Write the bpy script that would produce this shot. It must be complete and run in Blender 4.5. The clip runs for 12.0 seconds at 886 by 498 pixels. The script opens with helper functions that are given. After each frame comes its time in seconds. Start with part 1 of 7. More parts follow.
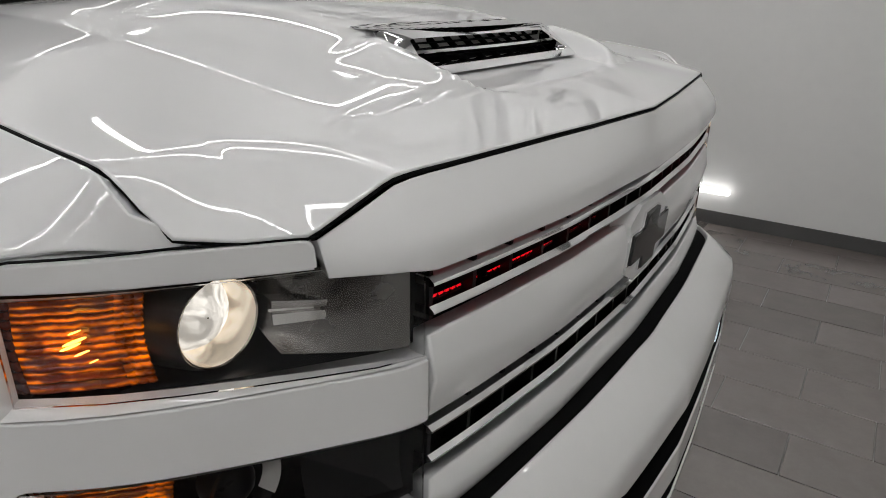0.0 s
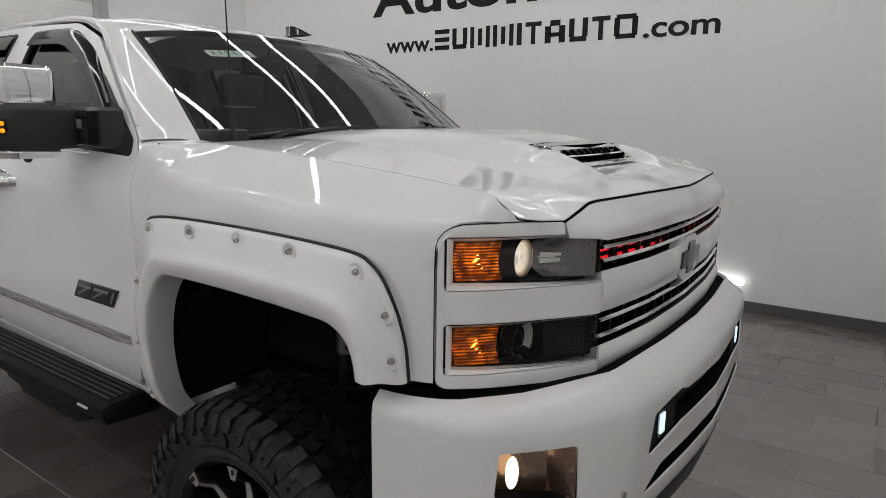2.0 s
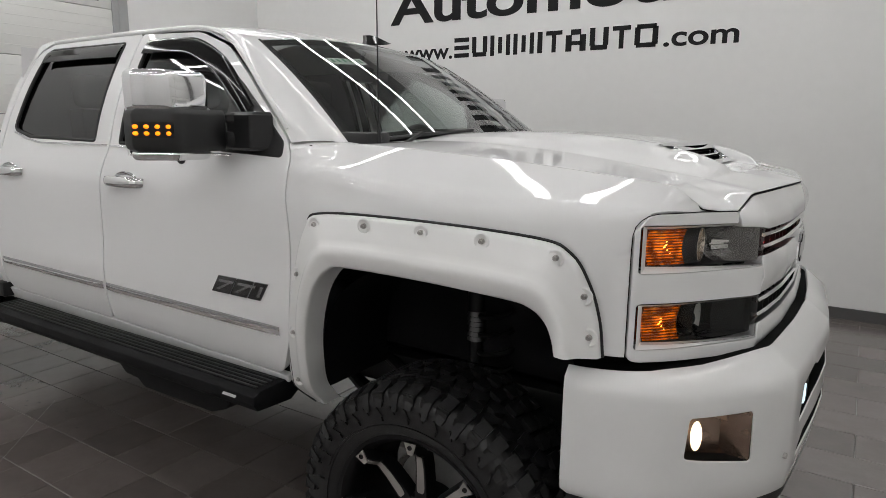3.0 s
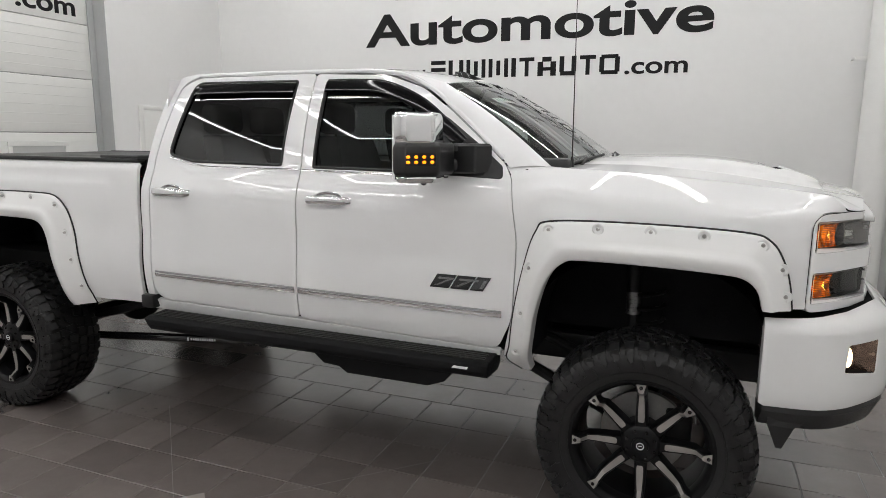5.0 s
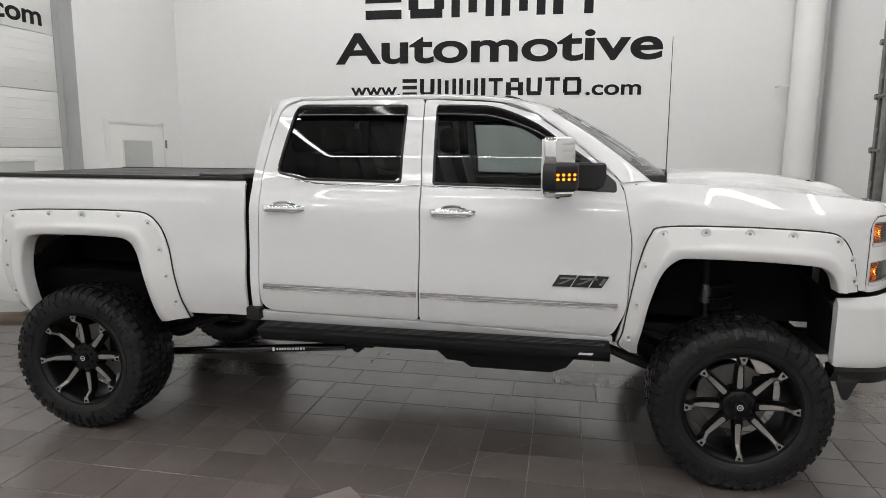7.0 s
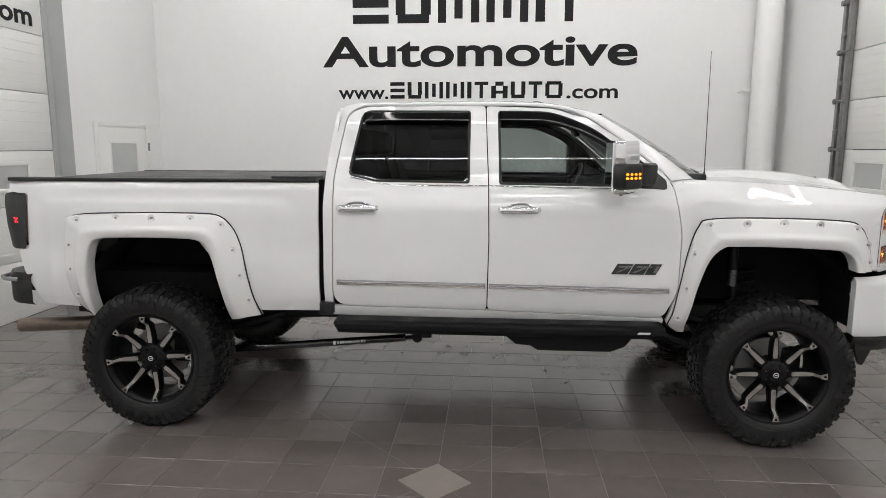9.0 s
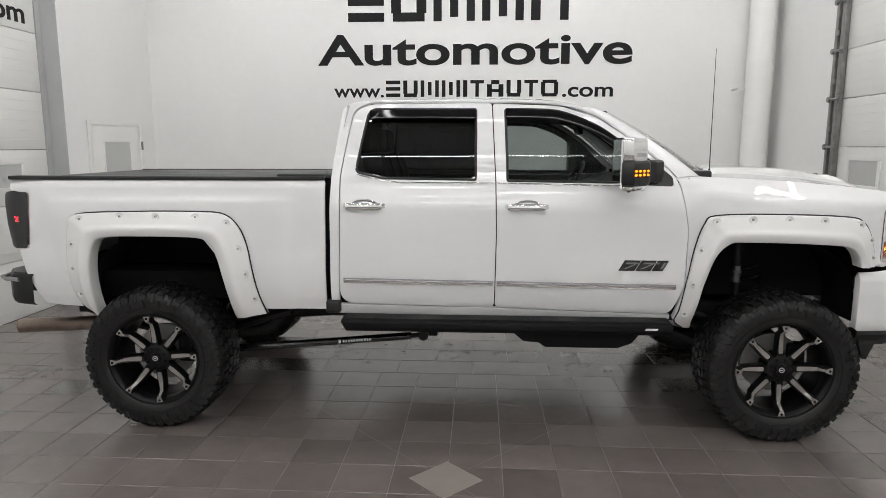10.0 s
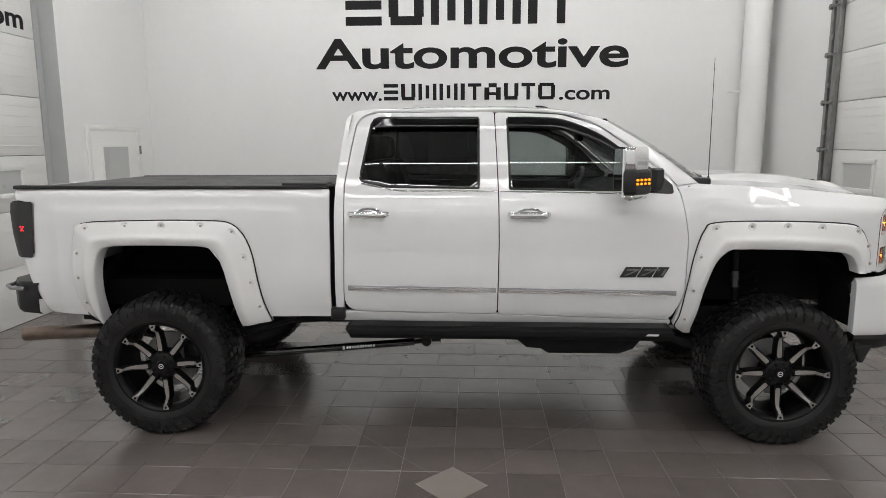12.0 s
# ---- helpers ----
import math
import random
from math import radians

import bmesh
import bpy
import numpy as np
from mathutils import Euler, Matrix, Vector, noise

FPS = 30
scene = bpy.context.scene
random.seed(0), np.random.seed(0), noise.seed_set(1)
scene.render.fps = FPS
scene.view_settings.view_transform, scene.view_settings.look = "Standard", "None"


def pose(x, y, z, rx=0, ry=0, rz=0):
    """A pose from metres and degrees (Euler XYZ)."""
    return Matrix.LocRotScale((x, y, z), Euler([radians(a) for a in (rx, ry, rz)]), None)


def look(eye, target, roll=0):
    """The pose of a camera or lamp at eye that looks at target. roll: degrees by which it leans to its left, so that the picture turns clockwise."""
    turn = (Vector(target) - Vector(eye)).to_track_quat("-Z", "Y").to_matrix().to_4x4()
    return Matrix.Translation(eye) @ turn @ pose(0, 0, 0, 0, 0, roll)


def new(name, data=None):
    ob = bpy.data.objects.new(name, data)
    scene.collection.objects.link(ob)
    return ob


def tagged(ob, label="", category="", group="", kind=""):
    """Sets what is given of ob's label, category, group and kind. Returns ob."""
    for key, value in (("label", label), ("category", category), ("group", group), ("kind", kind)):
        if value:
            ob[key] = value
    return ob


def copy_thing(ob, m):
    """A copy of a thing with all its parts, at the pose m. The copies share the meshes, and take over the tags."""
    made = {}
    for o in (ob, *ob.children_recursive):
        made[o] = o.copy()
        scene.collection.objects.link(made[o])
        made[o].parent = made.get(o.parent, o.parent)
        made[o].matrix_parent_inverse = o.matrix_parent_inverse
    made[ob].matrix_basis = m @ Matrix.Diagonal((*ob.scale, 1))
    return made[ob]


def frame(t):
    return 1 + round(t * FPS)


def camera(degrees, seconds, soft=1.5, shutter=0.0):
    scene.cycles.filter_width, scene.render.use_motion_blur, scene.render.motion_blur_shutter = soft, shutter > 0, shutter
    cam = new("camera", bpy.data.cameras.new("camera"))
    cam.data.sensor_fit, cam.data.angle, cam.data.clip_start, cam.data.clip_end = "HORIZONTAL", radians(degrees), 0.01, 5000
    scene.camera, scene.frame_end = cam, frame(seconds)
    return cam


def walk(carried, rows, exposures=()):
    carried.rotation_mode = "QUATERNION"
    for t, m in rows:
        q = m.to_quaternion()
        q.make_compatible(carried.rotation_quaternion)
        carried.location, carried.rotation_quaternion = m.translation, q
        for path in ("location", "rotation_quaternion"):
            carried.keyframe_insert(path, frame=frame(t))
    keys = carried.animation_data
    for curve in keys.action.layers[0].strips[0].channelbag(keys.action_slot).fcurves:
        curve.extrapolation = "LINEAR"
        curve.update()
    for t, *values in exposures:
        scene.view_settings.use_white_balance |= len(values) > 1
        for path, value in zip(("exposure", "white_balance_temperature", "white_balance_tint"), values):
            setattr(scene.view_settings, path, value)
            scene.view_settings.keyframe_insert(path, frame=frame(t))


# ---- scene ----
cam = camera(68.8, 12.0, soft=0.6)
PATH = [
    (0, (1.18, -1.085, 1.666), (0.153, 0.466, 0.931), 1.2),
    (0.5, (1.29, -1.3, 1.661), (0.196, 0.263, 1.06), 1.1),
    (1, (1.385, -1.533, 1.659), (0.273, 0.047, 1.14), 1.1),
    (1.5, (1.422, -1.808, 1.684), (0.308, -0.218, 1.203), 0.9),
    (2, (1.4, -2.064, 1.683), (0.271, -0.46, 1.293), 0.7),
    (2.5, (1.247, -2.259, 1.657), (0.131, -0.642, 1.283), 0.6),
    (3, (1.039, -2.516, 1.664), (-0.025, -0.863, 1.295), 0.6),
    (3.5, (0.845, -2.863, 1.684), (-0.148, -1.165, 1.321), 0.6),
    (3.7, (0.797, -2.977, 1.686), (-0.184, -1.27, 1.339), 0.5),
    (5.3, (-0.006, -3.877, 1.747), (-0.664, -2.02, 1.4), 0.4),
    (5.5, (-0.108, -3.964, 1.741), (-0.729, -2.095, 1.395), 0.4),
    (6, (-0.405, -4.114, 1.751), (-0.929, -2.211, 1.428), 0.5),
    (6.5, (-0.675, -4.309, 1.761), (-1.124, -2.386, 1.449), 0.4),
    (7, (-0.935, -4.481, 1.785), (-1.302, -2.539, 1.476), 0.4),
    (8.8, (-1.662, -4.883, 1.807), (-1.829, -2.915, 1.495), 0.0),
    (9, (-1.716, -4.9, 1.803), (-1.866, -2.93, 1.493), 0.1),
    (9.5, (-1.796, -4.881, 1.795), (-1.924, -2.909, 1.483), 0.0),
    (10, (-1.838, -4.905, 1.791), (-1.95, -2.932, 1.479), -0.0),
    (10.5, (-1.874, -4.941, 1.819), (-1.97, -2.968, 1.506), -0.1),
    (11, (-1.902, -4.976, 1.84), (-1.985, -3.002, 1.526), -0.1),
    (11.5, (-1.904, -4.96, 1.848), (-1.999, -2.988, 1.531), -0.2),
    (12, (-1.894, -4.944, 1.855), (-1.988, -2.971, 1.538), -0.2),
]
walk(cam, [(t, look(eye, target, roll)) for t, eye, target, roll in PATH],
     [(0, -.77), (.5, -.86), (1.5, -.84), (2, -.77), (2.5, -.65), (3, -.60), (3.6, -.52), (5.3, -.28), (7, -.28), (9.5, -.20), (10.5, -.235), (11, -.33), (12, -.335)])

# ---- world and lamps ----
world = bpy.data.worlds.new("world")
scene.world = world
world.use_nodes = True
world.node_tree.nodes["Background"].inputs["Color"].default_value = (0.9, 0.93, 1.0, 1)
world.node_tree.nodes["Background"].inputs["Strength"].default_value = 0.05
TUBE_POWER = 30.5
scene.view_settings.exposure = 0.0


# ---- materials ----
def mat_new(name):
    m = bpy.data.materials.new(name)
    m.use_nodes = True
    return m, m.node_tree.nodes, m.node_tree.links


def simple(name, color, rough=0.5, metal=0.0, coat=0.0, spec=0.5, vary=0.06, scale=6.0, bump=0.0, bump_scale=200.0, rough_vary=0.08, coat_rough=0.03):
    """A principled surface with two scales of colour and roughness variation and a fine relief."""
    m, n, l = mat_new(name)
    b = n["Principled BSDF"]
    b.inputs["Metallic"].default_value = metal
    b.inputs["Coat Weight"].default_value = coat
    b.inputs["Coat Roughness"].default_value = coat_rough
    b.inputs["Specular IOR Level"].default_value = spec
    co = n.new("ShaderNodeTexCoord")
    big = n.new("ShaderNodeTexNoise")
    big.inputs["Scale"].default_value = scale
    big.inputs["Detail"].default_value = 5
    fine = n.new("ShaderNodeTexNoise")
    fine.inputs["Scale"].default_value = scale * 18
    fine.inputs["Detail"].default_value = 3
    l.new(co.outputs["Object"], big.inputs["Vector"])
    l.new(co.outputs["Object"], fine.inputs["Vector"])
    mix = n.new("ShaderNodeMath")
    mix.operation = "MULTIPLY_ADD"
    mix.inputs[1].default_value = 0.4
    l.new(fine.outputs["Fac"], mix.inputs[0])
    l.new(big.outputs["Fac"], mix.inputs[2])
    ramp = n.new("ShaderNodeMapRange")
    ramp.inputs["From Min"].default_value, ramp.inputs["From Max"].default_value = 0.4, 1.0
    ramp.inputs["To Min"].default_value, ramp.inputs["To Max"].default_value = 1 - vary, 1 + vary
    l.new(mix.outputs[0], ramp.inputs["Value"])
    mul = n.new("ShaderNodeVectorMath")
    mul.operation = "SCALE"
    mul.inputs[0].default_value = color[:3]
    l.new(ramp.outputs["Result"], mul.inputs["Scale"])
    l.new(mul.outputs["Vector"], b.inputs["Base Color"])
    rr = n.new("ShaderNodeMapRange")
    rr.inputs["From Min"].default_value, rr.inputs["From Max"].default_value = 0.3, 0.75
    rr.inputs["To Min"].default_value, rr.inputs["To Max"].default_value = max(0.0, rough - rough_vary), min(1, rough + rough_vary)
    l.new(big.outputs["Fac"], rr.inputs["Value"])
    l.new(rr.outputs["Result"], b.inputs["Roughness"])
    if bump:
        bn = n.new("ShaderNodeTexNoise")
        bn.inputs["Scale"].default_value = bump_scale
        bn.inputs["Detail"].default_value = 2
        l.new(co.outputs["Object"], bn.inputs["Vector"])
        bp = n.new("ShaderNodeBump")
        bp.inputs["Strength"].default_value = bump
        bp.inputs["Distance"].default_value = 0.002
        l.new(bn.outputs["Fac"], bp.inputs["Height"])
        l.new(bp.outputs["Normal"], b.inputs["Normal"])
    return m


def glow(name, color, power):
    m, n, l = mat_new(name)
    b = n["Principled BSDF"]
    b.inputs["Base Color"].default_value = (*color, 1)
    b.inputs["Emission Color"].default_value = (*color, 1)
    b.inputs["Emission Strength"].default_value = power
    return m


def pane(name, tint, ior=1.45, rough=0.0):
    """A thin sheet of glass: tinted clear body with a Fresnel gloss."""
    m, n, l = mat_new(name)
    n.remove(n["Principled BSDF"])
    tr = n.new("ShaderNodeBsdfTransparent")
    tr.inputs["Color"].default_value = (*tint, 1)
    gl = n.new("ShaderNodeBsdfGlossy")
    gl.inputs["Roughness"].default_value = rough
    gl.inputs["Color"].default_value = (1, 1, 1, 1)
    fr = n.new("ShaderNodeFresnel")
    fr.inputs["IOR"].default_value = ior
    mx = n.new("ShaderNodeMixShader")
    l.new(fr.outputs["Fac"], mx.inputs["Fac"])
    l.new(tr.outputs["BSDF"], mx.inputs[1])
    l.new(gl.outputs["BSDF"], mx.inputs[2])
    l.new(mx.outputs["Shader"], n["Material Output"].inputs["Surface"])
    return m


PAINT = simple("white_paint", (0.78, 0.78, 0.78), 0.5, spec=0.05, coat=1.0, vary=0.012, scale=1.5, rough_vary=0.03, coat_rough=0.015)
PAINT_FLARE = simple("white_flare_paint", (0.78, 0.78, 0.77), 0.45, spec=0.2, coat=0.6, vary=0.015, scale=2, rough_vary=0.04, coat_rough=0.12)
PAINT_BUMPER = simple("white_bumper_paint", (0.77, 0.77, 0.765), 0.5, spec=0.1, coat=1.0, vary=0.02, scale=3, rough_vary=0.05, coat_rough=0.03)
PAINT.node_tree.nodes["Principled BSDF"].inputs["Coat IOR"].default_value = 1.62
# near-black that stands in for shade inside gaps and openings; also frit and louvres
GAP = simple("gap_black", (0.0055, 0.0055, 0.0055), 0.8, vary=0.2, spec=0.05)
PLASTIC = simple("black_plastic", (0.008, 0.008, 0.0085), 0.42, vary=0.25, bump=0.2, bump_scale=500)
GLOSSBLACK = simple("gloss_black", (0.006, 0.006, 0.007), 0.12, coat=0.5, vary=0.1, rough_vary=0.04)
TEXTURED = simple("textured_black_steel", (0.006, 0.006, 0.0065), 0.6, vary=0.25, bump=0.5, bump_scale=350, spec=0.15)
LINER = simple("wheel_well_liner", (0.011, 0.011, 0.012), 0.9, vary=0.3, scale=9, bump=0.4, bump_scale=90, spec=0.06)
CHASSIS = simple("chassis_black", (0.007, 0.007, 0.0075), 0.55, vary=0.4, scale=8, bump=0.3, bump_scale=120, spec=0.3)
RUBBER = simple("tyre_rubber", (0.007, 0.007, 0.0073), 0.46, vary=0.45, scale=14, bump=0.35, bump_scale=260, spec=0.42, rough_vary=0.14)
SEAL = simple("rubber_seal", (0.01, 0.01, 0.01), 0.6, vary=0.2)
CHROME = simple("chrome", (0.82, 0.82, 0.83), 0.06, metal=1.0, vary=0.03, rough_vary=0.03)
SATIN = simple("satin_metal_trim", (0.36, 0.36, 0.37), 0.42, metal=1.0, vary=0.03, rough_vary=0.03)
MACHINED = simple("machined_alloy", (0.38, 0.36, 0.34), 0.42, metal=0.65, vary=0.10, scale=20, bump=0.15, bump_scale=600)
WHEELBLACK = simple("wheel_satin_black", (0.004, 0.004, 0.0045), 0.36, spec=0.22, vary=0.15)
STEEL = simple("bare_steel", (0.45, 0.44, 0.42), 0.38, metal=1.0, vary=0.25, scale=12, bump=0.2)
RUSTY = simple("exhaust_steel", (0.22, 0.175, 0.145), 0.42, metal=0.9, vary=0.35, scale=10, bump=0.3)
GLASS = pane("windshield_glass", (0.80, 0.88, 0.84), 2.0)
TINTED = pane("tinted_side_glass", (0.10, 0.105, 0.105), 1.5)
DARKSTEEL = simple("dull_steel_sleeve", (0.16, 0.16, 0.16), 0.4, metal=0.8, vary=0.2, scale=40)
BELT = simple("belt_moulding_metal", (0.55, 0.55, 0.56), 0.16, metal=1.0, vary=0.05, rough_vary=0.08)
FRONTGLASS = pane("front_side_glass", (0.50, 0.54, 0.53), 1.5)
VISOR = simple("smoked_acrylic", (0.003, 0.003, 0.0033), 0.08, vary=0.1, rough_vary=0.03, spec=0.28)
LENS = pane("lamp_lens", (0.92, 0.92, 0.92), 1.28)
SMOKEDLENS = pane("smoked_lens", (0.68, 0.68, 0.68), 1.32)
SEAT = simple("seat_leather", (0.026, 0.026, 0.027), 0.55, vary=0.25, bump=0.4, bump_scale=220)
DASH = simple("dash_vinyl", (0.038, 0.038, 0.039), 0.6, vary=0.2, bump=0.4, bump_scale=300)
HEADLINER = simple("headliner_cloth", (0.30, 0.29, 0.27), 0.9, vary=0.06, bump=0.3)
CARD = simple("paper_card", (0.75, 0.75, 0.72), 0.7, vary=0.04)
GREEN = simple("green_tag", (0.12, 0.62, 0.05), 0.5, vary=0.06)
STICKERINK = simple("sticker_ink", (0.22, 0.36, 0.26), 0.6, vary=0.08)
BADGEGREY = simple("badge_dark_chrome", (0.26, 0.26, 0.265), 0.25, metal=0.8, vary=0.1)
INK = simple("black_vinyl_letters", (0.007, 0.007, 0.0075), 0.5, vary=0.2, scale=3, spec=0.2)
WHITEPRINT = simple("white_print", (0.7, 0.7, 0.7), 0.5, vary=0.05)
WALL = simple("painted_wall", (0.78, 0.78, 0.77), 0.6, vary=0.035, scale=0.7, bump=0.12, bump_scale=60, spec=0.3)
WALLSIDE = simple("painted_side_wall", (0.80, 0.80, 0.79), 0.6, vary=0.03, scale=0.8, bump=0.12, bump_scale=60, spec=0.3)
CEIL = simple("ceiling_panels", (0.33, 0.33, 0.325), 0.8, vary=0.05, scale=0.6)
PIPEWRAP = simple("white_pipe_jacket", (0.82, 0.82, 0.80), 0.45, vary=0.03, scale=4, bump=0.2, bump_scale=25)
DOORWHITE = simple("white_door_skin", (0.78, 0.78, 0.755), 0.5, vary=0.03, scale=1.2, bump=0.2, bump_scale=40)
JAMB = simple("grey_jamb", (0.42, 0.43, 0.43), 0.5, vary=0.06, scale=3)
FROST = simple("frosted_window", (0.50, 0.51, 0.50), 0.35, vary=0.05, scale=3)
BASE = simple("grey_rubber_base", (0.085, 0.083, 0.082), 0.55, vary=0.12, scale=4)
GALV = simple("galvanised_track", (0.22, 0.22, 0.215), 0.4, metal=0.8, vary=0.25, scale=14)
GROUT = simple("grout", (0.19, 0.176, 0.168), 0.9, vary=0.2, scale=25, bump=0.4)
BEDCOVER = simple("vinyl_bed_cover", (0.02, 0.02, 0.021), 0.5, vary=0.2, scale=6, bump=0.5, bump_scale=300)
TUBE = glow("led_tube", (0.995, 0.985, 0.985), TUBE_POWER)
SLIMTUBE = glow("slim_led_tube", (0.995, 0.985, 0.985), TUBE_POWER * 1.7)
WALLTUBE = glow("wall_led_tube", (1.0, 0.99, 0.97), 5.0)
AMBERLED = glow("amber_led", (1.0, 0.27, 0.005), 2.2)
AMBERGLINT = glow("amber_bulb", (1.0, 0.45, 0.05), 12.0)
REDLED = glow("red_led", (1.0, 0.006, 0.014), 1.7)
REDTAIL = glow("red_tail_led", (1.0, 0.02, 0.03), 2.5)
WHITELED = glow("white_led", (0.70, 0.88, 1.0), 1.6)
PROJECTOR = glow("projector_beam", (1.0, 0.95, 0.87), 1.5)
FOGGLOW = glow("fog_bulb", (1.0, 0.76, 0.5), 3.5)


def ridged(name, color, freq, rough=0.12):
    """Moulded amber reflector: fine ribs both ways under a clear coat."""
    m = simple(name, color, rough, coat=0.6, vary=0.25, scale=30)
    n, l = m.node_tree.nodes, m.node_tree.links
    co = n.new("ShaderNodeTexCoord")
    w = n.new("ShaderNodeTexWave")
    w.bands_direction = "Z"
    w.inputs["Scale"].default_value = freq
    w.inputs["Distortion"].default_value = 0.6
    w2 = n.new("ShaderNodeTexVoronoi")
    w2.inputs["Scale"].default_value = freq * 2.2
    add = n.new("ShaderNodeMath")
    l.new(co.outputs["Object"], w.inputs["Vector"])
    l.new(co.outputs["Object"], w2.inputs["Vector"])
    l.new(w.outputs["Fac"], add.inputs[0])
    l.new(w2.outputs["Distance"], add.inputs[1])
    bp = n.new("ShaderNodeBump")
    bp.inputs["Strength"].default_value = 1.0
    bp.inputs["Distance"].default_value = 0.006
    l.new(add.outputs[0], bp.inputs["Height"])
    l.new(bp.outputs["Normal"], n["Principled BSDF"].inputs["Normal"])
    return m


AMBER = ridged("amber_reflector", (0.20, 0.022, 0.001), 26)
AMBERDARK = simple("dark_amber_lens", (0.09, 0.010, 0.001), 0.15, coat=0.6, vary=0.3, scale=40)
AMBER.node_tree.nodes["Principled BSDF"].inputs["Emission Color"].default_value = (1.0, 0.19, 0.0, 1)


def uneven_glow(m, scale, lo, hi):
    """Breaks up a lamp's glow as its optics do."""
    n, l = m.node_tree.nodes, m.node_tree.links
    co = n.new("ShaderNodeTexCoord")
    t = n.new("ShaderNodeTexNoise")
    t.inputs["Scale"].default_value = scale
    t.inputs["Distortion"].default_value = 1.5
    r = n.new("ShaderNodeMapRange")
    r.inputs["From Min"].default_value, r.inputs["From Max"].default_value = 0.35, 0.65
    r.inputs["To Min"].default_value, r.inputs["To Max"].default_value = lo, hi
    l.new(co.outputs["Object"], t.inputs["Vector"])
    l.new(t.outputs["Fac"], r.inputs["Value"])
    l.new(r.outputs["Result"], n["Principled BSDF"].inputs["Emission Strength"])


uneven_glow(PROJECTOR, 35, 0.5, 2.0)
# uneven emission puts the bulb's light streaks into the amber reflector
n, l = AMBER.node_tree.nodes, AMBER.node_tree.links
co = n.new("ShaderNodeTexCoord")
bands = n.new("ShaderNodeTexWave")
bands.bands_direction = "Z"
bands.inputs["Scale"].default_value = 42
bands.inputs["Distortion"].default_value = 1.2
bands.inputs["Detail Scale"].default_value = 3
patch = n.new("ShaderNodeTexNoise")
patch.inputs["Scale"].default_value = 34
l.new(co.outputs["Object"], bands.inputs["Vector"])
l.new(co.outputs["Object"], patch.inputs["Vector"])
pm = n.new("ShaderNodeMapRange")
pm.inputs["From Min"].default_value, pm.inputs["From Max"].default_value = 0.40, 0.66
pm.inputs["To Min"].default_value, pm.inputs["To Max"].default_value = 0.10, 2.6
l.new(patch.outputs["Fac"], pm.inputs["Value"])
pw = n.new("ShaderNodeMath")
pw.operation = "POWER"
pw.inputs[1].default_value = 2.0
l.new(bands.outputs["Fac"], pw.inputs[0])
em = n.new("ShaderNodeMath")
em.operation = "MULTIPLY"
l.new(pw.outputs[0], em.inputs[0])
l.new(pm.outputs["Result"], em.inputs[1])
l.new(em.outputs[0], n["Principled BSDF"].inputs["Emission Strength"])
GOLDRING = simple("warm_lamp_ring", (0.66, 0.60, 0.52), 0.2, metal=1.0, vary=0.1)
DISC = simple("brake_disc_steel", (0.34, 0.335, 0.325), 0.5, metal=0.6, vary=0.2)
DIMCHROME = simple("dim_lamp_chrome", (0.20, 0.193, 0.187), 0.24, metal=0.9, vary=0.12, scale=30, bump=0.06, bump_scale=60)
CRESCENT = simple("ribbed_silver_reflector", (0.80, 0.79, 0.77), 0.35, metal=0.5, vary=0.1, scale=90, bump=0.3, bump_scale=220)
REFLECTOR = simple("lamp_reflector", (0.75, 0.74, 0.72), 0.12, metal=1.0, vary=0.05)
# brown tint puts the bulb's warm light into the chrome reflector's colour
FOGBOX = simple("fog_reflector", (0.30, 0.215, 0.17), 0.26, metal=0.85, vary=0.2, scale=20)
LAMPBLACK = simple("lamp_bezel_black", (0.010, 0.010, 0.011), 0.32, spec=0.3, vary=0.15)


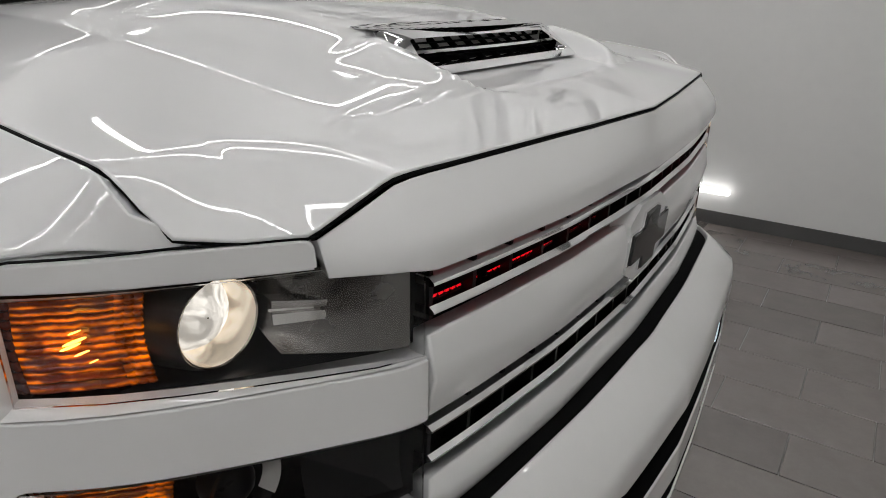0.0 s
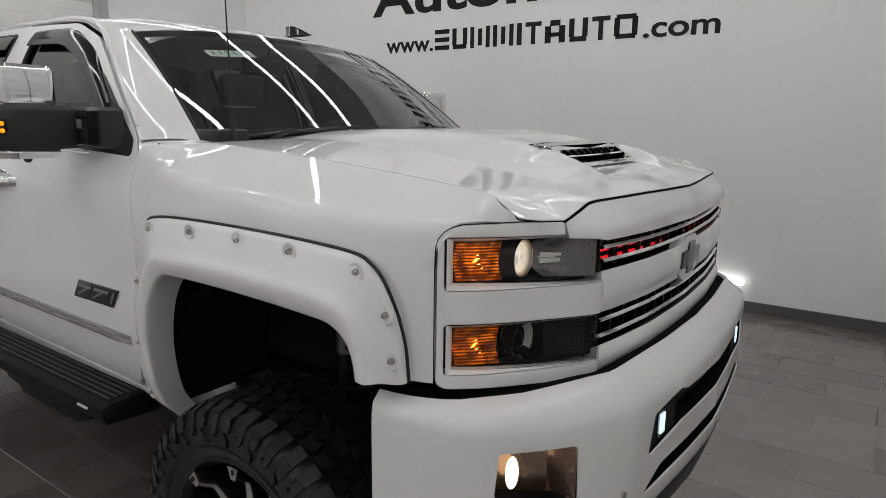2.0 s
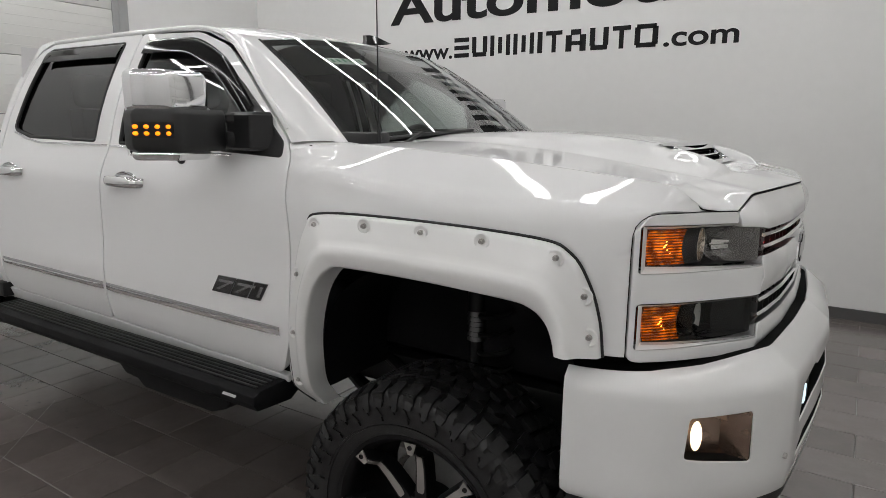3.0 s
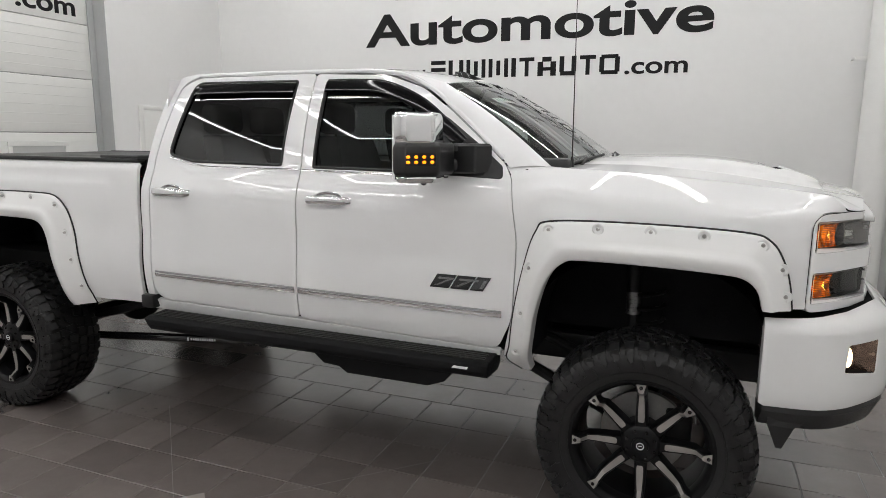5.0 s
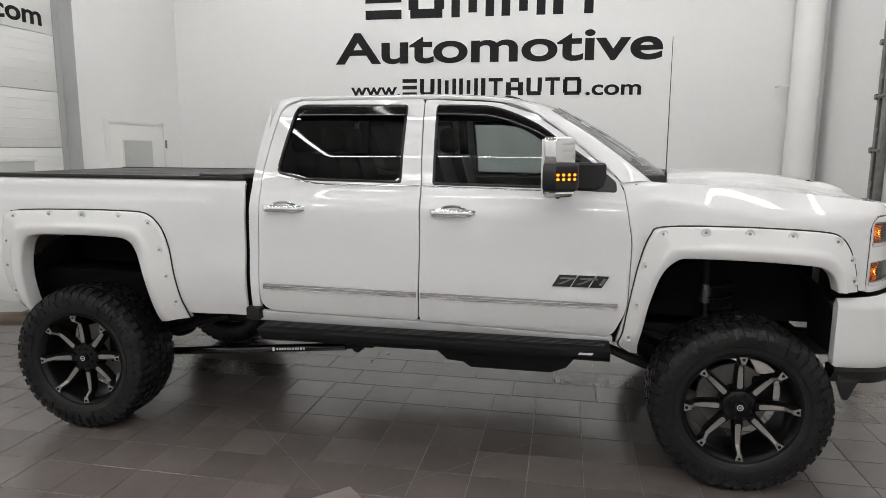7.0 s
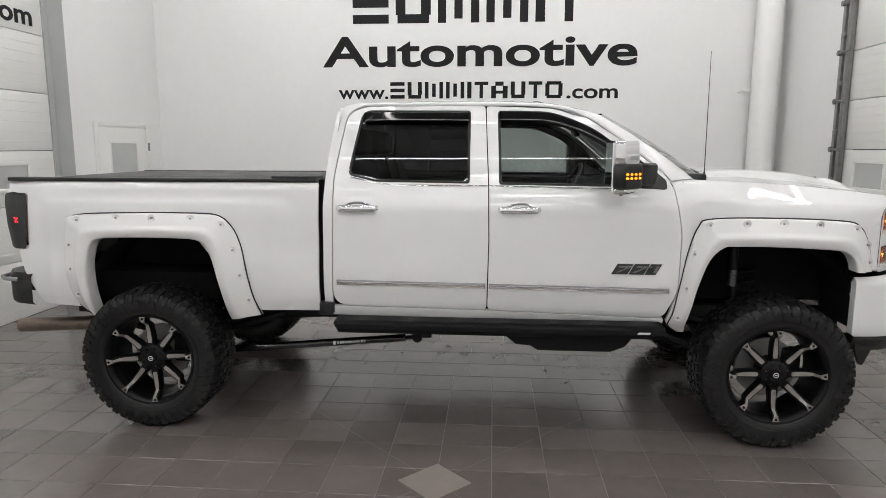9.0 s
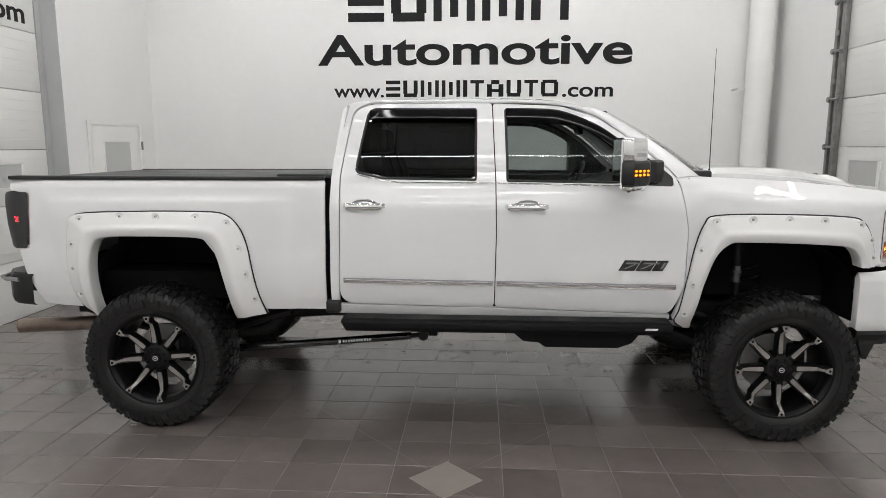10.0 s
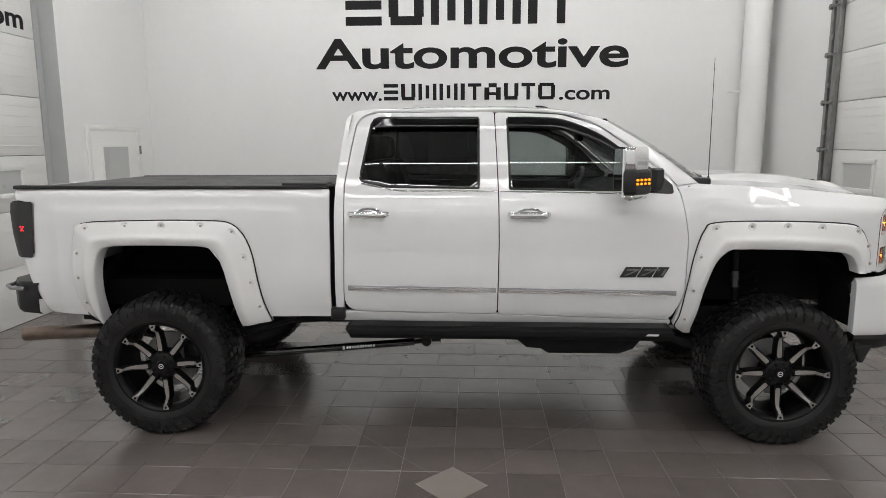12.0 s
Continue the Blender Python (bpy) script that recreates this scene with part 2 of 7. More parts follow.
def tile_material():
    """Porcelain floor tile: grey-brown, mottled, each piece of its own tone, satin gloss."""
    m, n, l = mat_new("porcelain_tile")
    b = n["Principled BSDF"]
    b.inputs["Specular IOR Level"].default_value = 0.9
    b.inputs["IOR"].default_value = 1.85
    gm = n.new("ShaderNodeNewGeometry")
    oi = n.new("ShaderNodeObjectInfo")
    rnd = n.new("ShaderNodeMath")
    rnd.operation = "ADD"
    l.new(oi.outputs["Random"], rnd.inputs[0])
    l.new(gm.outputs["Random Per Island"], rnd.inputs[1])
    fr = n.new("ShaderNodeMath")
    fr.operation = "FRACT"
    l.new(rnd.outputs[0], fr.inputs[0])
    big = n.new("ShaderNodeTexNoise")
    big.inputs["Scale"].default_value = 7.0
    big.inputs["Detail"].default_value = 6
    big.inputs["Roughness"].default_value = 0.62
    fine = n.new("ShaderNodeTexNoise")
    fine.inputs["Scale"].default_value = 60
    fine.inputs["Detail"].default_value = 4
    l.new(gm.outputs["Position"], big.inputs["Vector"])
    l.new(gm.outputs["Position"], fine.inputs["Vector"])
    r1 = n.new("ShaderNodeValToRGB")
    r1.color_ramp.elements[0].position, r1.color_ramp.elements[0].color = 0.32, (0.142, 0.121, 0.1135, 1)
    r1.color_ramp.elements[1].position, r1.color_ramp.elements[1].color = 0.70, (0.166, 0.141, 0.131, 1)
    l.new(big.outputs["Fac"], r1.inputs["Fac"])
    tone = n.new("ShaderNodeMapRange")
    tone.inputs["To Min"].default_value, tone.inputs["To Max"].default_value = 0.84, 1.16
    l.new(fr.outputs[0], tone.inputs["Value"])
    sc = n.new("ShaderNodeVectorMath")
    sc.operation = "SCALE"
    l.new(r1.outputs["Color"], sc.inputs[0])
    l.new(tone.outputs["Result"], sc.inputs["Scale"])
    fm = n.new("ShaderNodeMapRange")
    fm.inputs["From Min"].default_value, fm.inputs["From Max"].default_value = 0.3, 0.7
    fm.inputs["To Min"].default_value, fm.inputs["To Max"].default_value = 0.98, 1.02
    l.new(fine.outputs["Fac"], fm.inputs["Value"])
    sc2 = n.new("ShaderNodeVectorMath")
    sc2.operation = "SCALE"
    l.new(sc.outputs["Vector"], sc2.inputs[0])
    l.new(fm.outputs["Result"], sc2.inputs["Scale"])
    l.new(sc2.outputs["Vector"], b.inputs["Base Color"])
    rr = n.new("ShaderNodeMapRange")
    rr.inputs["From Min"].default_value, rr.inputs["From Max"].default_value = 0.3, 0.7
    rr.inputs["To Min"].default_value, rr.inputs["To Max"].default_value = 0.205, 0.225
    l.new(big.outputs["Fac"], rr.inputs["Value"])
    l.new(rr.outputs["Result"], b.inputs["Roughness"])
    bp = n.new("ShaderNodeBump")
    bp.inputs["Strength"].default_value = 0.004
    bp.inputs["Distance"].default_value = 0.002
    l.new(fine.outputs["Fac"], bp.inputs["Height"])
    l.new(bp.outputs["Normal"], b.inputs["Normal"])
    return m


TILE = tile_material()
INSET = simple("inset_tile", (0.23, 0.20, 0.182), 0.35, vary=0.12, scale=9, bump=0.15)


# ---- shape helpers ----
def part(name, bm, material, parent=None, label="", smooth=True, sharp=35, normals=None):
    """Links a bmesh as one mesh object under a thing or a part."""
    me = bpy.data.meshes.new(name)
    bm.to_mesh(me)
    bm.free()
    for m in material if isinstance(material, (list, tuple)) else [material]:
        me.materials.append(m)
    if smooth:
        me.polygons.foreach_set("use_smooth", [True] * len(me.polygons))
        if normals is None:
            me.set_sharp_from_angle(angle=radians(sharp))
        else:
            me.normals_split_custom_set_from_vertices(normals)
    ob = new(name, me)
    ob.parent = parent
    if label:
        tagged(ob, label)
    return ob


def thing(name, label, category, group="", kind="", at=(0, 0, 0)):
    ob = new(name)
    ob.location = at
    ob.empty_display_size = 0.1
    return tagged(ob, label, category, group, kind)


def box(bm, x0, x1, y0, y1, z0, z1, bevel=0.0, seg=2, mi=0):
    m = Matrix.Translation(((x0 + x1) / 2, (y0 + y1) / 2, (z0 + z1) / 2)) @ Matrix.Diagonal((abs(x1 - x0), abs(y1 - y0), abs(z1 - z0), 1))
    vs = bmesh.ops.create_cube(bm, size=1, matrix=m)["verts"]
    faces = {f for v in vs for f in v.link_faces}
    for f in faces:
        f.material_index = mi
    if bevel:
        es = list({e for v in vs for e in v.link_edges})
        bmesh.ops.bevel(bm, geom=es, offset=bevel, segments=seg, profile=0.5, affect="EDGES", clamp_overlap=True)


def one_box(*a, **k):
    bm = bmesh.new()
    box(bm, *a, **k)
    return bm


def rod(bm, p0, p1, r0, r1=None, seg=20, caps=True):
    p0, p1 = Vector(p0), Vector(p1)
    d = p1 - p0
    m = Matrix.Translation((p0 + p1) / 2) @ d.to_track_quat("Z", "Y").to_matrix().to_4x4()
    bmesh.ops.create_cone(bm, cap_ends=caps, segments=seg, radius1=r0, radius2=r0 if r1 is None else r1, depth=d.length, matrix=m)


def loft(bm, rows, close_u=False, close_v=False, mi=0):
    vs = [[bm.verts.new(p) for p in r] for r in rows]
    nu, nv = len(vs), len(vs[0])
    for i in range(nu if close_u else nu - 1):
        for j in range(nv if close_v else nv - 1):
            q = [vs[i][j], vs[(i + 1) % nu][j], vs[(i + 1) % nu][(j + 1) % nv], vs[i][(j + 1) % nv]]
            try:
                bm.faces.new(q).material_index = mi
            except ValueError:
                pass
    return vs


def prism(bm, poly, fn, d0, d1, mi=0):
    """A flat polygon, placed by fn(u, v, d), between the depths d0 and d1."""
    a = [bm.verts.new(fn(u, v, d0)) for u, v in poly]
    b = [bm.verts.new(fn(u, v, d1)) for u, v in poly]
    fs = [bm.faces.new(a), bm.faces.new(b[::-1])]
    for i in range(len(poly)):
        j = (i + 1) % len(poly)
        fs.append(bm.faces.new((a[i], b[i], b[j], a[j])))
    for f in fs:
        f.material_index = mi
    bmesh.ops.recalc_face_normals(bm, faces=fs)


def table(points, sigma=0.02, step=0.002):
    """A smooth function through points (x, value): straight runs blurred by sigma."""
    xs = np.array([p[0] for p in points], float)
    ys = np.array([p[1] for p in points], float)
    g = np.arange(xs[0] - 4 * sigma, xs[-1] + 4 * sigma + step, step)
    lo, hi = (ys[1] - ys[0]) / (xs[1] - xs[0]), (ys[-1] - ys[-2]) / (xs[-1] - xs[-2])
    pad = 4 * sigma + 0.1
    v = np.interp(g, np.r_[xs[0] - pad, xs, xs[-1] + pad], np.r_[ys[0] - lo * pad, ys, ys[-1] + hi * pad])
    k = np.arange(-int(3 * sigma / step), int(3 * sigma / step) + 1) * step
    w = np.exp(-0.5 * (k / sigma) ** 2)
    w /= w.sum()
    n = len(k) // 2
    vp = np.r_[v[0] + lo * step * np.arange(-n, 0), v, v[-1] + hi * step * np.arange(1, n + 1)]
    sm = np.convolve(vp, w, "valid")
    return lambda x: float(np.interp(x, g, sm))


def fillet(corners, seg=6):
    """A polygon of (u, v, radius) corners, the corners rounded."""
    out = []
    n = len(corners)
    for i in range(n):
        p = Vector(corners[i][:2])
        r = corners[i][2] if len(corners[i]) > 2 else 0
        if not r:
            out.append(tuple(p))
            continue
        a, b = Vector(corners[i - 1][:2]) - p, Vector(corners[(i + 1) % n][:2]) - p
        ang = a.angle(b)
        t = min(r / math.tan(ang / 2), a.length * 0.49, b.length * 0.49)
        s, e = p + a.normalized() * t, p + b.normalized() * t
        for k in range(seg + 1):
            f = k / seg
            out.append(tuple((1 - f) ** 2 * s + 2 * f * (1 - f) * p + f * f * e))
    return out


def resample(poly, step, closed=True):
    out = []
    n = len(poly)
    for i in range(n if closed else n - 1):
        a, b = Vector(poly[i]), Vector(poly[(i + 1) % n])
        k = max(1, int((b - a).length / step))
        out += [tuple(a.lerp(b, j / k)) for j in range(k)]
    if not closed:
        out.append(tuple(poly[-1]))
    return out


def inside(p, poly):
    c = False
    x, y = p
    for i in range(len(poly)):
        (x0, y0), (x1, y1) = poly[i - 1], poly[i]
        if (y0 > y) != (y1 > y) and x < (x1 - x0) * (y - y0) / (y1 - y0) + x0:
            c = not c
    return c


def dist_poly(p, pts):
    return min((p[0] - q[0]) ** 2 + (p[1] - q[1]) ** 2 for q in pts) ** 0.5


def inset(poly, d):
    """The closed polygon drawn in by d (out, if d is negative)."""
    n = len(poly)
    area = sum(poly[i - 1][0] * poly[i][1] - poly[i][0] * poly[i - 1][1] for i in range(n))
    s = 1 if area > 0 else -1
    out = []
    for i in range(n):
        p = Vector(poly[i])
        a, b = (p - Vector(poly[i - 1])).normalized(), (Vector(poly[(i + 1) % n]) - p).normalized()
        na, nb = Vector((-a[1], a[0])) * s, Vector((-b[1], b[0])) * s
        m = na + nb
        if m.length < 1e-4:
            m = na
        m.normalize()
        out.append(tuple(p + m * d / max(0.35, m.dot(na))))
    return out


def panel(name, outline, fn, material, parent, holes=(), grid=0.05, step=0.025, depth=0.02, label="", inward=None, roll=0.004, gap=0.0, lip=False):
    """A sheet-metal panel: a region of (u, v) laid on the smooth surface fn(u, v), its edges rolled over and turned in by depth."""
    from mathutils.geometry import delaunay_2d_cdt
    outline = inset(resample(outline, step), roll + gap)
    loops = [outline] + [inset(resample(h, step), -roll) for h in holes]
    pts, edges = [], []
    for lp in loops:
        s = len(pts)
        pts += lp
        edges += [(s + i, s + (i + 1) % len(lp)) for i in range(len(lp))]
    bnd = list(pts)
    us, vs = [p[0] for p in outline], [p[1] for p in outline]
    nu, nv = max(2, int((max(us) - min(us)) / grid)), max(2, int((max(vs) - min(vs)) / grid))
    for i in range(1, nu):
        for j in range(1, nv):
            p = (min(us) + (max(us) - min(us)) * i / nu, min(vs) + (max(vs) - min(vs)) * j / nv)
            if inside(p, loops[0]) and not any(inside(p, h) for h in loops[1:]) and dist_poly(p, bnd) > 0.55 * grid:
                pts.append(p)
    res = delaunay_2d_cdt([Vector(p) for p in pts], edges, [], 0, 1e-7)
    vv, ff = res[0], res[2]
    bm = bmesh.new()
    nrm = []

    def normal(u, v):
        e = 0.006
        du = Vector(fn(u + e, v)) - Vector(fn(u - e, v))
        dv = Vector(fn(u, v + e)) - Vector(fn(u, v - e))
        return du.cross(dv).normalized()

    mid = Vector(inward) if inward else None
    sign = 1.0
    if mid is not None:
        c = pts[-1] if len(pts) > len(bnd) else (sum(us) / len(us), sum(vs) / len(vs))
        if normal(*c).dot(mid) > 0:
            sign = -1.0
    V = []
    for p in vv:
        V.append(bm.verts.new(fn(p[0], p[1])))
        nrm.append(normal(p[0], p[1]) * sign)
    for f in ff:
        c = (sum(vv[i][0] for i in f) / len(f), sum(vv[i][1] for i in f) / len(f))
        if inside(c, loops[0]) and not any(inside(c, h) for h in loops[1:]):
            try:
                fc = bm.faces.new([V[i] for i in f])
            except ValueError:
                continue
            fc.normal_update()
            if fc.normal.dot(nrm[f[0]]) < 0:
                fc.normal_flip()
    for lp in loops:
        rows = []
        for i, p in enumerate(lp):
            q, r = lp[i - 1], lp[(i + 1) % len(lp)]
            n = normal(*p) * sign
            t = (Vector(fn(*r)) - Vector(fn(*q))).normalized()
            side = t.cross(n)
            rows.append((Vector(fn(*p)), n, side))
        # the outward side of the loop in the sheet
        area = sum(lp[i - 1][0] * lp[i][1] - lp[i][0] * lp[i - 1][1] for i in range(len(lp)))
        o = 1.0 if lp is loops[0] else -1.0
        p, n, side = rows[0]
        probe = Vector(lp[0])
        tv = (Vector(lp[1]) - Vector(lp[-1])).normalized()
        outv = Vector((tv[1], -tv[0])) * (1 if area > 0 else -1) * o
        pp = Vector(fn(*(probe + outv * 0.003))) - p
        sgn = 1.0 if pp.dot(side) > 0 else -1.0
        ring = []
        for p, n, side in rows:
            s = side * sgn
            a = bm.verts.new(p)
            b = bm.verts.new(p + s * roll * 0.7 - n * roll * 0.3)
            c = bm.verts.new(p + s * roll - n * roll)
            d = bm.verts.new(p + s * roll - n * depth)
            nrm.extend([n, (n + s).normalized(), s, s])
            ring.append((a, b, c, d))
        for i in range(len(ring)):
            j = (i + 1) % len(ring)
            for k in range(3):
                f = bm.faces.new((ring[i][k], ring[j][k], ring[j][k + 1], ring[i][k + 1]))
                # turned-in walls go near-black: the gap's shade is put into their colour
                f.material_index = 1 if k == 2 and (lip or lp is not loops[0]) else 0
    bm.verts.index_update()
    bm.normal_update()
    for f in bm.faces:
        if f.normal.dot(nrm[f.verts[0].index] + nrm[f.verts[1].index] + nrm[f.verts[2].index]) < 0:
            f.normal_flip()
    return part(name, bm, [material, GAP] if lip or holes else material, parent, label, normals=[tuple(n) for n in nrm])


def spline(pts, n):
    """n points on a Catmull-Rom curve through pts."""
    P = [Vector(p) for p in pts]
    P = [2 * P[0] - P[1]] + P + [2 * P[-1] - P[-2]]
    out = []
    m = len(P) - 3
    for k in range(n):
        t = k / (n - 1) * m
        i = min(int(t), m - 1)
        f = t - i
        a, b, c, d = P[i], P[i + 1], P[i + 2], P[i + 3]
        out.append(0.5 * ((2 * b) + (c - a) * f + (2 * a - 5 * b + 4 * c - d) * f * f + (3 * b - a - 3 * c + d) * f ** 3))
    return out


def tube_along(bm, pts, r, seg=10):
    rows = []
    for i, p in enumerate(pts):
        d = (Vector(pts[min(i + 1, len(pts) - 1)]) - Vector(pts[max(i - 1, 0)])).normalized()
        x = d.cross(Vector((0.13, 0.27, 1))).normalized()
        y = d.cross(x)
        rows.append([Vector(p) + (x * math.cos(a) + y * math.sin(a)) * r for a in [2 * math.pi * k / seg for k in range(seg)]])
    vs = loft(bm, rows, close_v=True)
    bm.faces.new(vs[0][::-1])
    bm.faces.new(vs[-1])


def revolve(bm, prof, seg, axis_pt=(0, 0, 0), mi=0):
    """prof: (radius, y) points turned round the y axis."""
    rows = []
    for k in range(seg):
        a = 2 * math.pi * k / seg
        rows.append([(r * math.cos(a), y, r * math.sin(a)) for r, y in prof])
    loft(bm, rows, close_u=True, mi=mi)


# ---- the truck ----
YC = 0.02                      # centre line
truck = thing("pickup_truck", "white lifted crew-cab pickup truck with black wheels on tiles", "truck")


def mir(y, side):
    return y if side < 0 else 2 * YC - y


half = table([(0.68, .885), (0.74, .925), (0.80, .947), (0.87, .963), (0.95, .974), (1.02, .9775), (1.08, .975), (1.17, .968), (1.30, .968), (1.40, .964), (1.44, .958), (1.50, .937), (1.55, .911), (1.585, .8985), (1.61, .8915), (1.66, .8775), (1.71, .861), (1.76, .8425), (1.81, .8225), (1.86, .800), (1.91, .7755), (1.955, .7515), (2.0, .726), (2.03, .7085), (2.10, .668)], 0.010)
bed_half = table([(.66, .90), (.74, .935), (.80, .948), (.84, .962), (.92, .973), (1.0, .976), (1.07, .974), (1.16, .964), (1.25, .962), (1.38, .962), (1.46, .955), (1.52, .950), (1.56, .945), (1.582, .930), (1.595, .905)], .012)
taper = table([(-0.6, 0), (0.25, 0), (0.40, .008), (0.50, .026), (0.57, .045), (0.62, .072), (0.67, .118), (0.72, .185)], 0.02)
gap_y = table([(-0.70, .806), (-0.3, .815), (0.2, .818), (0.55, .814), (0.65, .811), (0.68, .809), (0.713, .804), (0.74, .796)], 0.008)


edge_z = table([(-0.70, 1.612), (-0.4, 1.606), (-0.1, 1.592), (0.2, 1.570), (0.45, 1.546), (0.60, 1.5285), (0.72, 1.512), (0.9, 1.487)], 0.10)


def gap_z(x):
    """Height of the seam between hood and fender: it breaks down steeply at the front corner."""
    return min(edge_z(x), 1.5215 - (x - .646) * .86)


shoulder = table([(-0.7, 1.575), (-0.58, 1.560), (-0.40, 1.520), (-0.2, 1.490), (0.1, 1.475), (0.45, 1.462), (0.58, 1.458), (0.72, 1.448)], 0.03)


def body_side(side):
    def fn(x, z):
        return Vector((x, mir(-half(z), side), z))
    return fn


def ease(t):
    return 1 / (1 + math.exp(-max(-40, min(40, t))))


def haunch(x, z, x0, x1, top, h):
    """A soft raised field of the side skin round a wheel."""
    return h * ease((top - z) / .009) * ease((x - x0) / .014) * ease((x1 - x) / .020)


def fender_fn(side):
    """Side skin up to the shoulder (v is height), rolled over to the hood gap beyond v = 1.36."""
    def fn(x, v):
        y0 = half(min(v, 1.36)) - taper(x)
        if v <= 1.36:
            return Vector((x, mir(-y0, side), v))
        w = min(1, (v - 1.36) / 0.293)
        zg, yg = gap_z(x), gap_y(x)
        yg = min(yg, y0 - 0.02)
        # tight shoulder, then a nearly flat slope up to the hood gap
        cy, cz = y0 - 0.010, min(shoulder(x), zg - .012)
        def run(q):
            if q < .36:
                f = q / .36
                return y0 + (cy - y0) * f, 1.36 + (cz - 1.36) * f
            f = (q - .36) / .64
            return cy + (yg - cy) * f, cz + (zg - cz) * f
        r = .09
        if abs(w - .36) < r:
            (ya, za), (yb, zb) = run(.36 - r), run(.36 + r)
            f = (w - .36 + r) / (2 * r)
            y = (1 - f) ** 2 * ya + 2 * f * (1 - f) * cy + f * f * yb
            z = (1 - f) ** 2 * za + 2 * f * (1 - f) * cz + f * f * zb
        else:
            y, z = run(w)
        # towards the door the skin follows the door's own section
        f = min(1, max(0, (-.40 - x) / .20))
        if f > 0:
            f = f * f * (3 - 2 * f)
            if w < .75:
                zb = 1.36 + .215 * w / .75
                yb = half(zb)
            else:
                g = (w - .75) / .25
                yb = (1 - g) ** 2 * .9015 + 2 * g * (1 - g) * .886 + g * g * yg
                zb = (1 - g) ** 2 * 1.575 + 2 * g * (1 - g) * 1.606 + g * g * zg
            y, z = y + (yb - y) * f, z + (zb - z) * f
        y += haunch(x, z, -.50, .56, 1.446, .009)
        return Vector((x, mir(-y, side), z))
    return fn


FLARE_F = ([(-.560, .668), (-.621, .722), (-.604, .800), (-.580, .97), (-.540, 1.18), (-.490, 1.335), (-.415, 1.384), (-.04, 1.392), (.331, 1.379), (.43, 1.347), (.482, 1.27), (.510, 1.18), (.524, 1.085)],
           [(-.515, .668), (-.520, .735), (-.502, .85), (-.480, .98), (-.430, 1.135), (-.355, 1.216), (-.27, 1.228), (0, 1.226), (.27, 1.214), (.345, 1.200), (.385, 1.17), (.406, 1.13), (.417, 1.085)])
FLARE_R = ([(-4.315, .712), (-4.40, .80), (-4.445, .95), (-4.455, 1.15), (-4.435, 1.30), (-4.375, 1.372), (-3.92, 1.390), (-3.60, 1.390), (-3.463, 1.384), (-3.402, 1.362), (-3.362, 1.326), (-3.326, 1.272), (-3.290, 1.169), (-3.254, .986), (-3.224, .853), (-3.188, .738)],
           [(-4.285, .712), (-4.290, .82), (-4.295, .95), (-4.290, 1.08), (-4.262, 1.185), (-4.18, 1.230), (-3.90, 1.238), (-3.66, 1.235), (-3.580, 1.229), (-3.540, 1.216), (-3.514, 1.196), (-3.494, 1.165), (-3.468, 1.105), (-3.438, .985), (-3.412, .86), (-3.384, .705)])
BOLTS_F = [(-.573, .775), (-.545, .968), (-.512, 1.178), (-.431, 1.352), (-.222, 1.366), (-.012, 1.366), (.190, 1.361), (.402, 1.338), (.478, 1.245), (.497, 1.140)]
BOLTS_R = [(-4.372, .865), (-4.405, 1.03), (-4.408, 1.185), (-4.345, 1.345), (-4.085, 1.362), (-3.85, 1.364), (-3.60, 1.362), (-3.405, 1.325), (-3.336, 1.165), (-3.296, 1.005), (-3.252, .845)]


leg_rise = table([(.62, .05), (.68, .10), (.764, .35), (.97, .55), (1.12, .92), (1.20, 1.0), (1.5, 1.0)], .02)


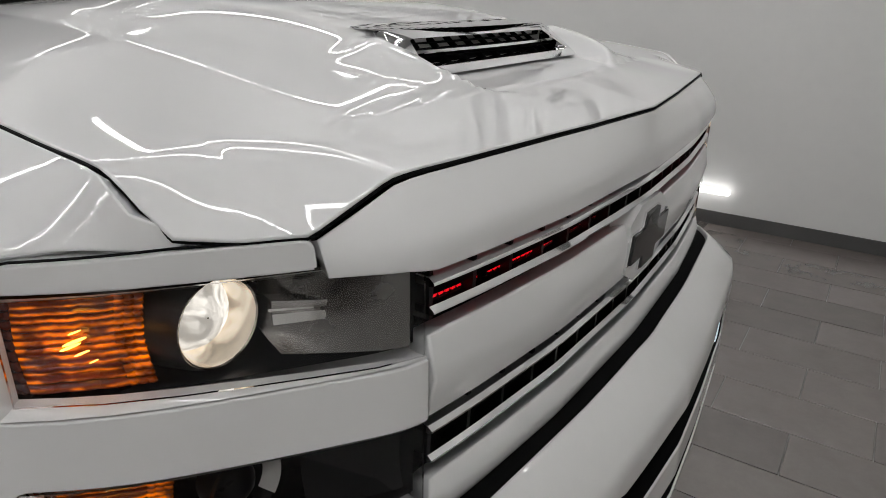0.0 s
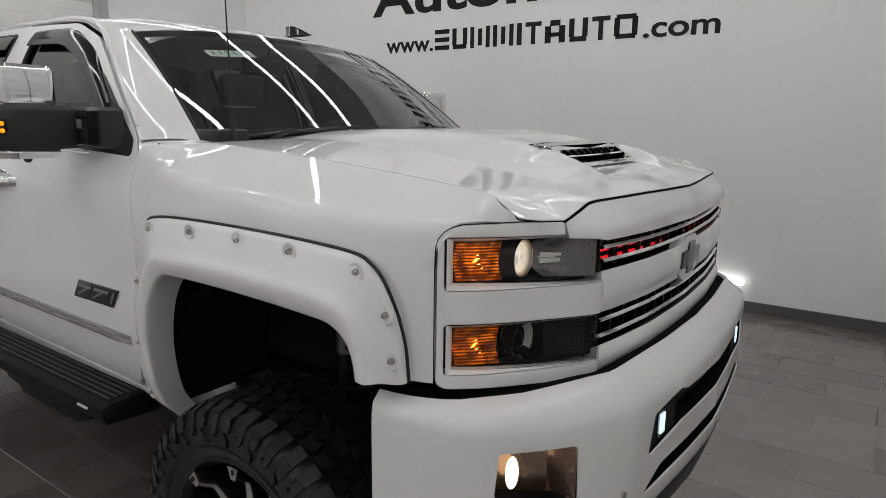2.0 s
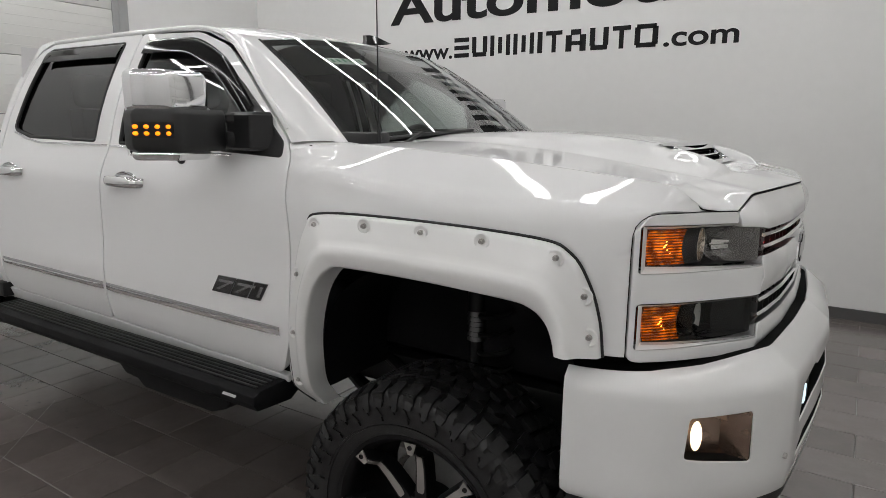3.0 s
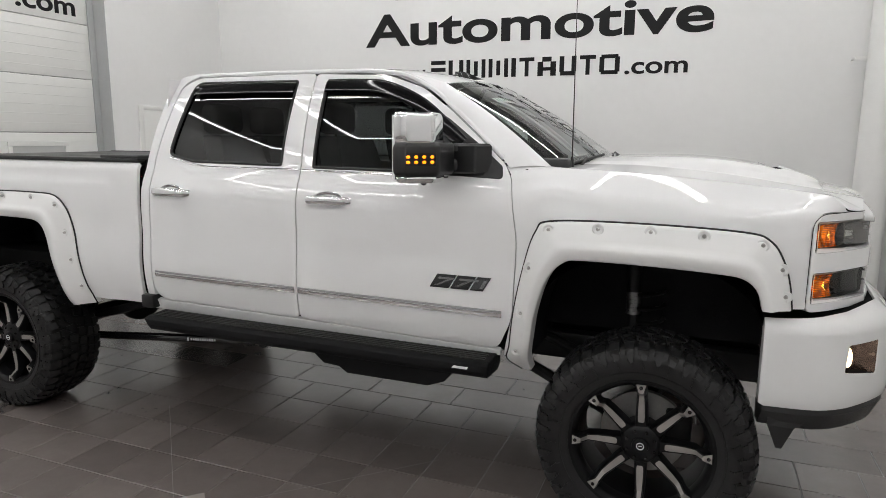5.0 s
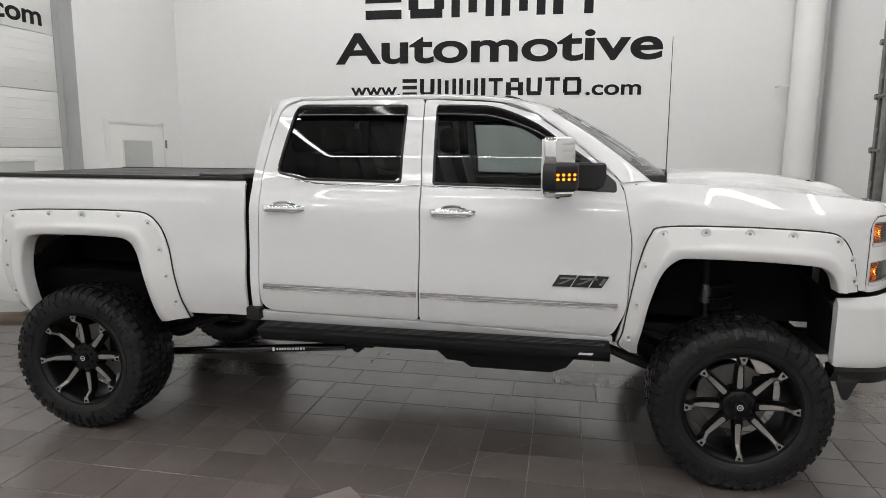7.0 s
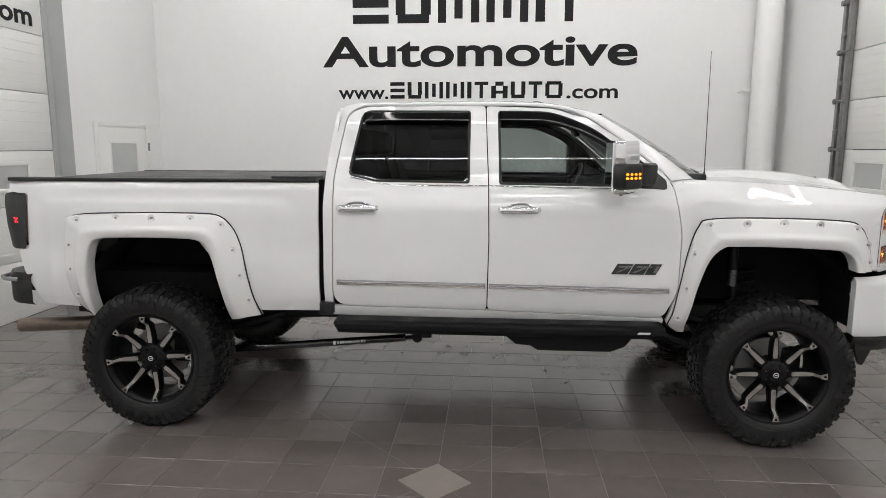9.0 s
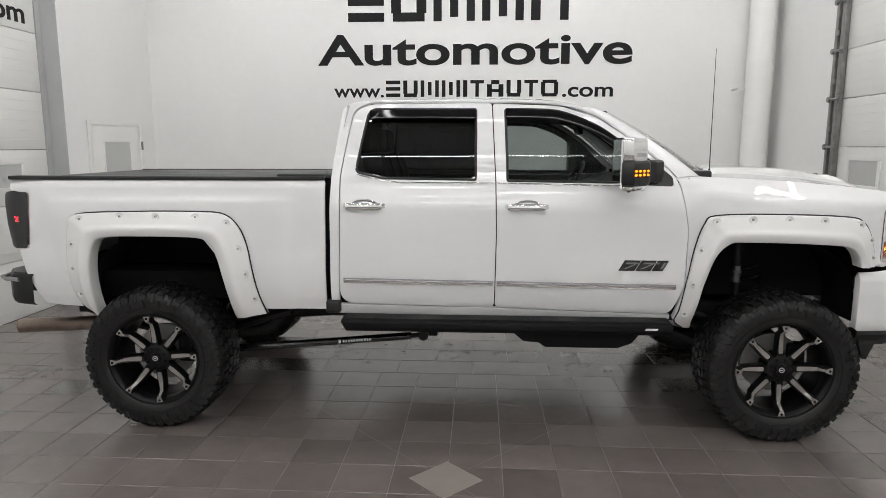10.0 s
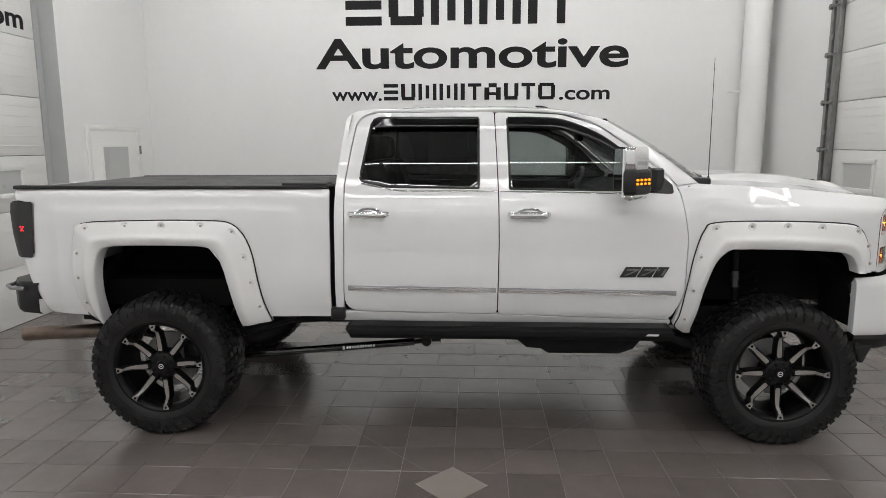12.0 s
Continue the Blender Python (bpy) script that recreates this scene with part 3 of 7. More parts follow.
def flare(spec, bolts, side, front):
    def rise(x, z):
        """The front flare's hind leg thins out downwards."""
        return leg_rise(z) if front and x < 0 else 1
    n = 70
    O, I = spline([(x, 0, z) for x, z in spec[0]], n), spline([(x, 0, z) for x, z in spec[1]], n)
    sec = [(0.0, -.012), (0.0, .016), (0.02, .027), (0.08, .034), (0.45, .046), (0.57, .060), (0.64, .068), (0.70, .070), (0.76, .069), (0.95, .061), (0.99, .055), (1.0, .042), (1.0, .012), (0.995, -.02), (0.99, -.045)]
    rows = []
    for o, i in zip(O, I):
        r = []
        for f, d in sec:
            p = o.lerp(i, f)
            base = half(min(p.z, 1.36)) - (taper(p.x) if front else 0)
            r.append(Vector((p.x, mir(-(base + (d * rise(p.x, p.z) if d > 0 else d - .03 * (1 - rise(p.x, p.z)))), side), p.z)))
        rows.append(r)
    bm = bmesh.new()
    loft(bm, rows)
    bmesh.ops.recalc_face_normals(bm, faces=bm.faces)
    fl = part("fender_flare", bm, PAINT_FLARE, truck, "white pocket-style fender flare with exposed bolts", sharp=50)
    # black tube that draws the thin shadow along the flare's outer edge
    bm = bmesh.new()
    pts = []
    for o, i in zip(O, I):
        if not front and o.x < -4.40:
            continue
        p = o.lerp(i, -0.02)
        base = half(min(p.z, 1.36)) - (taper(p.x) if front else 0)
        skin = base + haunch(p.x, p.z, -.50, .56, 1.446, .009) if front else bed_half(p.z) + haunch(p.x, p.z, -4.58, -3.02, 1.478, .015)
        pts.append(Vector((p.x, mir(-(max(base, skin) + .004), side), p.z)))
    tube_along(bm, pts, 0.0045, 6)
    part("edge_trim", bm, SEAL, fl, "thin black line drawn as the flare's edge shadow")
    for x, z in bolts:
        # place on the flare's face
        best = min(range(n), key=lambda k: min((O[k].lerp(I[k], f).x - x) ** 2 + (O[k].lerp(I[k], f).z - z) ** 2 for f in (.1, .2, .3, .4, .5)))
        base = half(min(z, 1.36)) - (taper(x) if front else 0)
        f = min(max((O[best] - Vector((x, 0, z))).length / max((O[best] - I[best]).length, 1e-3), 0), 1)
        d = float(np.interp(f, [s[0] for s in sec[1:11]], [s[1] for s in sec[1:11]]))
        y = -(base + d * rise(x, z))
        bm = bmesh.new()
        rod(bm, (x, mir(y + .004, side), z), (x, mir(y - .0035, side), z), .0085, .0078, 14)
        rod(bm, (x, mir(y, side), z), (x, mir(y - .010, side), z), .0066, .0056, 6)
        part("bolt", bm, STEEL, fl)
        bm = bmesh.new()
        revolve(bm, [(.025, .0006), (.021, -.0010), (.017, .0002), (.012, .0028), (.0085, .0036)], 18)
        for v in bm.verts:
            v.co = Vector((x + v.co.x, mir(y + v.co.y, side), z + v.co.z))
        bmesh.ops.recalc_face_normals(bm, faces=bm.faces)
        part("bolt_pocket", bm, PAINT_FLARE, fl)
    return fl


REAR_WIN = fillet([(-1.862, 1.590, .012), (-2.44, 1.598, .10), (-2.612, 1.635, .035), (-2.545, 2.030, .07), (-1.866, 2.026, .012)])
FRONT_WIN = fillet([(-1.668, 1.584, .012), (-0.70, 1.572, .05), (-0.95, 1.800, .15), (-1.11, 1.918, .25), (-1.32, 2.006, .3), (-1.682, 2.022, .012)])
REAR_DOOR = fillet([(-2.712, .815, .10), (-1.746, .800, .03), (-1.738, 1.25), (-1.744, 1.58), (-1.768, 2.066, .02), (-2.52, 2.062, .10), (-2.640, 2.020, .10), (-2.705, 1.60, .3), (-2.700, 1.40)])
FRONT_DOOR = fillet([(-1.738, .800, .03), (-0.665, .768, .07), (-0.592, .93, .3), (-0.583, 1.29, .5), (-0.628, 1.555, .12), (-0.665, 1.625, .10), (-0.79, 1.730, .3), (-0.955, 1.862, .3), (-1.125, 1.978, .3), (-1.34, 2.046, .3), (-1.760, 2.064, .02), (-1.736, 1.58), (-1.730, 1.25)])



def handle(side, door, x0, z):
    y = -half(z)
    h = part("door_handle", one_box(0, 0.001, 0, 0.001, 0, 0.001), CHROME, door, "chrome pull handle")
    bm = bmesh.new()
    pts = spline([(x0, y + .006, z), (x0 + .03, y - .024, z), (x0 + .13, y - .032, z), (x0 + .225, y - .026, z), (x0 + .262, y + .006, z)], 20)
    rows = []
    for k, p in enumerate(pts):
        w = .0235 * (0.75 + 0.25 * math.sin(math.pi * k / 19))
        rows.append([Vector((p.x, mir(p.y + dy, side), p.z + dz * w)) for dy, dz in [(.007, -1), (-.003, -.9), (-.008, -.3), (-.008, .3), (-.003, .9), (.007, 1)]])
    loft(bm, rows, close_v=True)
    bmesh.ops.recalc_face_normals(bm, faces=bm.faces)
    bm.to_mesh(h.data)
    bm.free()
    h.data.polygons.foreach_set("use_smooth", [True] * len(h.data.polygons))
    bm = bmesh.new()
    rows = []
    for r, d in [(.0, .010), (.55, .009), (.85, .004), (1.0, -.002), (1.06, .002)]:
        rows.append([Vector((x0 + .135 + .082 * r * math.cos(a), mir(y + d, side), z + .004 + .037 * r * math.sin(a))) for a in [2 * math.pi * k / 24 for k in range(24)]])
    loft(bm, rows, close_v=True)
    bmesh.ops.recalc_face_normals(bm, faces=bm.faces)
    part("handle_cup", bm, CHROME, h)


def window_trim(side, door, poly, name="window_seal"):
    """Black seal round the glass and the glass itself."""
    fn = body_side(side)
    bm = bmesh.new()
    pts = [fn(u, v) + Vector((0, .004 if side < 0 else -.004, 0)) for u, v in resample(poly, .03)]
    tube_along(bm, pts + [pts[0]], .009, 6)
    part(name, bm, SEAL, door)


def side_glass(side, door, poly, mat):
    base = body_side(side)
    def fn(u, v):
        return base(u, v) + Vector((0, .014 if side < 0 else -.014, 0))
    g = panel("window_glass", poly, fn, mat, door, grid=.08, step=.05, depth=.004, inward=(0, -side, 0), roll=.0005)
    g.visible_shadow = False
    return g


def visor(side, door, pts):
    """Smoked rain deflector over the window's top edge: pts is a chain of (x, z) on the frame."""
    P = spline([(x, 0, z) for x, z in pts], 40)
    rows = []
    for k, p in enumerate(P):
        d = Vector((P[min(k + 1, 39)].x - P[max(k - 1, 0)].x, 0, P[min(k + 1, 39)].z - P[max(k - 1, 0)].z)).normalized()
        nrm = Vector((d.z, 0, -d.x))
        if nrm.z > 0:
            nrm = -nrm
        r = []
        for w, o in [(-.004, .000), (.000, .007), (.006, .011), (.030, .016), (.052, .018), (.060, .017), (.061, .013), (.05, .011), (.03, .009)]:
            q = p + nrm * w
            r.append(Vector((q.x, mir(-(half(q.z) + o), side), q.z)))
        rows.append(r)
    bm = bmesh.new()
    loft(bm, rows)
    bmesh.ops.recalc_face_normals(bm, faces=bm.faces)
    part("rain_visor", bm, VISOR, door, "smoked glossy window deflector")


def doors(side):
    fn = body_side(side)
    inw = (0, -side, 0)
    rd = panel("rear_door", REAR_DOOR, fn, PAINT, truck, holes=[REAR_WIN], inward=inw, depth=.03, roll=.0025, gap=-.001)
    fd = panel("front_door", FRONT_DOOR, fn, PAINT, truck, holes=[FRONT_WIN], inward=inw, depth=.03, roll=.0025, gap=-.001)
    handle(side, rd, -2.682, 1.430)
    handle(side, fd, -1.682, 1.428)
    for d, poly, m in ((rd, REAR_WIN, TINTED), (fd, FRONT_WIN, FRONTGLASS)):
        window_trim(side, d, poly)
        side_glass(side, d, poly, m)
    visor(side, rd, [(-2.545, 2.014), (-2.50, 2.026), (-2.2, 2.028), (-1.868, 2.025)])
    visor(side, fd, [(-1.678, 2.030), (-1.50, 2.028), (-1.33, 2.012), (-1.12, 1.928), (-0.955, 1.812), (-0.86, 1.733)])
    # chrome strip under the glass
    for d, x0, x1, z0, z1 in ((rd, -2.60, -1.752, 1.612, 1.576), (fd, -1.735, -0.93, 1.575, 1.560)):
        bm = bmesh.new()
        rows = []
        for k in range(25):
            f = k / 24
            x = x0 + (x1 - x0) * f
            z = z0 + (z1 - z0) * (min(1, f * 3.2) if d is rd else f)
            z = z + (.012 * (1 - min(1, f * 6)) if d is rd else 0)
            rows.append([Vector((x, mir(-(half(z + dz) + o), side), z + dz)) for dz, o in ((-.008, .000), (-.007, .005), (-.002, .004), (.000, .001))])
        loft(bm, rows)
        bmesh.ops.recalc_face_normals(bm, faces=bm.faces)
        part("belt_moulding", bm, BELT, d, "bright chrome belt moulding")
    # body side moulding
    for d, x0, x1, z0, z1 in ((rd, -2.685, -1.752, .966, .956), (fd, -1.730, -0.640, .956, .944)):
        bm = bmesh.new()
        rows = []
        for k in range(17):
            f = k / 16
            x, z = x0 + (x1 - x0) * f, z0 + (z1 - z0) * f
            e = .3 if k in (0, 16) else 1
            rows.append([Vector((x, mir(-(half(z + dz) + o * e), side), z + dz)) for dz, o in ((-.017, -.001), (-.014, .010), (-.002, .013), (.008, .012), (.0155, .010), (.017, -.001))])
        loft(bm, rows)
        for f in bm.faces:
            f.material_index = 1 if f.calc_center_median().z > f.verts[0].co.z + .004 else 0
        bmesh.ops.recalc_face_normals(bm, faces=bm.faces)
        part("side_moulding", bm, [SATIN, CHROME], d, "slim satin grey side moulding")
    # sail panel ahead of the front glass
    sail = fillet([(-0.664, 1.554, .02), (-1.00, 1.568, .01), (-1.00, 1.850, .01), (-0.955, 1.826, .05), (-0.79, 1.708, .2), (-0.672, 1.612, .03)])
    sp = lambda u, v: fn(u, v) + Vector((0, -.004 if side < 0 else .004, 0))
    panel("mirror_sail", sail, sp, PLASTIC, fd, inward=inw, depth=.015, label="matte black mirror base panel")
    # model badge as plain slanted blocks
    bm = bmesh.new()
    def bp(u, v, d):
        return Vector((u, mir(-(half(v) + d), side), v))
    for x0, x1 in ((-.992, -.896), (-.889, -.800), (-.793, -.728)):
        prism(bm, [(x0, 1.046), (x1, 1.046), (x1 + .038, 1.110), (x0 + .038, 1.110)], bp, -.002, .006)
    bd = part("model_badge", bm, GLOSSBLACK, fd, "gloss black slanted badge", smooth=False)
    for poly in ([(-.945, 1.098), (-.862, 1.098), (-.868, 1.088), (-.951, 1.088)], [(-.900, 1.088), (-.882, 1.088), (-.945, 1.058), (-.968, 1.058)],
                 [(-.84, 1.098), (-.745, 1.098), (-.751, 1.088), (-.846, 1.088)], [(-.800, 1.088), (-.782, 1.088), (-.845, 1.058), (-.868, 1.058)], [(-.722, 1.098), (-.706, 1.098), (-.728, 1.058), (-.744, 1.058)]):
        bm = bmesh.new()
        prism(bm, poly, bp, .004, .0085)
        part("badge_bar", bm, BADGEGREY, bd, smooth=False)
    return fd, rd


def mirror(side):
    m = part("towing_mirror", one_box(0, .001, 0, .001, 0, .001), PLASTIC, truck, "black and chrome towing mirror with amber lamps")
    def bl(x, y, z):
        # the whole head sits close to the door
        return Vector((x + .014, mir(y + .050 * min(1, max(0, (-.95 - y) / .08)), side), z))
    bm = bmesh.new()
    # rounded black shell: stacked outlines in plan
    def shell(bm, z0, z1, plan, lean=0.0):
        cx, cy = sum(p[0] for p in plan) / len(plan), sum(p[1] for p in plan) / len(plan)
        rows = []
        for z, g in [(z0, .10), (z0 + .008, .035), (z0 + .02, 0), (z1 - .02, 0), (z1 - .008, .035), (z1, .10)]:
            o = lean * (z - z0)
            poly = fillet([(x + (cx - x) * g + o, y + (cy - y) * g, r) for x, y, r in plan], 6)
            rows.append([bl(u, v, z) for u, v in poly])
        vs = loft(bm, rows, close_v=True)
        bm.faces.new(vs[0])
        bm.faces.new(vs[-1])
        bmesh.ops.recalc_face_normals(bm, faces=bm.faces)
    shell(bm, 1.575, 1.715, [(-1.065, -1.300, .012), (-1.000, -1.310, .014), (-.888, -1.218, .04), (-.890, -.985, .04), (-1.065, -.985, .02)])
    bm.to_mesh(m.data)
    bm.free()
    m.data.polygons.foreach_set("use_smooth", [True] * len(m.data.polygons))
    m.data.set_sharp_from_angle(angle=radians(40))
    bm = bmesh.new()
    shell(bm, 1.708, 1.842, [(-1.060, -1.295, .012), (-1.000, -1.300, .016), (-.905, -1.222, .04), (-.925, -1.055, .03), (-1.060, -1.055, .02)], -.04)
    cap = part("mirror_cap", bm, CHROME, m, "chrome upper mirror cap", sharp=45)
    bm = bmesh.new()
    shell(bm, 1.545, 1.585, [(-1.060, -1.285, .012), (-1.000, -1.290, .016), (-.903, -1.210, .04), (-.920, -1.055, .03), (-1.060, -1.055, .02)])
    part("lower_cap", bm, CHROME, m, "chrome lower mirror trim", sharp=45)
    bm = bmesh.new()
    box(bm, -1.058, -1.046, *sorted((mir(-1.235, side), mir(-1.02, side))), 1.56, 1.83)
    part("mirror_glass", bm, CHROME, m, smooth=False)
    # twin arms
    for z, h in ((1.690, .018), (1.615, .026)):
        bm = bmesh.new()
        rows = []
        for p in spline([(-.985, -1.02, z), (-.955, -.96, z), (-.905, -.915, z), (-.86, -.875, z - .004)], 10):
            rows.append([bl(p.x + dx, p.y, p.z + dz) for dx, dz in ((-.03, -h), (.035, -h), (.045, -h * .6), (.045, h * .6), (.035, h), (-.03, h))])
        vs = loft(bm, rows, close_v=True)
        bm.faces.new(vs[0])
        bm.faces.new(vs[-1])
        bmesh.ops.recalc_face_normals(bm, faces=bm.faces)
        part("mirror_arm", bm, PLASTIC, m)
    bm = bmesh.new()
    rows = []
    for z, g in ((1.575, .012), (1.585, 0), (1.70, 0), (1.712, .012)):
        rows.append([bl(u, v, z) for u, v in fillet([(-.93 + g, -.935 + g), (-.80 - g, -.945 + g, .03), (-.74 - g, -.89), (-.93 + g, -.86)], 5)])
    vs = loft(bm, rows, close_v=True)
    bm.faces.new(vs[0])
    bm.faces.new(vs[-1])
    bmesh.ops.recalc_face_normals(bm, faces=bm.faces)
    part("arm_mount", bm, PLASTIC, m)
    # amber marker: four by two round the outer leading corner
    bm = bmesh.new()
    arc = [(-.992 + .032 * k, -1.3055 + .0263 * k) for k in np.linspace(-.12, 3.0, 6)]
    rows = [[bl(x, y, 1.620), bl(x, y, 1.672)] for x, y in arc]
    loft(bm, rows)
    bmesh.ops.recalc_face_normals(bm, faces=bm.faces)
    lens = part("marker_lens", bm, LAMPBLACK, m, "dark marker lamp with lit amber diodes")
    for x, y, sx, sy in [(-.990 + .027 * k, -1.3045 + .0222 * k, 1.1, 1.2 - .1 * k) for k in range(4)]:
        for z in (1.635, 1.657):
            bm = bmesh.new()
            bmesh.ops.create_uvsphere(bm, u_segments=10, v_segments=6, radius=.0082, matrix=Matrix.Translation(bl(x, y, z)) @ Matrix.Diagonal((sx, sy, .85, 1)))
            part("led", bm, AMBERLED, lens)
    bm = bmesh.new()
    bmesh.ops.create_uvsphere(bm, u_segments=12, v_segments=8, radius=.014, matrix=Matrix.Translation(bl(-.99, -1.14, 1.542)))
    part("puddle_lamp", bm, PLASTIC, m)
    return m


# hood: a top sheet and a steep front face, met in a tight crease
dome = table([(-0.62, 1.618), (-0.40, 1.640), (-0.10, 1.655), (0.10, 1.655), (0.30, 1.642), (0.48, 1.612), (0.60, 1.586), (0.72, 1.560), (0.80, 1.541), (0.92, 1.512)], 0.11)
# section lines: foot of the raised centre, outer crease, and what lies ahead of the scoop
foot_at = table([(-0.62, .475), (-0.3, .460), (0.17, .440), (0.40, .418), (0.50, .410), (0.60, .400), (0.65, .375), (0.69, .320), (0.725, .255), (0.80, .16), (0.92, .05)], 0.010)
foot_z = table([(-0.62, 1.605), (-0.40, 1.624), (-0.10, 1.634), (0.17, 1.620), (0.40, 1.588), (0.50, 1.574), (0.60, 1.561), (0.65, 1.5505), (0.69, 1.5415), (0.72, 1.5345), (0.80, 1.518), (0.92, 1.493)], 0.03)
ridge_at = table([(0.0, .30), (0.50, .300), (0.60, .318), (0.65, .312), (0.69, .280), (0.725, .225), (0.80, .13), (0.92, .02)], 0.010)
crease_z = table([(-0.62, 1.600), (-0.40, 1.616), (-0.10, 1.616), (0.20, 1.593), (0.375, 1.570), (0.52, 1.546), (0.70, 1.5215), (0.80, 1.506), (0.92, 1.486)], 0.05)
floor_drop = table([(0.0, 0), (0.50, -.026), (0.62, -.017), (0.69, -.008), (0.73, 0), (0.95, 0)], 0.012)
ridge_z = table([(0.0, .042), (0.50, .042), (0.60, .030), (0.66, .017), (0.70, .007), (0.745, 0), (0.95, 0)], 0.018)
carved = table([(0.0, 0), (0.490, 0), (0.530, 1), (0.95, 1)], 0.008)
lip_at = table([(0.0, .872), (0.20, .849), (0.40, .824), (0.585, .801), (0.617, .796), (0.72, .781), (0.815, .716), (0.86, .690)], 0.008)
lip_height = table([(0.0, 1.500), (0.30, 1.502), (0.58, 1.502), (0.615, 1.499), (0.715, 1.462), (0.76, 1.461), (0.83, 1.464), (0.86, 1.465)], 0.006)
lip_slope = table([(0.0, .22), (0.25, .22), (0.50, .17), (0.56, .20), (0.64, .34), (0.72, .50), (0.80, .78), (0.86, .92)], 0.015)


def hinge(a, k, w):
    """Rises with slope one beyond k, the corner rounded over w."""
    t = (a - k) / w
    return w * (math.log1p(math.exp(-abs(t))) + max(t, 0))


def hood_fn(x, y):
    a = abs(y - YC)
    k1, k2 = foot_at(x), .525
    z1, z2, e = foot_z(x), crease_z(x), edge_z(x)
    s1, s2 = (z2 - z1) / (k2 - k1), (e - z2) / (.838 - k2)
    top = z1 + s1 * hinge(a, k1, .004) + (s2 - s1) * hinge(a, k2, .003)
    # raised centre with sloping flanks; ahead of the scoop only its two ridges run on
    c = carved(x)
    rise = max(0, dome(x) - z1) * (1 - c)
    w = .13
    top += rise / w * (hinge(k1, a, .004) - hinge(k1 - w, a, .022))
    if c > 0:
        r, d = ridge_z(x), floor_drop(x)
        kr = ridge_at(x)
        h0, h1, h2 = hinge(k1, a, .004), hinge(kr, a, .004), hinge(kr - .028, a, .004)
        top += c * (r / (k1 - kr) * (h0 - h1) + (d - r) / .028 * (h1 - h2))
    run = lip_at(a) - x
    face = lip_height(a) + lip_slope(a) * run + 1.2 * max(0, run - .15)
    r = .012
    h = max(r - abs(top - face), 0) / r
    return Vector((x, y, min(top, face) - h * h * r / 4))


HOOD_EDGE = [(-0.50, -.800), (-0.3, -.806), (0.2, -.809), (0.55, -.804), (0.648, -.799), (0.680, -.796), (0.713, -.790), (0.748, -.747), (0.781, -.700), (0.796, -.597), (0.801, -.565), (0.822, -.40), (0.847, -.2), (0.860, -.07), (0.868, YC)]


def hood():
    L = HOOD_EDGE
    R = [(x, 2 * YC - y) for x, y in L[-2::-1]]
    back = [(-0.42, 2 * YC + .6), (-0.36, .3), (-0.345, YC), (-0.36, -.26), (-0.42, -.56)]
    ol = L + R + back
    h = panel("hood", ol, hood_fn, PAINT, truck, grid=.0105, step=.0125, depth=.008, inward=(0, 0, -1), roll=.003, gap=.001, lip=True)
    # near-black tube under the seam, putting the gap's shade into colour
    bm = bmesh.new()
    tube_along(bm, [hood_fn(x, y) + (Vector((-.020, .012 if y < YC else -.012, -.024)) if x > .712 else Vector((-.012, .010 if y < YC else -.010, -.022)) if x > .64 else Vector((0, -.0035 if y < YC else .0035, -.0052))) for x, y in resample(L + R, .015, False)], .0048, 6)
    part("hood_seal", bm, GAP, truck, "dark tube standing for shade in the hood gap")
    return h


# plan curve of the nose, as x over y
nose = table([(-1.0, .44), (-.945, .545), (-.918, .585), (-.885, .625), (-.84, .672), (-.795, .708), (-.75, .742), (-.70, .778), (-.615, .838), (-.50, .853), (-.30, .872), (YC, .882), (.34, .872), (.54, .853), (.655, .838), (.74, .778), (.79, .742), (.835, .708), (.88, .672), (.925, .625), (.958, .585), (.985, .545), (1.04, .44)], 0.02)


def nose_fn(off=0.0, lean=0.0, z0=1.42):
    def fn(y, z):
        return Vector((nose(y) + off - max(0, z - z0) * lean, y, z))
    return fn


def bevel_frame(name, y0, y1, z0, z1, side, parent, mat, grow=.016, proud=.0, sink=.018):
    """Sloping inner reveal of a lamp opening."""
    bm = bmesh.new()
    rows = []
    for g, o in ((0, -.001), (-grow * .5, -sink * .45), (-grow, -sink)):
        c = [(y0 - g * 1.5, z0 - g * 1.4), (y1 + g, z0 - g * 1.4), (y1 + g, z1 + g * .6), (y0 - g * 1.5, z1 + g * .6)]
        r = []
        # the sill runs out to nothing at the inner end
        c[1], c[2] = (y1, z0), (y1, c[2][1])
        for k in (2, 3, 0):
            a, b = Vector(c[k]), Vector(c[(k + 1) % 4])
            for j in range(11 if k == 0 else 10):
                u, v = a.lerp(b, j / 10)
                r.append(Vector((nose(mir(u, side)) + o, mir(u, side), v)))
        rows.append(r)
    loft(bm, rows)
    bmesh.ops.recalc_face_normals(bm, faces=bm.faces)
    return part(name, bm, mat, parent)


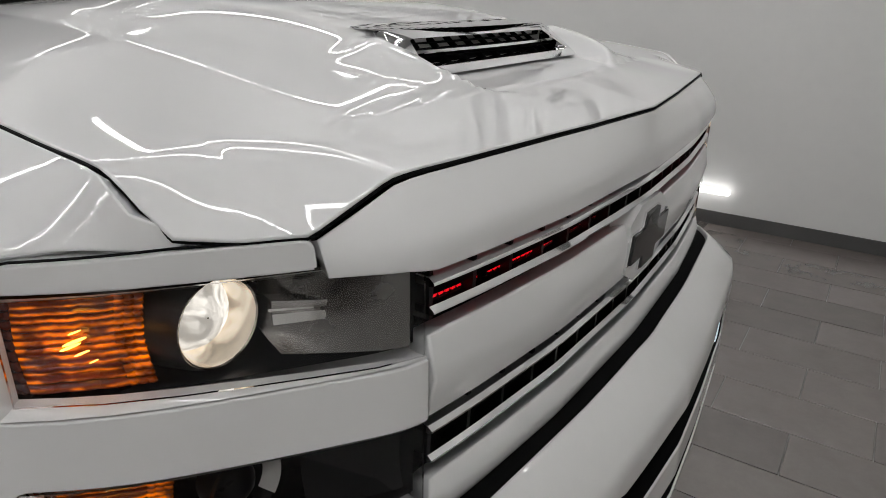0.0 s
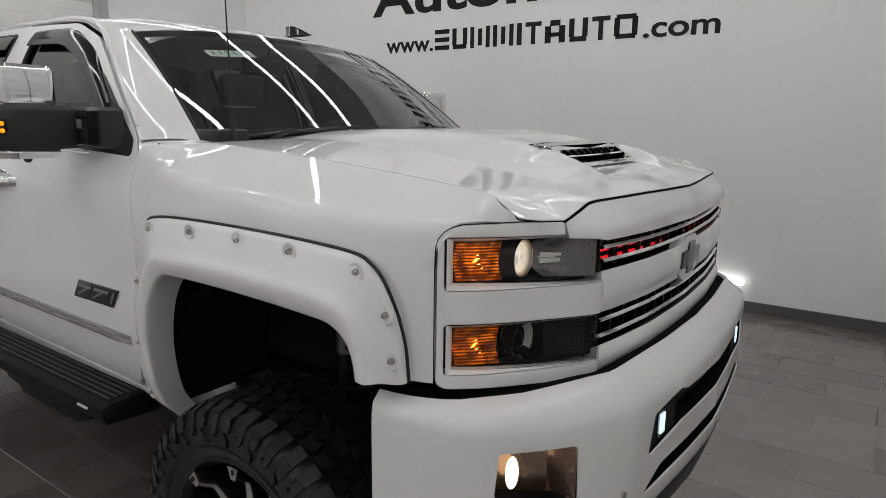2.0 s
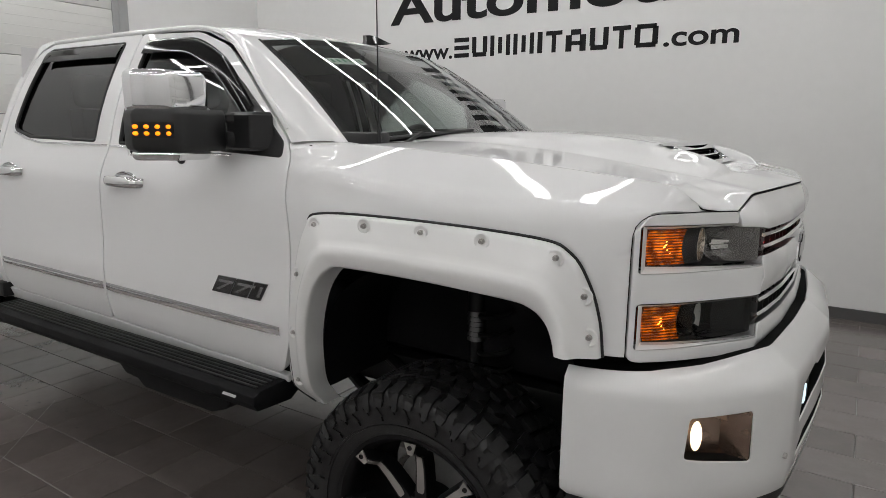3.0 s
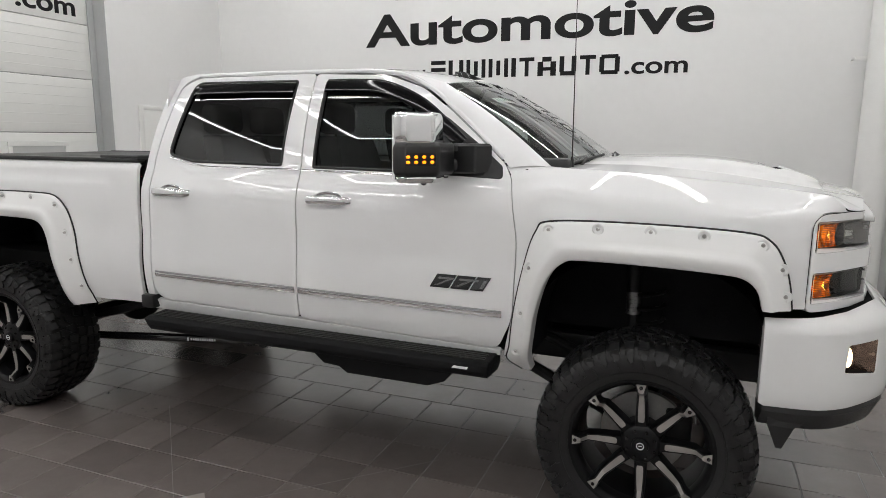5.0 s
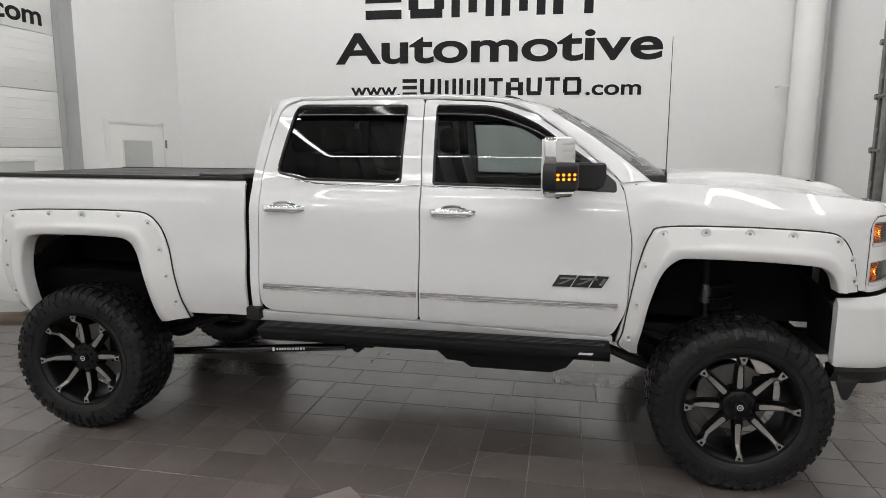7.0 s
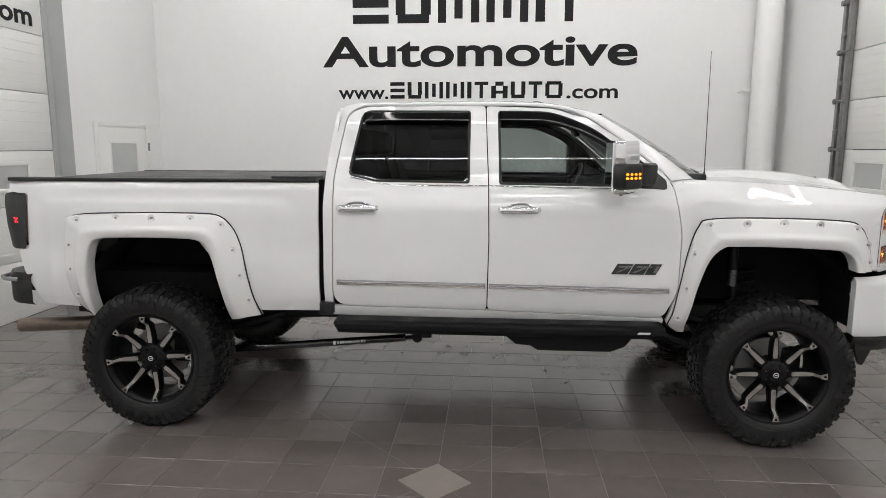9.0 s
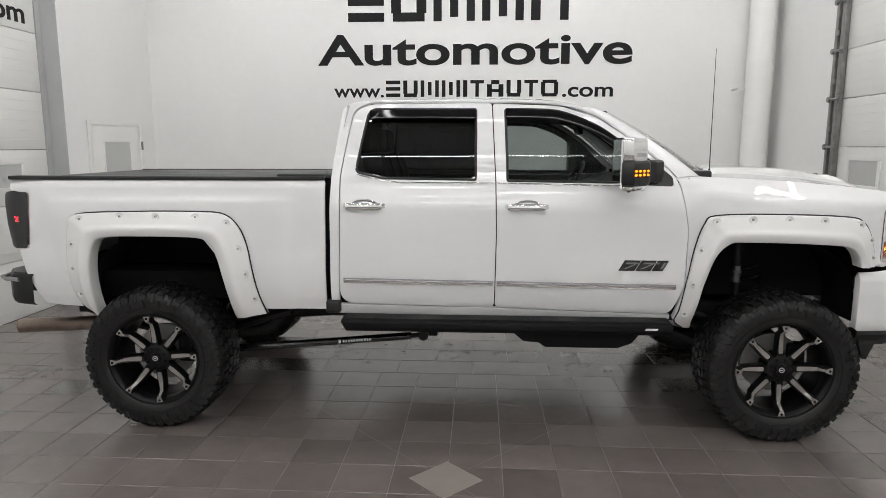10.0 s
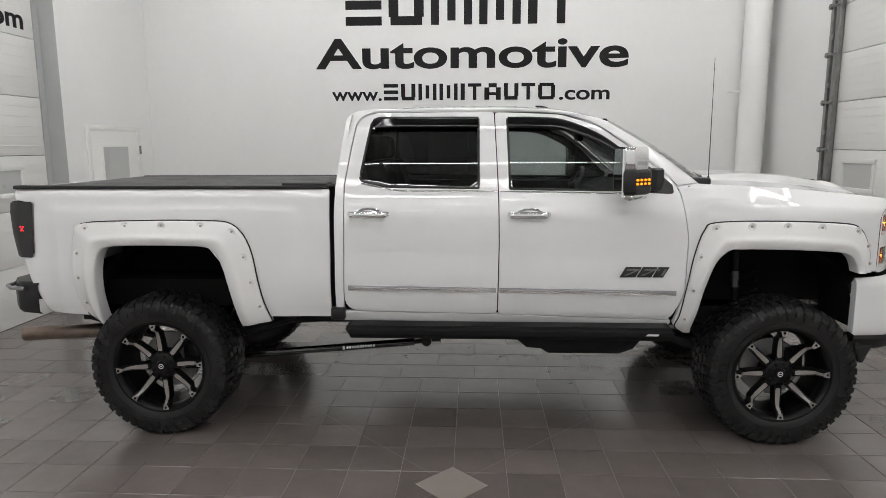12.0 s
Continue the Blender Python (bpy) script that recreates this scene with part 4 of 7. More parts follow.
def headlamp(side, z0, z1, upper, parent):
    y0, y1 = -.897, -.595
    h = part("headlamp", one_box(0, .001, 0, .001, 0, .001), LAMPBLACK, parent, "lit headlamp with amber marker and dark bezel" if upper else "dark lower headlamp with lit amber marker")
    # housing shell: dark back, floor and roof
    bm = bmesh.new()
    N = 14
    ys = [y0 + (y1 - y0) * k / N for k in range(N + 1)]
    def pt(y, z, d):
        return Vector((nose(mir(y, side)) - d, mir(y, side), z))
    def deep(y, d):
        f = (y - y0) / (y1 - y0)
        return d * (0.35 + 0.65 * min(1, f * 2.2))
    for za, da, zb, db in ((z0, .02, z0, .14), (z1, .02, z1, .14), (z0, .14, z1, .14)):
        loft(bm, [[pt(y, za, deep(y, da) if da > .1 else da), pt(y, zb, deep(y, db))] for y in ys])
    for y in (y0, y1):
        loft(bm, [[pt(y, z0, .02), pt(y, z1, .02)], [pt(y, z0, deep(y, .14)), pt(y, z1, deep(y, .14))]])
    bmesh.ops.recalc_face_normals(bm, faces=bm.faces)
    bm.to_mesh(h.data)
    bm.free()
    # amber outer reflector: pillowed ribs, dark at its outer end
    def ribbed(name, ya, yb, cols, ribs, mat, lab):
        bm = bmesh.new()
        rows = []
        n = cols * 4
        for k in range(n + 1):
            y = ya + (yb - ya) * k / n
            r = []
            for j in range(ribs * 4 + 1):
                g = j / (ribs * 4)
                w = .0030 * abs(math.sin(math.pi * j / 4)) + .0022 * abs(math.sin(math.pi * k / 4))
                r.append(pt(y, z0 + .006 + (z1 - z0 - .012) * g, .026 + .010 * math.sin(math.pi * g) - w))
            rows.append(r)
        loft(bm, rows)
        bmesh.ops.recalc_face_normals(bm, faces=bm.faces)
        return part(name, bm, mat, h, lab)
    ribbed("amber_side", y0 + .004, y0 + .017, 2, 9, AMBERDARK, "dark amber side reflector")
    ribbed("amber_reflector", y0 + .017, y0 + .076, 3, 11, AMBER, "ribbed glowing amber reflector")
    ribbed("amber_edge", y0 + .076, y0 + .095, 3, 14, AMBER, "ribbed glowing amber reflector")
    # glowing dashes drawn as the bulb's glints on the ribs; no bulb is modelled
    for dy, dz, r in ((.048, .015, .0018), (.047, .006, .0034), (.044, .001, .0030), (.050, -.006, .0022), (.056, -.015, .0014)):
        bm = bmesh.new()
        bmesh.ops.create_uvsphere(bm, u_segments=12, v_segments=8, radius=r, matrix=Matrix.Translation(pt(y0 + dy, (z0 + z1) / 2 + dz, .021)) @ Matrix.Diagonal((.5, 3.2, .45, 1)))
        part("amber_bulb", bm, AMBERGLINT, h)
    # lamp unit in a bowl, facing forward
    yc = y0 + (.150 if upper else .158)
    c = pt(yc, (z0 + z1) / 2, .062)
    ax = Vector((1, 0, 0))
    def ring(r, d, n=28):
        return [Vector((c.x + d, c.y + r * math.cos(a), c.z + r * math.sin(a))) for a in [2 * math.pi * k / n for k in range(n)]]
    if upper:
        bm = bmesh.new()
        loft(bm, [ring(.060, -.03), ring(.052, .006), ring(.0462, .0215)], close_v=True)
        bmesh.ops.recalc_face_normals(bm, faces=bm.faces)
        part("projector_shroud", bm, LAMPBLACK, h)
        bm = bmesh.new()
        loft(bm, [ring(.0462, .0215), ring(.0455, .0225), ring(.0440, .021), ring(.0405, .000), ring(.0395, -.03)], close_v=True)
        bmesh.ops.recalc_face_normals(bm, faces=bm.faces)
        part("projector_ring", bm, GOLDRING, h, "bright projector ring")
        bm = bmesh.new()
        loft(bm, [ring(.0398, -.018), ring(.034, -.008), ring(.022, .000), ring(.008, .0035), ring(.001, .004)], close_v=True)
        bmesh.ops.recalc_face_normals(bm, faces=bm.faces)
        part("projector_lens", bm, PROJECTOR, h, "glowing projector lens")
        bm = bmesh.new()
        rows = []
        for k in range(9):
            f = k / 8
            y = y0 + .200 + (y1 - y0 - .212) * f
            rows.append([pt(y, z0 + .003 + (z1 - z0 - .006) * j / 8, .012 + .088 * (1 - f) ** 1.4 * (1 - .55 * (j / 4 - 1) ** 2)) for j in range(9)])
        loft(bm, rows)
        bmesh.ops.recalc_face_normals(bm, faces=bm.faces)
        part("side_reflector", bm, DIMCHROME, h, "grey stepped side reflector")
        # a bright fin across the trough
        bm = bmesh.new()
        rows = [[pt(y0 + .200 + .075 * k / 8, (z0 + z1) / 2 - .004 + dz * (1.5 - .6 * k / 8), .060 - .018 * k / 8 + dd) for dz, dd in ((-.014, .012), (-.010, 0), (-.002, .001), (-.001, .006), (.001, .006), (.002, .001), (.008, 0), (.011, .012))] for k in range(9)]
        loft(bm, rows)
        bmesh.ops.recalc_face_normals(bm, faces=bm.faces)
        part("reflector_fin", bm, REFLECTOR, h, "bright chrome reflector fin")
        bm = bmesh.new()
        loft(bm, [[pt(y1 - .004, z0 + .004 + (z1 - z0 - .008) * j / 4, .02 + .09 * k / 4) for j in range(5)] for k in range(5)])
        bmesh.ops.recalc_face_normals(bm, faces=bm.faces)
        part("bezel_wall", bm, LAMPBLACK, h)
    else:
        bm = bmesh.new()
        loft(bm, [ring(.0465, .014), ring(.0455, .018), ring(.041, .010), ring(.034, -.024), ring(.020, -.036), ring(.001, -.038)], close_v=True)
        bmesh.ops.recalc_face_normals(bm, faces=bm.faces)
        part("reflector_bowl", bm, LAMPBLACK, h, "dark lower lamp bowl")
        # bright crescent on the bowl's inner side
        bm = bmesh.new()
        loft(bm, [[Vector((c.x + d, c.y - side * r * math.cos(a), c.z + r * math.sin(a))) for r, d in ((.0464, .0195), (.0400, .014), (.0330, .004))] for a in np.linspace(-.75, 1.0, 19)])
        bmesh.ops.recalc_face_normals(bm, faces=bm.faces)
        part("reflector_crescent", bm, CRESCENT, h, "bright silver crescent of the reflector")
        bm = bmesh.new()
        bmesh.ops.create_uvsphere(bm, u_segments=14, v_segments=8, radius=.028, matrix=Matrix.Translation(c + Vector((-.012, 0, -.004))))
        part("bulb_shield", bm, LAMPBLACK, h)
        bm = bmesh.new()
        box(bm, c.x - .07, c.x - .045, min(mir(y0 + .10, side), mir(y0 + .22, side)), max(mir(y0 + .10, side), mir(y0 + .22, side)), z0 + .01, z1 - .01)
        part("bezel", bm, LAMPBLACK, h)
        bm = bmesh.new()
        loft(bm, [[pt(y0 + .212 + (y1 - y0 - .216) * k / 8, z0 + .003 + (z1 - z0 - .006) * j / 5, .030 + .022 * (1 - k / 8) + .006 * math.sin(math.pi * j / 5)) for j in range(6)] for k in range(9)])
        bmesh.ops.recalc_face_normals(bm, faces=bm.faces)
        part("bezel_wall", bm, LAMPBLACK, h)
    # clear cover
    g = panel("lens_cover", [(mir(y, side), z) for y, z in [(y0, z0), (y1, z0 - .012), (y1, z1), (y0, z1)]], nose_fn(-.004), LENS if upper else SMOKEDLENS, h, grid=.05, step=.05, depth=.003, inward=(-1, 0, 0), roll=.0005, label="clear lamp cover")
    g.visible_shadow = False
    return h


def front_end():
    for side in (-1, 1):
        s = side
        ol = fillet([(-.923, 1.070, .025), (-.592, 1.064, .012), (-.592, 1.101, .005), (-.909, 1.103, .010), (-.909, 1.226, .010), (-.592, 1.224, .005), (-.592, 1.304, .005), (-.909, 1.304, .010), (-.909, 1.428, .010), (-.692, 1.426, .004), (-.694, 1.457, .012), (-.79, 1.459, .03), (-.898, 1.455, .035), (-.921, 1.41, .04)], 5)
        conv = lambda poly: [(mir(u, s), v) for u, v in poly]
        sur = panel("lamp_surround", conv(ol), nose_fn(), PAINT, truck, grid=.03, step=.02, depth=.05, inward=(-1, 0, 0), label="white painted headlamp surround", roll=.0035)
        # thin near-black tube that draws the shaded seam round the surround
        bm = bmesh.new()
        tube_along(bm, [nose_fn()(mir(u, s), v) + Vector((-.0022, 0, 0)) for u, v in resample([(-.690, 1.4590), (-.79, 1.4610), (-.881, 1.4580), (-.898, 1.4525), (-.910, 1.441), (-.918, 1.425), (-.9215, 1.405), (-.9225, 1.35), (-.9225, 1.085)], .012, False)], .0013, 6)
        part("surround_seal", bm, GAP, sur)
        bevel_frame("reveal", -.907, -.594, 1.306, 1.426, s, sur, PAINT, .012)
        bevel_frame("reveal", -.907, -.594, 1.105, 1.224, s, sur, PAINT, .012)
        headlamp(s, 1.318, 1.422, True, sur)
        headlamp(s, 1.117, 1.220, False, sur)
    # grille
    g = part("grille", one_box(.60, .66, -.6, .64, 1.07, 1.47), PLASTIC, truck, "black grille with chrome bars and white painted centre bars")
    y0, y1 = -.588, .628
    E = [(y, x) for x, y in HOOD_EDGE[8:]]
    E = E + [(2 * YC - y, x) for y, x in E[-2::-1]]
    lip_x = table(E, .006)
    lip_z = lambda y: lip_height(abs(y - YC)) - .009
    def header(y, z):
        f = max(0, (z - 1.425) / (lip_z(y) - 1.425))
        a = nose(y) + .004
        return Vector((a + (lip_x(y) - .002 - a) * f ** 1.3, y, z))
    ys = [float(v) for v in np.linspace(-.690, .690 + 2 * YC, 60)]
    top = [(-.689, 1.417)] + [(y, lip_z(y)) for y in ys] + [(.689 + 2 * YC, 1.417)]
    bot = [(.70, 1.415), (.66, 1.4115), (y1, 1.405), (.4, 1.399), (YC, 1.394), (-.36, 1.399), (y0, 1.405), (-.62, 1.4115), (-.66, 1.415)]
    panel("grille_header", top + bot, header, PAINT, g, grid=.02, step=.015, depth=.06, inward=(-1, 0, 0), roll=.003, label="white painted grille header bar")
    def bar(name, za, zb, off, mat, lab, bow=.0):
        ol = [(y, za) for y in np.linspace(y0, y1, 40)] + [(y, zb) for y in np.linspace(y1, y0, 40)]
        def fn(y, z):
            t = (z - (za + zb) / 2) / (zb - za) * 2
            return Vector((nose(y) + off - .012 * t * t, y, z - bow * (1 - ((y - YC) / .62) ** 2)))
        return panel(name, [(float(a), b) for a, b in ol], fn, mat, g, grid=.02, step=.04, depth=.05, inward=(-1, 0, 0), label=lab)
    bar("centre_bar", 1.221, 1.330, .004, PAINT, "white painted centre grille bar", .012)
    bar("lower_bar", 1.072, 1.141, .008, PAINT, "white painted lower grille bar", .012)
    for z in (1.387, 1.354, 1.202, 1.161):
        bm = bmesh.new()
        rows = []
        ys = np.linspace(y0 + .006, y1 - .006, 48)
        for k, y in enumerate(ys):
            zz = z - .012 * (1 - ((y - YC) / .62) ** 2)
            x = nose(float(y)) - .012
            h = .0048
            rows.append([Vector((x - .018, y, zz - h)), Vector((x + .004, y, zz - h)), Vector((x + .007, y, zz - h + .002)), Vector((x + .007, y, zz - .0005)), Vector((x + .001, y, zz + h)), Vector((x - .018, y, zz + h))])
        vs = loft(bm, rows, close_v=True)
        bm.faces.new(vs[0])
        bm.faces.new(vs[-1])
        bmesh.ops.recalc_face_normals(bm, faces=bm.faces)
        b = part("chrome_bar", bm, CHROME, g, "polished chrome grille bar", sharp=30)
    for y in np.arange(-.55, .62, .078):
        for za, zb in ((1.332, 1.402), (1.144, 1.220)):
            bm = bmesh.new()
            x = nose(float(y))
            box(bm, x - .075, x - .035, y - .004, y + .004, za - .008, zb)
            part("grille_slat", bm, PLASTIC, g, smooth=False)
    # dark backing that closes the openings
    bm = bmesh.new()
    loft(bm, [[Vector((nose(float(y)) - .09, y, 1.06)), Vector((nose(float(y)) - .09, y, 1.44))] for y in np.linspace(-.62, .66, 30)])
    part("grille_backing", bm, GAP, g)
    # light bars behind the upper slot
    for ya, yb in ((-.555, -.445), (-.425, -.255), (-.235, -.10), (.14, .275), (.295, .465), (.485, .595)):
        bm = bmesh.new()
        sag = lambda y: .012 * (1 - ((y - YC) / .62) ** 2)
        rows = [[Vector((nose(float(y)) - .050 - e, y, z - sag(float(y)))) for e, z in ((.006, 1.360), (0, 1.362), (0, 1.380), (.006, 1.382))] for y in np.linspace(ya, yb, 10)]
        loft(bm, rows)
        lb = part("light_bar", bm, LAMPBLACK, g, "slim grille light bar with red diodes")
        for y in np.arange(ya + .006, yb - .004, .011):
            bm = bmesh.new()
            x = nose(float(y)) - .049
            box(bm, x - .002, x + .001, y - .0034, y + .0034, 1.3650 - sag(float(y)), 1.3740 - sag(float(y)))
            part("red_diode", bm, REDLED, lb, smooth=False)
    # emblem pad and plain cross emblem
    yb, zb, xb = YC, 1.272, nose(YC) - .004
    bm = bmesh.new()
    def ep(u, v, d):
        return Vector((xb + d - .05 * u * u, yb + u * .85, zb + v * .92))
    prism(bm, fillet([(-.115, -.048, .01), (-.060, -.075, .012), (.060, -.075, .012), (.115, -.048, .01), (.115, .048, .01), (.060, .075, .012), (-.060, .075, .012), (-.115, .048, .01)], 4), ep, -.03, .006)
    pad = part("emblem_pad", bm, PAINT, g, "white raised emblem pad", sharp=25)
    cross = [(-.116, -.027), (-.040, -.027), (-.046, -.052), (.034, -.052), (.042, -.027), (.104, -.027), (.116, .027), (.040, .027), (.046, .052), (-.034, .052), (-.042, .027), (-.104, .027)]
    bm = bmesh.new()
    prism(bm, [(u * 1.08, v * 1.08) for u, v in cross], ep, .004, .010)
    part("emblem_rim", bm, CHROME, pad, smooth=False)
    bm = bmesh.new()
    prism(bm, cross, ep, .006, .014)
    part("emblem", bm, GLOSSBLACK, pad, "plain black cross-shaped emblem", smooth=False)


def scoop():
    s = part("hood_scoop", one_box(0, .001, 0, .001, 0, .001), CHROME, truck, "chrome-framed hood scoop with black louvres")
    def face(u, v, d):
        w = .338 - .045 * v
        return Vector((.612 - .090 * v + d - .022 * u * u, YC + .010 + w * u, 1.546 + .064 * v))
    def ring(u, va, vb, r=.06):
        return fillet([(-u, va, r), (u, va, r), (u - .02, vb, r), (-u + .02, vb, r)], 3)
    rows = []
    for u, va, vb, d in ((1.0, 0.0, 1.0, -.014), (1.0, 0.0, 1.0, .002), (.985, .02, .985, .005), (.83, .19, .80, .004), (.82, .205, .785, .000), (.81, .21, .78, -.055)):
        rows.append([face(a, b, d) for a, b in ring(u, va, vb)])
    bm = bmesh.new()
    loft(bm, rows, close_v=True)
    bmesh.ops.recalc_face_normals(bm, faces=bm.faces)
    bm.to_mesh(s.data)
    bm.free()
    s.data.polygons.foreach_set("use_smooth", [True] * len(s.data.polygons))
    s.data.set_sharp_from_angle(angle=radians(30))
    # bright top cover running back into the hood
    bm = bmesh.new()
    rows = []
    for k in range(25):
        u = -1 + 2 * k / 24
        a = face(u, 1.0, -.002)
        r = [a]
        for f in (.25, .5, .75, 1.0):
            x = a.x - .075 * f * (1 - .3 * u * u)
            hz = hood_fn(min(x, .47), a.y).z + .003
            r.append(Vector((x, a.y, a.z + .002 + (hz - a.z - .004) * f ** 1.2)))
        rows.append(r)
    loft(bm, rows)
    bmesh.ops.recalc_face_normals(bm, faces=bm.faces)
    part("scoop_cover", bm, CHROME, s, "chrome scoop top cover")
    bm = bmesh.new()
    bm.faces.new([bm.verts.new(face(a, b, -.05)) for a, b in ring(.84, .19, .80)])
    part("scoop_backing", bm, GAP, s, smooth=False)
    for v, h, m in ((.50, .045, CHROME), (.345, .012, GAP), (.64, .012, GAP)):
        bm = bmesh.new()
        rows = []
        for k in range(25):
            u = -.815 + 1.63 * k / 24
            o = 0 if m is CHROME else -.018
            rows.append([face(u, v - h, -.03 + o), face(u, v - h * .8, -.008 + o), face(u, v + h * .6, -.008 + o), face(u, v + h, -.03 + o)])
        loft(bm, rows, close_v=True)
        bmesh.ops.recalc_face_normals(bm, faces=bm.faces)
        part("louvre", bm, m, s, sharp=30)
    for k in range(9):
        u = -.66 + .165 * k
        bm = bmesh.new()
        rows = [[face(u + w, v, d) for w, d in ((-.010, -.045), (-.006, -.030), (.006, -.030), (.010, -.045))] for v in (.2, .79)]
        loft(bm, rows, close_v=True)
        bmesh.ops.recalc_face_normals(bm, faces=bm.faces)
        part("louvre_post", bm, GAP, s, smooth=False)


# front bumper: plan curve by arc length
PLAN = spline([(.435, -.985, 0), (.58, -.974, 0), (.67, -.952, 0), (.75, -.900, 0), (.815, -.832, 0), (.874, -.758, 0), (.918, -.690, 0), (.944, -.640, 0), (.956, -.60, 0), (.966, -.50, 0), (.975, -.40, 0), (.992, -.2, 0), (1.004, YC, 0)], 160)
PLAN = [(p.x, p.y) for p in PLAN]
PLAN = PLAN + [(x, 2 * YC - y) for x, y in PLAN[-2::-1]]
ARC = np.r_[0, np.cumsum([math.dist(a, b) for a, b in zip(PLAN, PLAN[1:])])]
PX, PY = np.array([p[0] for p in PLAN]), np.array([p[1] for p in PLAN])
prof = table([(.66, .030), (.69, .006), (.74, .0), (.90, .0), (.955, .0), (.992, .001), (1.020, .004), (1.034, .012), (1.064, .062), (1.073, .12), (1.078, .17)], 0.005)


def arc_of(y):
    return float(np.interp(y, PY, ARC))


def bumper_fn(s, z):
    x, y = float(np.interp(s, ARC, PX)), float(np.interp(s, ARC, PY))
    e = .03
    tx, ty = float(np.interp(s + e, ARC, PX) - np.interp(s - e, ARC, PX)), float(np.interp(s + e, ARC, PY) - np.interp(s - e, ARC, PY))
    l = math.hypot(tx, ty)
    n = (ty / l, -tx / l)
    d = prof(z)
    front = min(1, max(0, (x - .80) / .12))
    return Vector((x - n[0] * d, y - n[1] * d, z + front * max(0, (z - 1.03)) * .55))


def bumper():
    S = ARC[-1]
    fl = lambda a: S - a
    fog = fillet([(arc_of(-.910), .842, .012), (arc_of(-.758), .811, .012), (arc_of(-.762), .952, .012), (arc_of(-.904), .952, .012)], 4)
    a0, a1 = arc_of(-.527), arc_of(-.30)
    low = [(a0, .852, .012), (a0 + .030, .955, .015), (a0 + .10, .962), (a1 - .02, .970, .01), (a1 + .03, .955, .01), (fl(a1) - .03, .955, .01), (fl(a1) + .02, .970, .01), (fl(a0) - .10, .962), (fl(a0) - .030, .955, .015), (fl(a0), .852, .012), (fl(a1), .872, .01), (a1, .872, .01)]
    low = fillet(low, 4)
    slot = fillet([(arc_of(-.555), .752, .008), (fl(arc_of(-.555)), .752, .008), (fl(arc_of(-.44)), .795, .01), (arc_of(-.44), .795, .01)], 3)
    def edge_height(s):
        """The bumper's top edge stops just short of the grille and lamp surrounds."""
        z = 1.050
        while z < 1.0745:
            p = bumper_fn(s, z)
            if p.x < nose(max(-.995, min(.995 + 2 * YC, p.y))) + .019:
                break
            z += .001
        return z
    tops = [edge_height(float(q)) for q in np.linspace(0, S, 61)]
    tops = [sum(tops[max(0, k - 2):k + 3]) / len(tops[max(0, k - 2):k + 3]) for k in range(61)]
    ztop = lambda s: float(np.interp(s, np.linspace(0, S, 61), tops))
    ol = [(0, .700), (.02, .686), (arc_of(-.6), .690), (S - arc_of(-.6), .690), (S - .02, .686), (S, .700)] + [(float(s), ztop(s)) for s in np.linspace(S, 0, 60)]
    fog2 = [(fl(a), z) for a, z in fog]
    b = panel("front_bumper", ol, bumper_fn, PAINT_BUMPER, truck, holes=[fog, fog2, low, slot], grid=.035, step=.025, depth=.05, inward=(-1, 0, 0), label="white painted steel front bumper with fog lamps")
    inner = lambda s, z: bumper_fn(s, min(z, .98)) - Vector((.055, 0, 0))
    bm = bmesh.new()
    ss = np.linspace(a0 - .03, fl(a0) + .03, 40)
    loft(bm, [[inner(s, z) for z in (.74, .80, .86, .92, .98, 1.0)] for s in ss])
    part("bumper_intake", bm, PLASTIC, b, "black intake behind the bumper")
    for sd in (-1, 1):
        f = (lambda a: a) if sd < 0 else fl
        # fog lamp box
        y0, y1 = arc_of(-.908), arc_of(-.760)
        bm = bmesh.new()
        c = [(y0, .842), (y1, .811), (y1, .952), (y0, .952)]
        rows = []
        for d in (.0, .075):
            r = []
            for k in range(4):
                a, bb = Vector(c[k]), Vector(c[(k + 1) % 4])
                for j in range(4):
                    u, v = a.lerp(bb, j / 4)
                    p = bumper_fn(f(u), v)
                    r.append(p - Vector((d + .004, 0, 0)) + Vector((0, .4 * d * -sd * 0, 0)))
            rows.append(r)
        vs = loft(bm, rows, close_v=True)
        bm.faces.new(vs[-1])
        bmesh.ops.recalc_face_normals(bm, faces=bm.faces)
        fx = part("fog_lamp", bm, FOGBOX, b, "square fog lamp, lit warm white")
        p = bumper_fn(f(arc_of(-.858)), .890) - Vector((.040, 0, 0))
        bm = bmesh.new()
        bmesh.ops.create_uvsphere(bm, u_segments=20, v_segments=12, radius=.040, matrix=Matrix.Translation(p) @ Matrix.Diagonal((.35, .50, 1.0, 1)))
        part("fog_lens", bm, FOGGLOW, fx, "glowing fog lamp lens")
        bm = bmesh.new()
        q = bumper_fn(f(arc_of(-.640)), .797)
        rod(bm, q + Vector((-.006, 0, 0)), q + Vector((.005, sd * .003, 0)), .009, .008, 14)
        part("bumper_bolt", bm, STEEL, b)
        # driving light in the intake
        bm = bmesh.new()
        cs = [bumper_fn(f(s), z) - Vector((.012, 0, 0)) for s, z in ((arc_of(-.530), .848), (arc_of(-.33), .870), (arc_of(-.33), .962), (arc_of(-.35), .970), (arc_of(-.500), .955))]
        bk = [c - Vector((.04, 0, 0)) for c in cs]
        A, B = [bm.verts.new(c) for c in cs], [bm.verts.new(c) for c in bk]
        bm.faces.new(A)
        bm.faces.new(B[::-1])
        for k in range(5):
            bm.faces.new((A[k], B[k], B[(k + 1) % 5], A[(k + 1) % 5]))
        bmesh.ops.recalc_face_normals(bm, faces=bm.faces)
